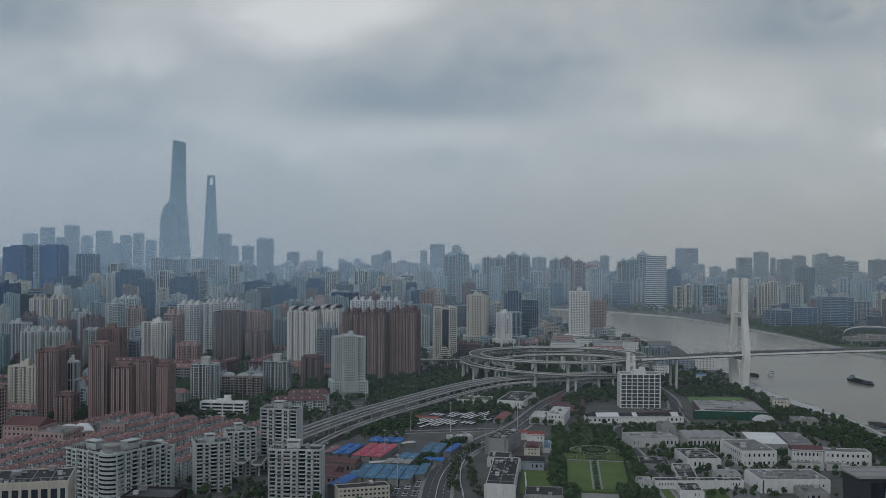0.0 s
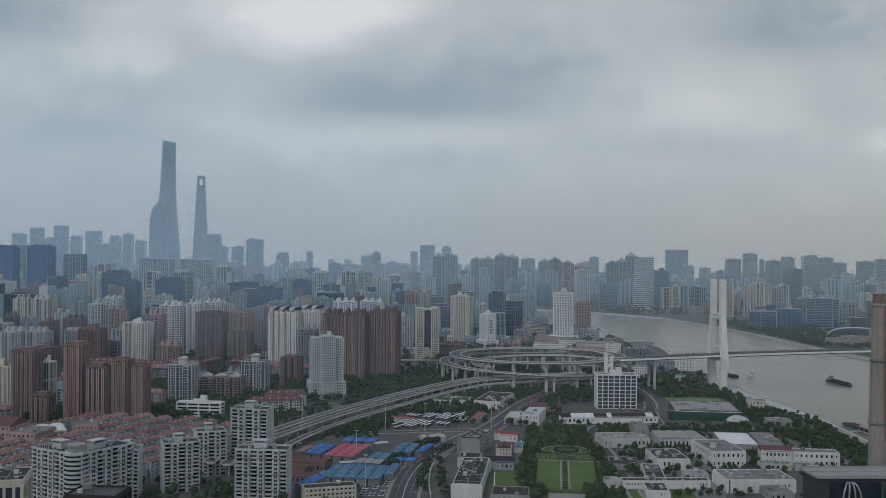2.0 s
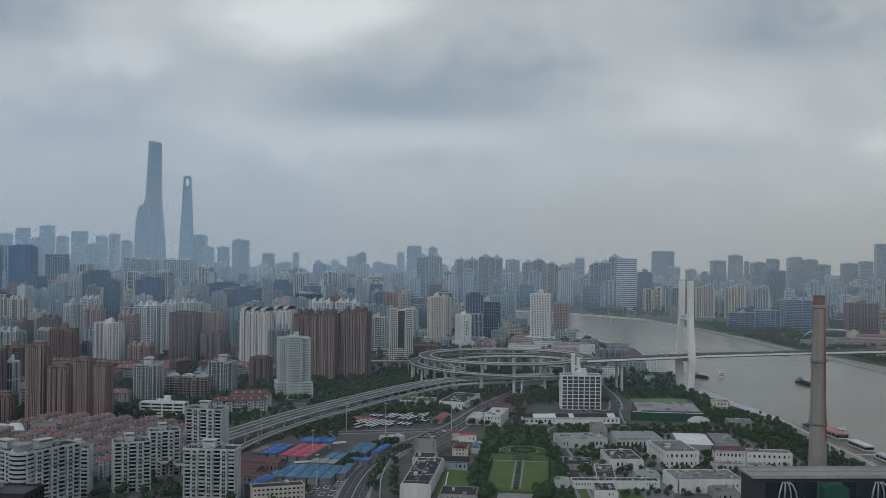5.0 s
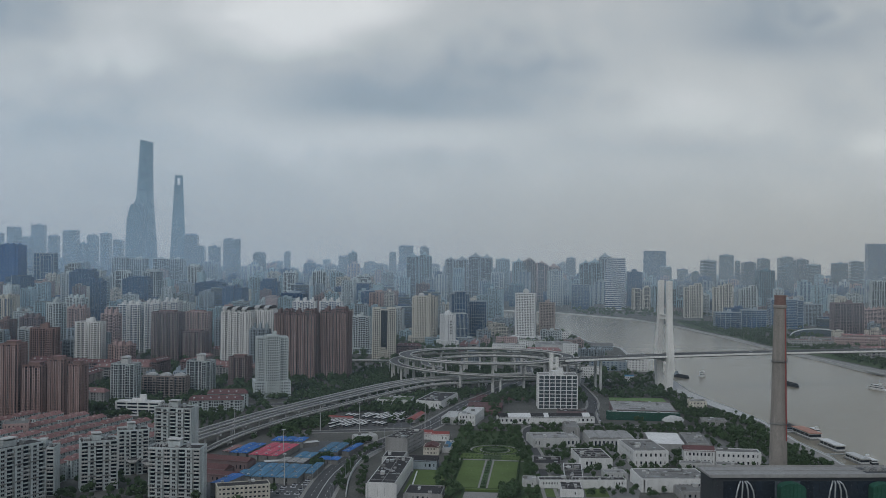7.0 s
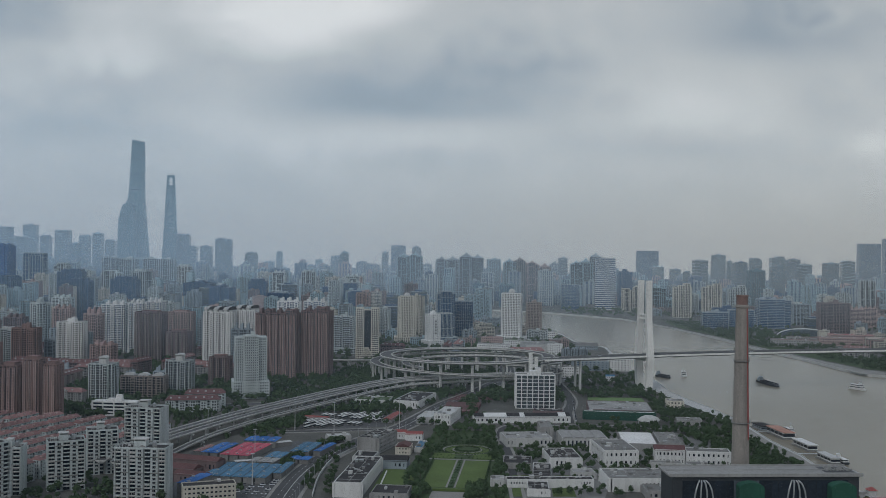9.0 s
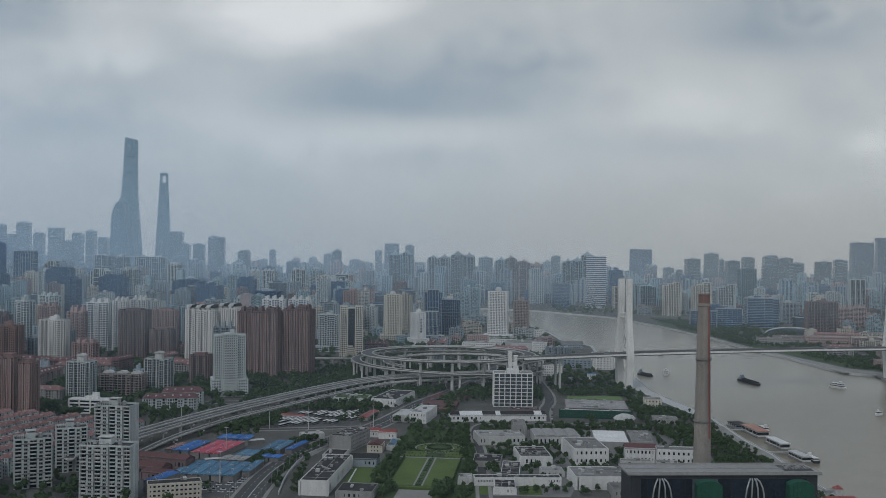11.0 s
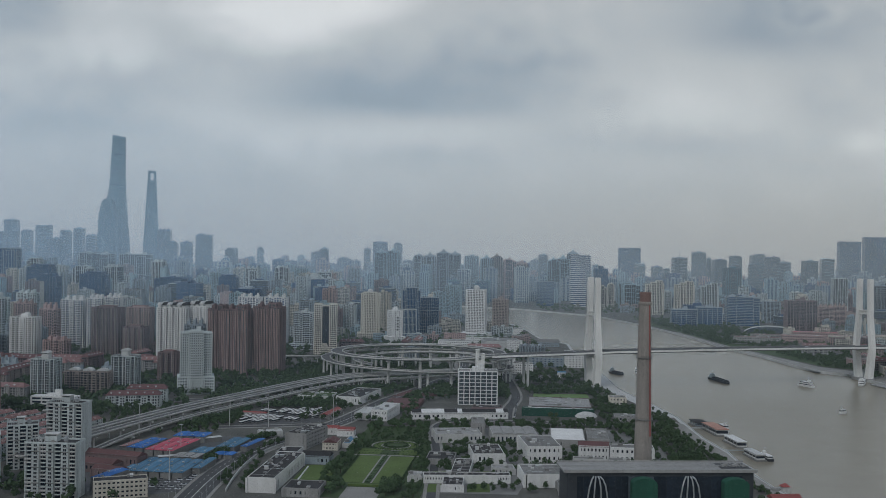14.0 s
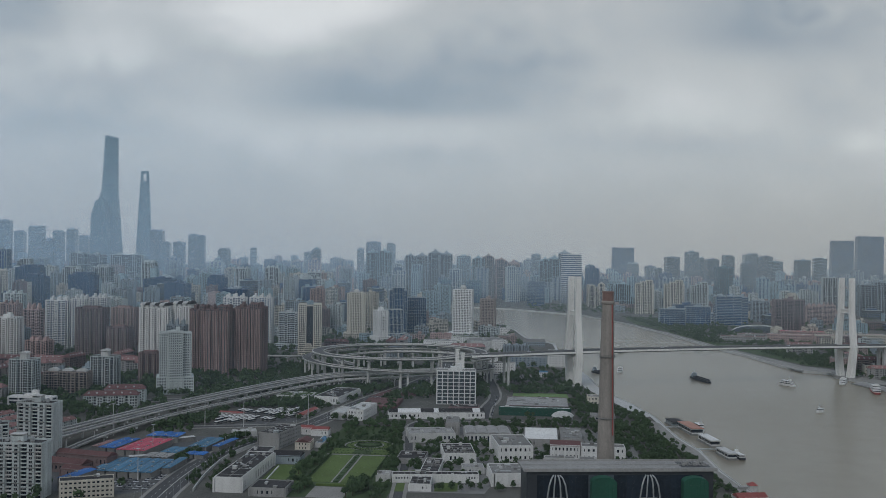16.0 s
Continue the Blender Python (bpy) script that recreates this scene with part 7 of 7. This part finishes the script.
sl = None
for i in range(18, 66, 2):
    (x0, y0, _), (x1, y1, _) = AV[i], AV[i + 1]
    ln = math.hypot(x1 - x0, y1 - y0)
    for sg in (-1, 1):
        ang = math.degrees(math.atan2(y1 - y0, x1 - x0))
        m = pose(x0 + (y1 - y0) / ln * sg * 11.5, y0 - (x1 - x0) / ln * sg * 11.5, 0.2, 0, 0, ang + (90 if sg > 0 else -90))
        sl = copy_thing(sl, m) if sl else street_lamp(m)


# ---- boats ----
def hull_solid(l, w, h, z=-3.0):
    s = Solid()
    pts = [(-w / 2, -l / 2), (w / 2, -l / 2), (w / 2, l * 0.32), (w * 0.28, l * 0.45), (0, l / 2), (-w * 0.28, l * 0.45), (-w / 2, l * 0.32)]
    n = len(pts)
    s.v += [(x * 0.86, y * 0.97, z) for x, y in pts] + [(x, y, z + h) for x, y in pts]
    s.f += [tuple(range(n, 2 * n)), tuple(range(n - 1, -1, -1))] + [(i, (i + 1) % n, n + (i + 1) % n, n + i) for i in range(n)]
    return s


def barge(label, x, y, l, w, rz):
    r = thing("barge", label, "barge", pose(x, y, 0, 0, 0, rz))
    part("hull", hull_solid(l, w, 2.8), M["hull"], r)
    s = Solid()
    for sg in (-1, 1):
        s.box(sg * w * 0.36, l * 0.02, -0.2, 0.5, l * 0.66, 1.6)
    s.box(0, l * 0.35, -0.2, w * 0.72, 0.5, 1.6).box(0, -l * 0.31, -0.2, w * 0.72, 0.5, 1.6)
    part("hold_coaming", s, M["hull"], r)
    part("cargo", Solid().gable(0, l * 0.02, -0.2, l * 0.62, w * 0.62, 1.0, math.pi / 2, 6), M["soil"], r, "dark loose cargo in the hold")
    part("wheelhouse", Solid().box(0, -l * 0.41, -0.2, w * 0.7, l * 0.1, 3.4).box(0, -l * 0.40, 3.2, w * 0.5, l * 0.06, 2.4), M["greytile"], r)
    part("mast", Solid().tube((0, -l * 0.39, 5.4), (0, -l * 0.39, 10), 0.12, 5), M["steel"], r)


def ferry(label, x, y, l, w, rz, hull="white", decks=2):
    r = thing("ferry", label, "boat", pose(x, y, 0, 0, 0, rz))
    part("hull", hull_solid(l, w, 2.2), M[hull], r)
    for k in range(decks):
        f = 0.74 - 0.14 * k
        d = part("deckhouse", Solid().box(0, -l * 0.05, -0.8 + k * 2.7, w * 0.86, l * f, 0.9).box(0, -l * 0.05, 1.2 + k * 2.7, w * 0.9, l * (f + 0.03), 0.35), M["white"], r)
        part("window_band", Solid().box(0, -l * 0.05, 0.1 + k * 2.7, w * 0.82, l * (f - 0.02), 1.15), M["glass"], d)
    part("wheelhouse", Solid().box(0, l * 0.14, -0.8 + decks * 2.7, w * 0.5, l * 0.12, 2.2), M["white"], r)
    part("mast", Solid().tube((0, l * 0.1, decks * 2.7 + 1), (0, l * 0.08, decks * 2.7 + 5), 0.1, 5), M["steel"], r)


barge("long dark empty-decked river barge", 633, 1398, 62, 10, 186)
ferry("white two-deck river ferry", 535, 1485, 24, 8, 165)
ferry("white two-deck tour boat under way", 742, 1352, 27, 8, 205)
ferry("white motor yacht moored at a pontoon", 832, 1376, 36, 9, 150)
ferry("red and white excursion boat at its pier", 838, 1292, 44, 11, 160, "redpaint", 3)
ferry("small white launch under way", 690, 1130, 11, 4, 120, "white", 1)
ferry("small dark river work boat", 600, 1760, 20, 6, 150, "hull", 1)
barge("small moored dark work barge", 500, 1470, 30, 9, 205)
pts_ = ((493, 1046, 16, 26, 3, "greytile", "roofdark"), (498, 1008, 15, 46, 5, "white", "terracotta"), (497, 944, 11, 38, 4.5, "white", "white"), (494, 884, 10, 32, 4, "white", "pale"))
for x, y, w, l, h, wl_, rf_ in pts_:
    r = thing("floating_pier", "moored pontoon building with a flat coloured roof", "pontoon", pose(x, y, 0, 0, 0, 3), "pontoon buildings")
    part("pontoon", Solid().box(0, 0, -3.4, w, l, 1.5), M["roofgrey"], r)
    part("wall", Solid().box(0, 0, -1.5, w * 0.8, l * 0.9, 1.0).box(0, 0, h - 2.4, w * 0.8, l * 0.9, 0.9), M[wl_], r)
    part("window_band", Solid().box(0, 0, -0.5, w * 0.77, l * 0.88, h - 1.9), M["glass"], r)
    part("roof", Solid().box(0, 0, h - 1.5, w * 0.9, l * 0.95, 0.4).box(0, 0, h - 1.1, w * 0.86, l * 0.92, 0.15), M[rf_], r)
    for i in range(5):
        part("post", Solid().box(-w * 0.45, -l * 0.4 + i * l * 0.2, -1.5, 0.3, 0.3, h), M["pale"], r)
ferry("white launch moored beside the pontoon", 509, 1012, 22, 6, 183, "white", 2)
ferry("small service boat moored at the pontoon", 503, 880, 24, 6, 3, "hull", 1)
for y in (1018, 905):
    s = Solid().box(484, y, -0.6, 30, 3, 0.5)
    for i in range(8):
        s.tube((471 + i * 3.6, y - 1.4, -0.2), (471 + i * 3.6, y - 1.4, 1.0), 0.06, 4)
    solo("gangway", s, M["steel"], "steel gangway from the promenade to the pontoons", "gangway")
pav = thing("riverside_pavilion", "white riverside pavilion with a small red roof", "pavilion", pose(468, 748, 0))
part("wall", Solid().box(0, 0, -3, 6, 6, 7), M["pale"], pav)
part("roof", Solid().gable(0, 0, 4, 7.4, 7.4, 2.4, 0, 3), M["redpaint"], pav)
part("steps", Solid().box(-6, 3, -3, 7, 5, 5).box(-10, 6, -3, 6, 5, 4), M["concrete"], pav)
hall("low hall with a flat bright red roof by the river", 441, 700, 22, 14, 5, "pale", "redpaint", "gable", rz=4, category="hall")
solo("pier_deck", Solid().box(860, 1300, -2.5, 14, 150, 1.4, radians(8)), M["concrete"], "long concrete boat pier on the far bank", "pier")
# low arched hall and long low blocks on the far bank
arc = thing("arched_hall", "low hall under a broad shallow arch roof", "hall", pose(1010, 2180, 0, 0, 0, -12))
s = Solid()
for i in range(16):
    a0, a1 = math.pi * i / 16, math.pi * (i + 1) / 16
    s.tube((58 * math.cos(a0), 0, 16 * math.sin(a0)), (58 * math.cos(a1), 0, 16 * math.sin(a1)), 1.2, 6)
part("arch", s, M["white"], arc)
part("roof", Solid().vault(0, 14, 0, 112, 26, 13, 14), M["greyglass"], arc)
for i, (x, y, w, d, h, rf_) in enumerate(((842, 1934, 88, 26, 13, "redroof"), (950, 1962, 84, 28, 15, "pink"), (1040, 1940, 80, 30, 16, "pink"), (900, 2000, 60, 22, 12, "redroof"), (1000, 2030, 90, 24, 16, "pinkroof"), (1120, 1950, 70, 26, 17, "pink"), (1180, 1860, 90, 26, 12, "pinkroof"), (900, 1560, 40, 26, 12, "roofgrey"), (895, 1440, 26, 40, 16, "roofdark"), (935, 1420, 40, 40, 18, "redroof"), (1005, 1470, 60, 30, 14, "tealroof"))):
    hall("long low riverside block with a faded roof", x, y, w, d, h, ("concrete", "pink", "cream")[i % 3], rf_, "flat", 3, 3.2, -14, "low block", "low_block")

# ---- planting ----
PLANT = random.Random(21)
near_spots, spots = [], []


def scatter(poly, n, keep_off=True, near=False, lo=0.75, hi=1.35, rects=True):
    xs, ys = [p[0] for p in poly], [p[1] for p in poly]
    tries, made = 0, 0
    while made < n and tries < n * 12:
        tries += 1
        x, y = PLANT.uniform(min(xs), max(xs)), PLANT.uniform(min(ys), max(ys))
        inside = False
        for (xa, ya), (xb, yb) in zip(poly, poly[1:] + poly[:1]):
            if (ya > y) != (yb > y) and x < (xb - xa) * (y - ya) / (yb - ya) + xa:
                inside = not inside
        if not inside or in_river(x, y, 30 if 1120 < y < 1440 and x < 600 else 13):
            continue
        if keep_off and ((rects and in_rects(x, y, 2.0)) or near_road(x, y, 2.0)):
            continue
        made += 1
        (near_spots if near else spots).append((x, y, PLANT.uniform(lo, hi)))


def rect(x0, y0, x1, y1):
    return [(x0, y0), (x1, y0), (x1, y1), (x0, y1)]


# garden edges and grove
scatter(grect(-13, -40, -1, 112), 44, near=True, lo=0.45, hi=0.75)
scatter(grect(56, -40, 70, 240), 64, near=True, lo=0.45, hi=0.75)
scatter(grect(-12, 112, -3, 250), 34, near=True, lo=0.45, hi=0.75)
scatter(grect(0, 186, 56, 240), 54, near=True, lo=0.35, hi=0.6)
scatter(grect(-10, 240, 66, 262), 46, near=True, lo=0.5, hi=0.8)
scatter(grect(0, -44, 12, -8), 8, near=True, lo=0.7, hi=1.0)
scatter(grect(40, -44, 56, -8), 14, near=True, lo=0.8, hi=1.1)
scatter(grect(0, 172, 56, 188), 40, lo=0.3, hi=0.5)
scatter(grect(-2, 136, 5, 170), 16, lo=0.3, hi=0.5)
# shrubs about the garden circle
for i in range(60):
    a = i * 0.105
    for r_ in (24.6, 11.0):
        spots.append((cxg + r_ * math.cos(a + r_), cyg + r_ * math.sin(a + r_), PLANT.uniform(0.16, 0.26)))
for i in range(46):
    for u_ in (0.6, 51.4):
        spots.append((*gpt(u_, 3 + i * 2.25), PLANT.uniform(0.18, 0.3)))
# clipped shrubs along the beds and lawn edges
for i in range(44):
    spots.append((*gpt(25.0 + PLANT.uniform(-1.2, 1.2), 7 + i * 2.2), PLANT.uniform(0.14, 0.22)))
for i in range(18):
    for v_ in (111, 122.5, 134):
        spots.append((*gpt(-1 + i * 3.3 + PLANT.uniform(-0.6, 0.6), v_ + PLANT.uniform(-1.5, 1.5)), PLANT.uniform(0.13, 0.24)))
for i in range(26):
    a = i * 0.2417
    spots.append((cxg + 17.3 * math.cos(a), cyg + 17.3 * math.sin(a), PLANT.uniform(0.12, 0.2)))
# between the halls
scatter(rect(182, 800, 262, 915), 60, lo=0.6, hi=1.0)
scatter(rect(255, 740, 330, 930), 60, lo=0.5, hi=0.85)
scatter(rect(205, 1000, 470, 1044), 150, lo=0.5, hi=0.85)
scatter(rect(392, 830, 448, 1000), 150, lo=0.7, hi=1.1)
RECTS.extend([(352, 1042, 36, 30, 0.0), (296, 1084, 100, 12, 0.0), (326, 1184, 84, 52, 0.0), (398, 1034, 34, 18, 0.0), (414, 1146, 30, 14, 0.0)])
scatter(rect(400, 1050, 468, 1300), 190, lo=0.5, hi=0.95)
scatter(rect(330, 1000, 420, 1300), 190, lo=0.45, hi=0.8)
scatter(rect(380, 640, 446, 830), 100, lo=0.6, hi=1.0)
scatter(rect(290, 1240, 455, 1480), 260, lo=0.6, hi=1.0)
scatter(rect(444, 640, 464, 860), 70, lo=0.4, hi=0.7)
scatter(rect(444, 860, 470, 1070), 60, lo=0.4, hi=0.7)
# about the ramps and the avenue
scatter(rect(60, 1180, 310, 1500), 420, lo=0.7, hi=1.1)
scatter([(-60, 985), (-2, 1005), (8, 1112), (110, 1130), (100, 1240), (40, 1180), (-20, 1075)], 240, lo=0.6, hi=1.0)
scatter(rect(-130, 1150, 60, 1420), 420, lo=0.8, hi=1.3)
scatter(rect(-420, 1080, -130, 1420), 560, lo=0.7, hi=1.2)
scatter([(24, 760), (34, 760), (36, 860), (62, 930), (50, 930), (30, 860)], 45, lo=0.4, hi=0.7, keep_off=False)
scatter([(-2, 840), (8, 838), (26, 905), (50, 955), (38, 956), (14, 905)], 70, lo=0.5, hi=0.85)
scatter(rect(42, 745, 50, 880), 26, lo=0.4, hi=0.7)
scatter(rect(-340, 780, -140, 1010), 170, lo=0.6, hi=0.95)
scatter([(-170, 690), (-60, 700), (-70, 726), (-130, 800), (-180, 800)], 60, lo=0.5, hi=0.9)
scatter(rect(40, 1200, 330, 1500), 420, lo=0.7, hi=1.15)
scatter(rect(-450, 1060, -100, 1440), 620, lo=0.9, hi=1.5)
scatter(rect(-760, 1000, -400, 1700), 420, lo=0.9, hi=1.5)
scatter(rect(-420, 1440, 40, 1900), 420, lo=0.9, hi=1.4)
scatter(rect(186, 735, 430, 1010), 260, lo=0.45, hi=0.85)
scatter(rect(40, 1500, 430, 1960), 420, lo=0.7, hi=1.2)
scatter(rect(60, 1040, 200, 1260), 120, lo=0.6, hi=0.95)
# the far bank
patch("bank_lawn", [(812, 1900), (860, 1560), (900, 1520), (960, 1800), (880, 1905), (850, 2100), (860, 2480), (800, 2600), (782, 2400), (800, 2180)], M["rough_grass"], "rough green verge along the far bank", "lawn", 0.02)
scatter([(850, 1760), (870, 1560), (920, 1500), (1060, 1780), (1050, 1860), (900, 1860)], 260, lo=0.6, hi=1.0)
scatter([(822, 1900), (845, 1900), (838, 2120), (866, 2480), (800, 2640), (815, 2250)], 150, lo=0.45, hi=0.9)
scatter(rect(-200, 950, -10, 1140), 200, lo=0.6, hi=1.0)
scatter(rect(-20, 1240, 140, 1520), 200, lo=0.7, hi=1.1)
scatter([(800, 1900), (1010, 1880), (1000, 2200), (960, 2500), (800, 2560)], 520, lo=0.7, hi=1.2)
scatter([(850, 1560), (930, 1480), (1080, 1500), (1100, 1900), (860, 1900)], 320, lo=0.7, hi=1.1)
scatter(rect(870, 1300, 1400, 1520), 200, lo=0.8, hi=1.2)
scatter(rect(600, 2750, 1000, 3060), 160, lo=0.9, hi=1.4)
# the rest of the town
for x0, y0, x1, y1, n in ((-900, 1000, -420, 1440, 300), (-900, 1440, 0, 2100, 520), (-1200, 2100, 300, 3000, 420), (60, 1480, 440, 2400, 420), (860, 1900, 1700, 3300, 420), (-320, 560, 0, 760, 60)):
    scatter(rect(x0, y0, x1, y1), n, lo=0.8, hi=1.4)
spots = [p for p in spots if not taken(p[0], p[1], -5)]
models = [tree_thing(60 + i, 3.6 + 0.3 * i, 8.4 + 0.5 * i, "leafy green broadleaf tree in the park", pose(*near_spots[i][:2], 0)) for i in range(4)]
for i, (x, y, k) in enumerate(near_spots[4:290]):
    copy_thing(models[i % 4], pose(x, y, 0, 0, 0, PLANT.uniform(0, 360)) @ Matrix.Diagonal((k, k, k, 1)))
woods("wood", spots + near_spots[290:], "dense dark green broadleaf trees between the buildings")
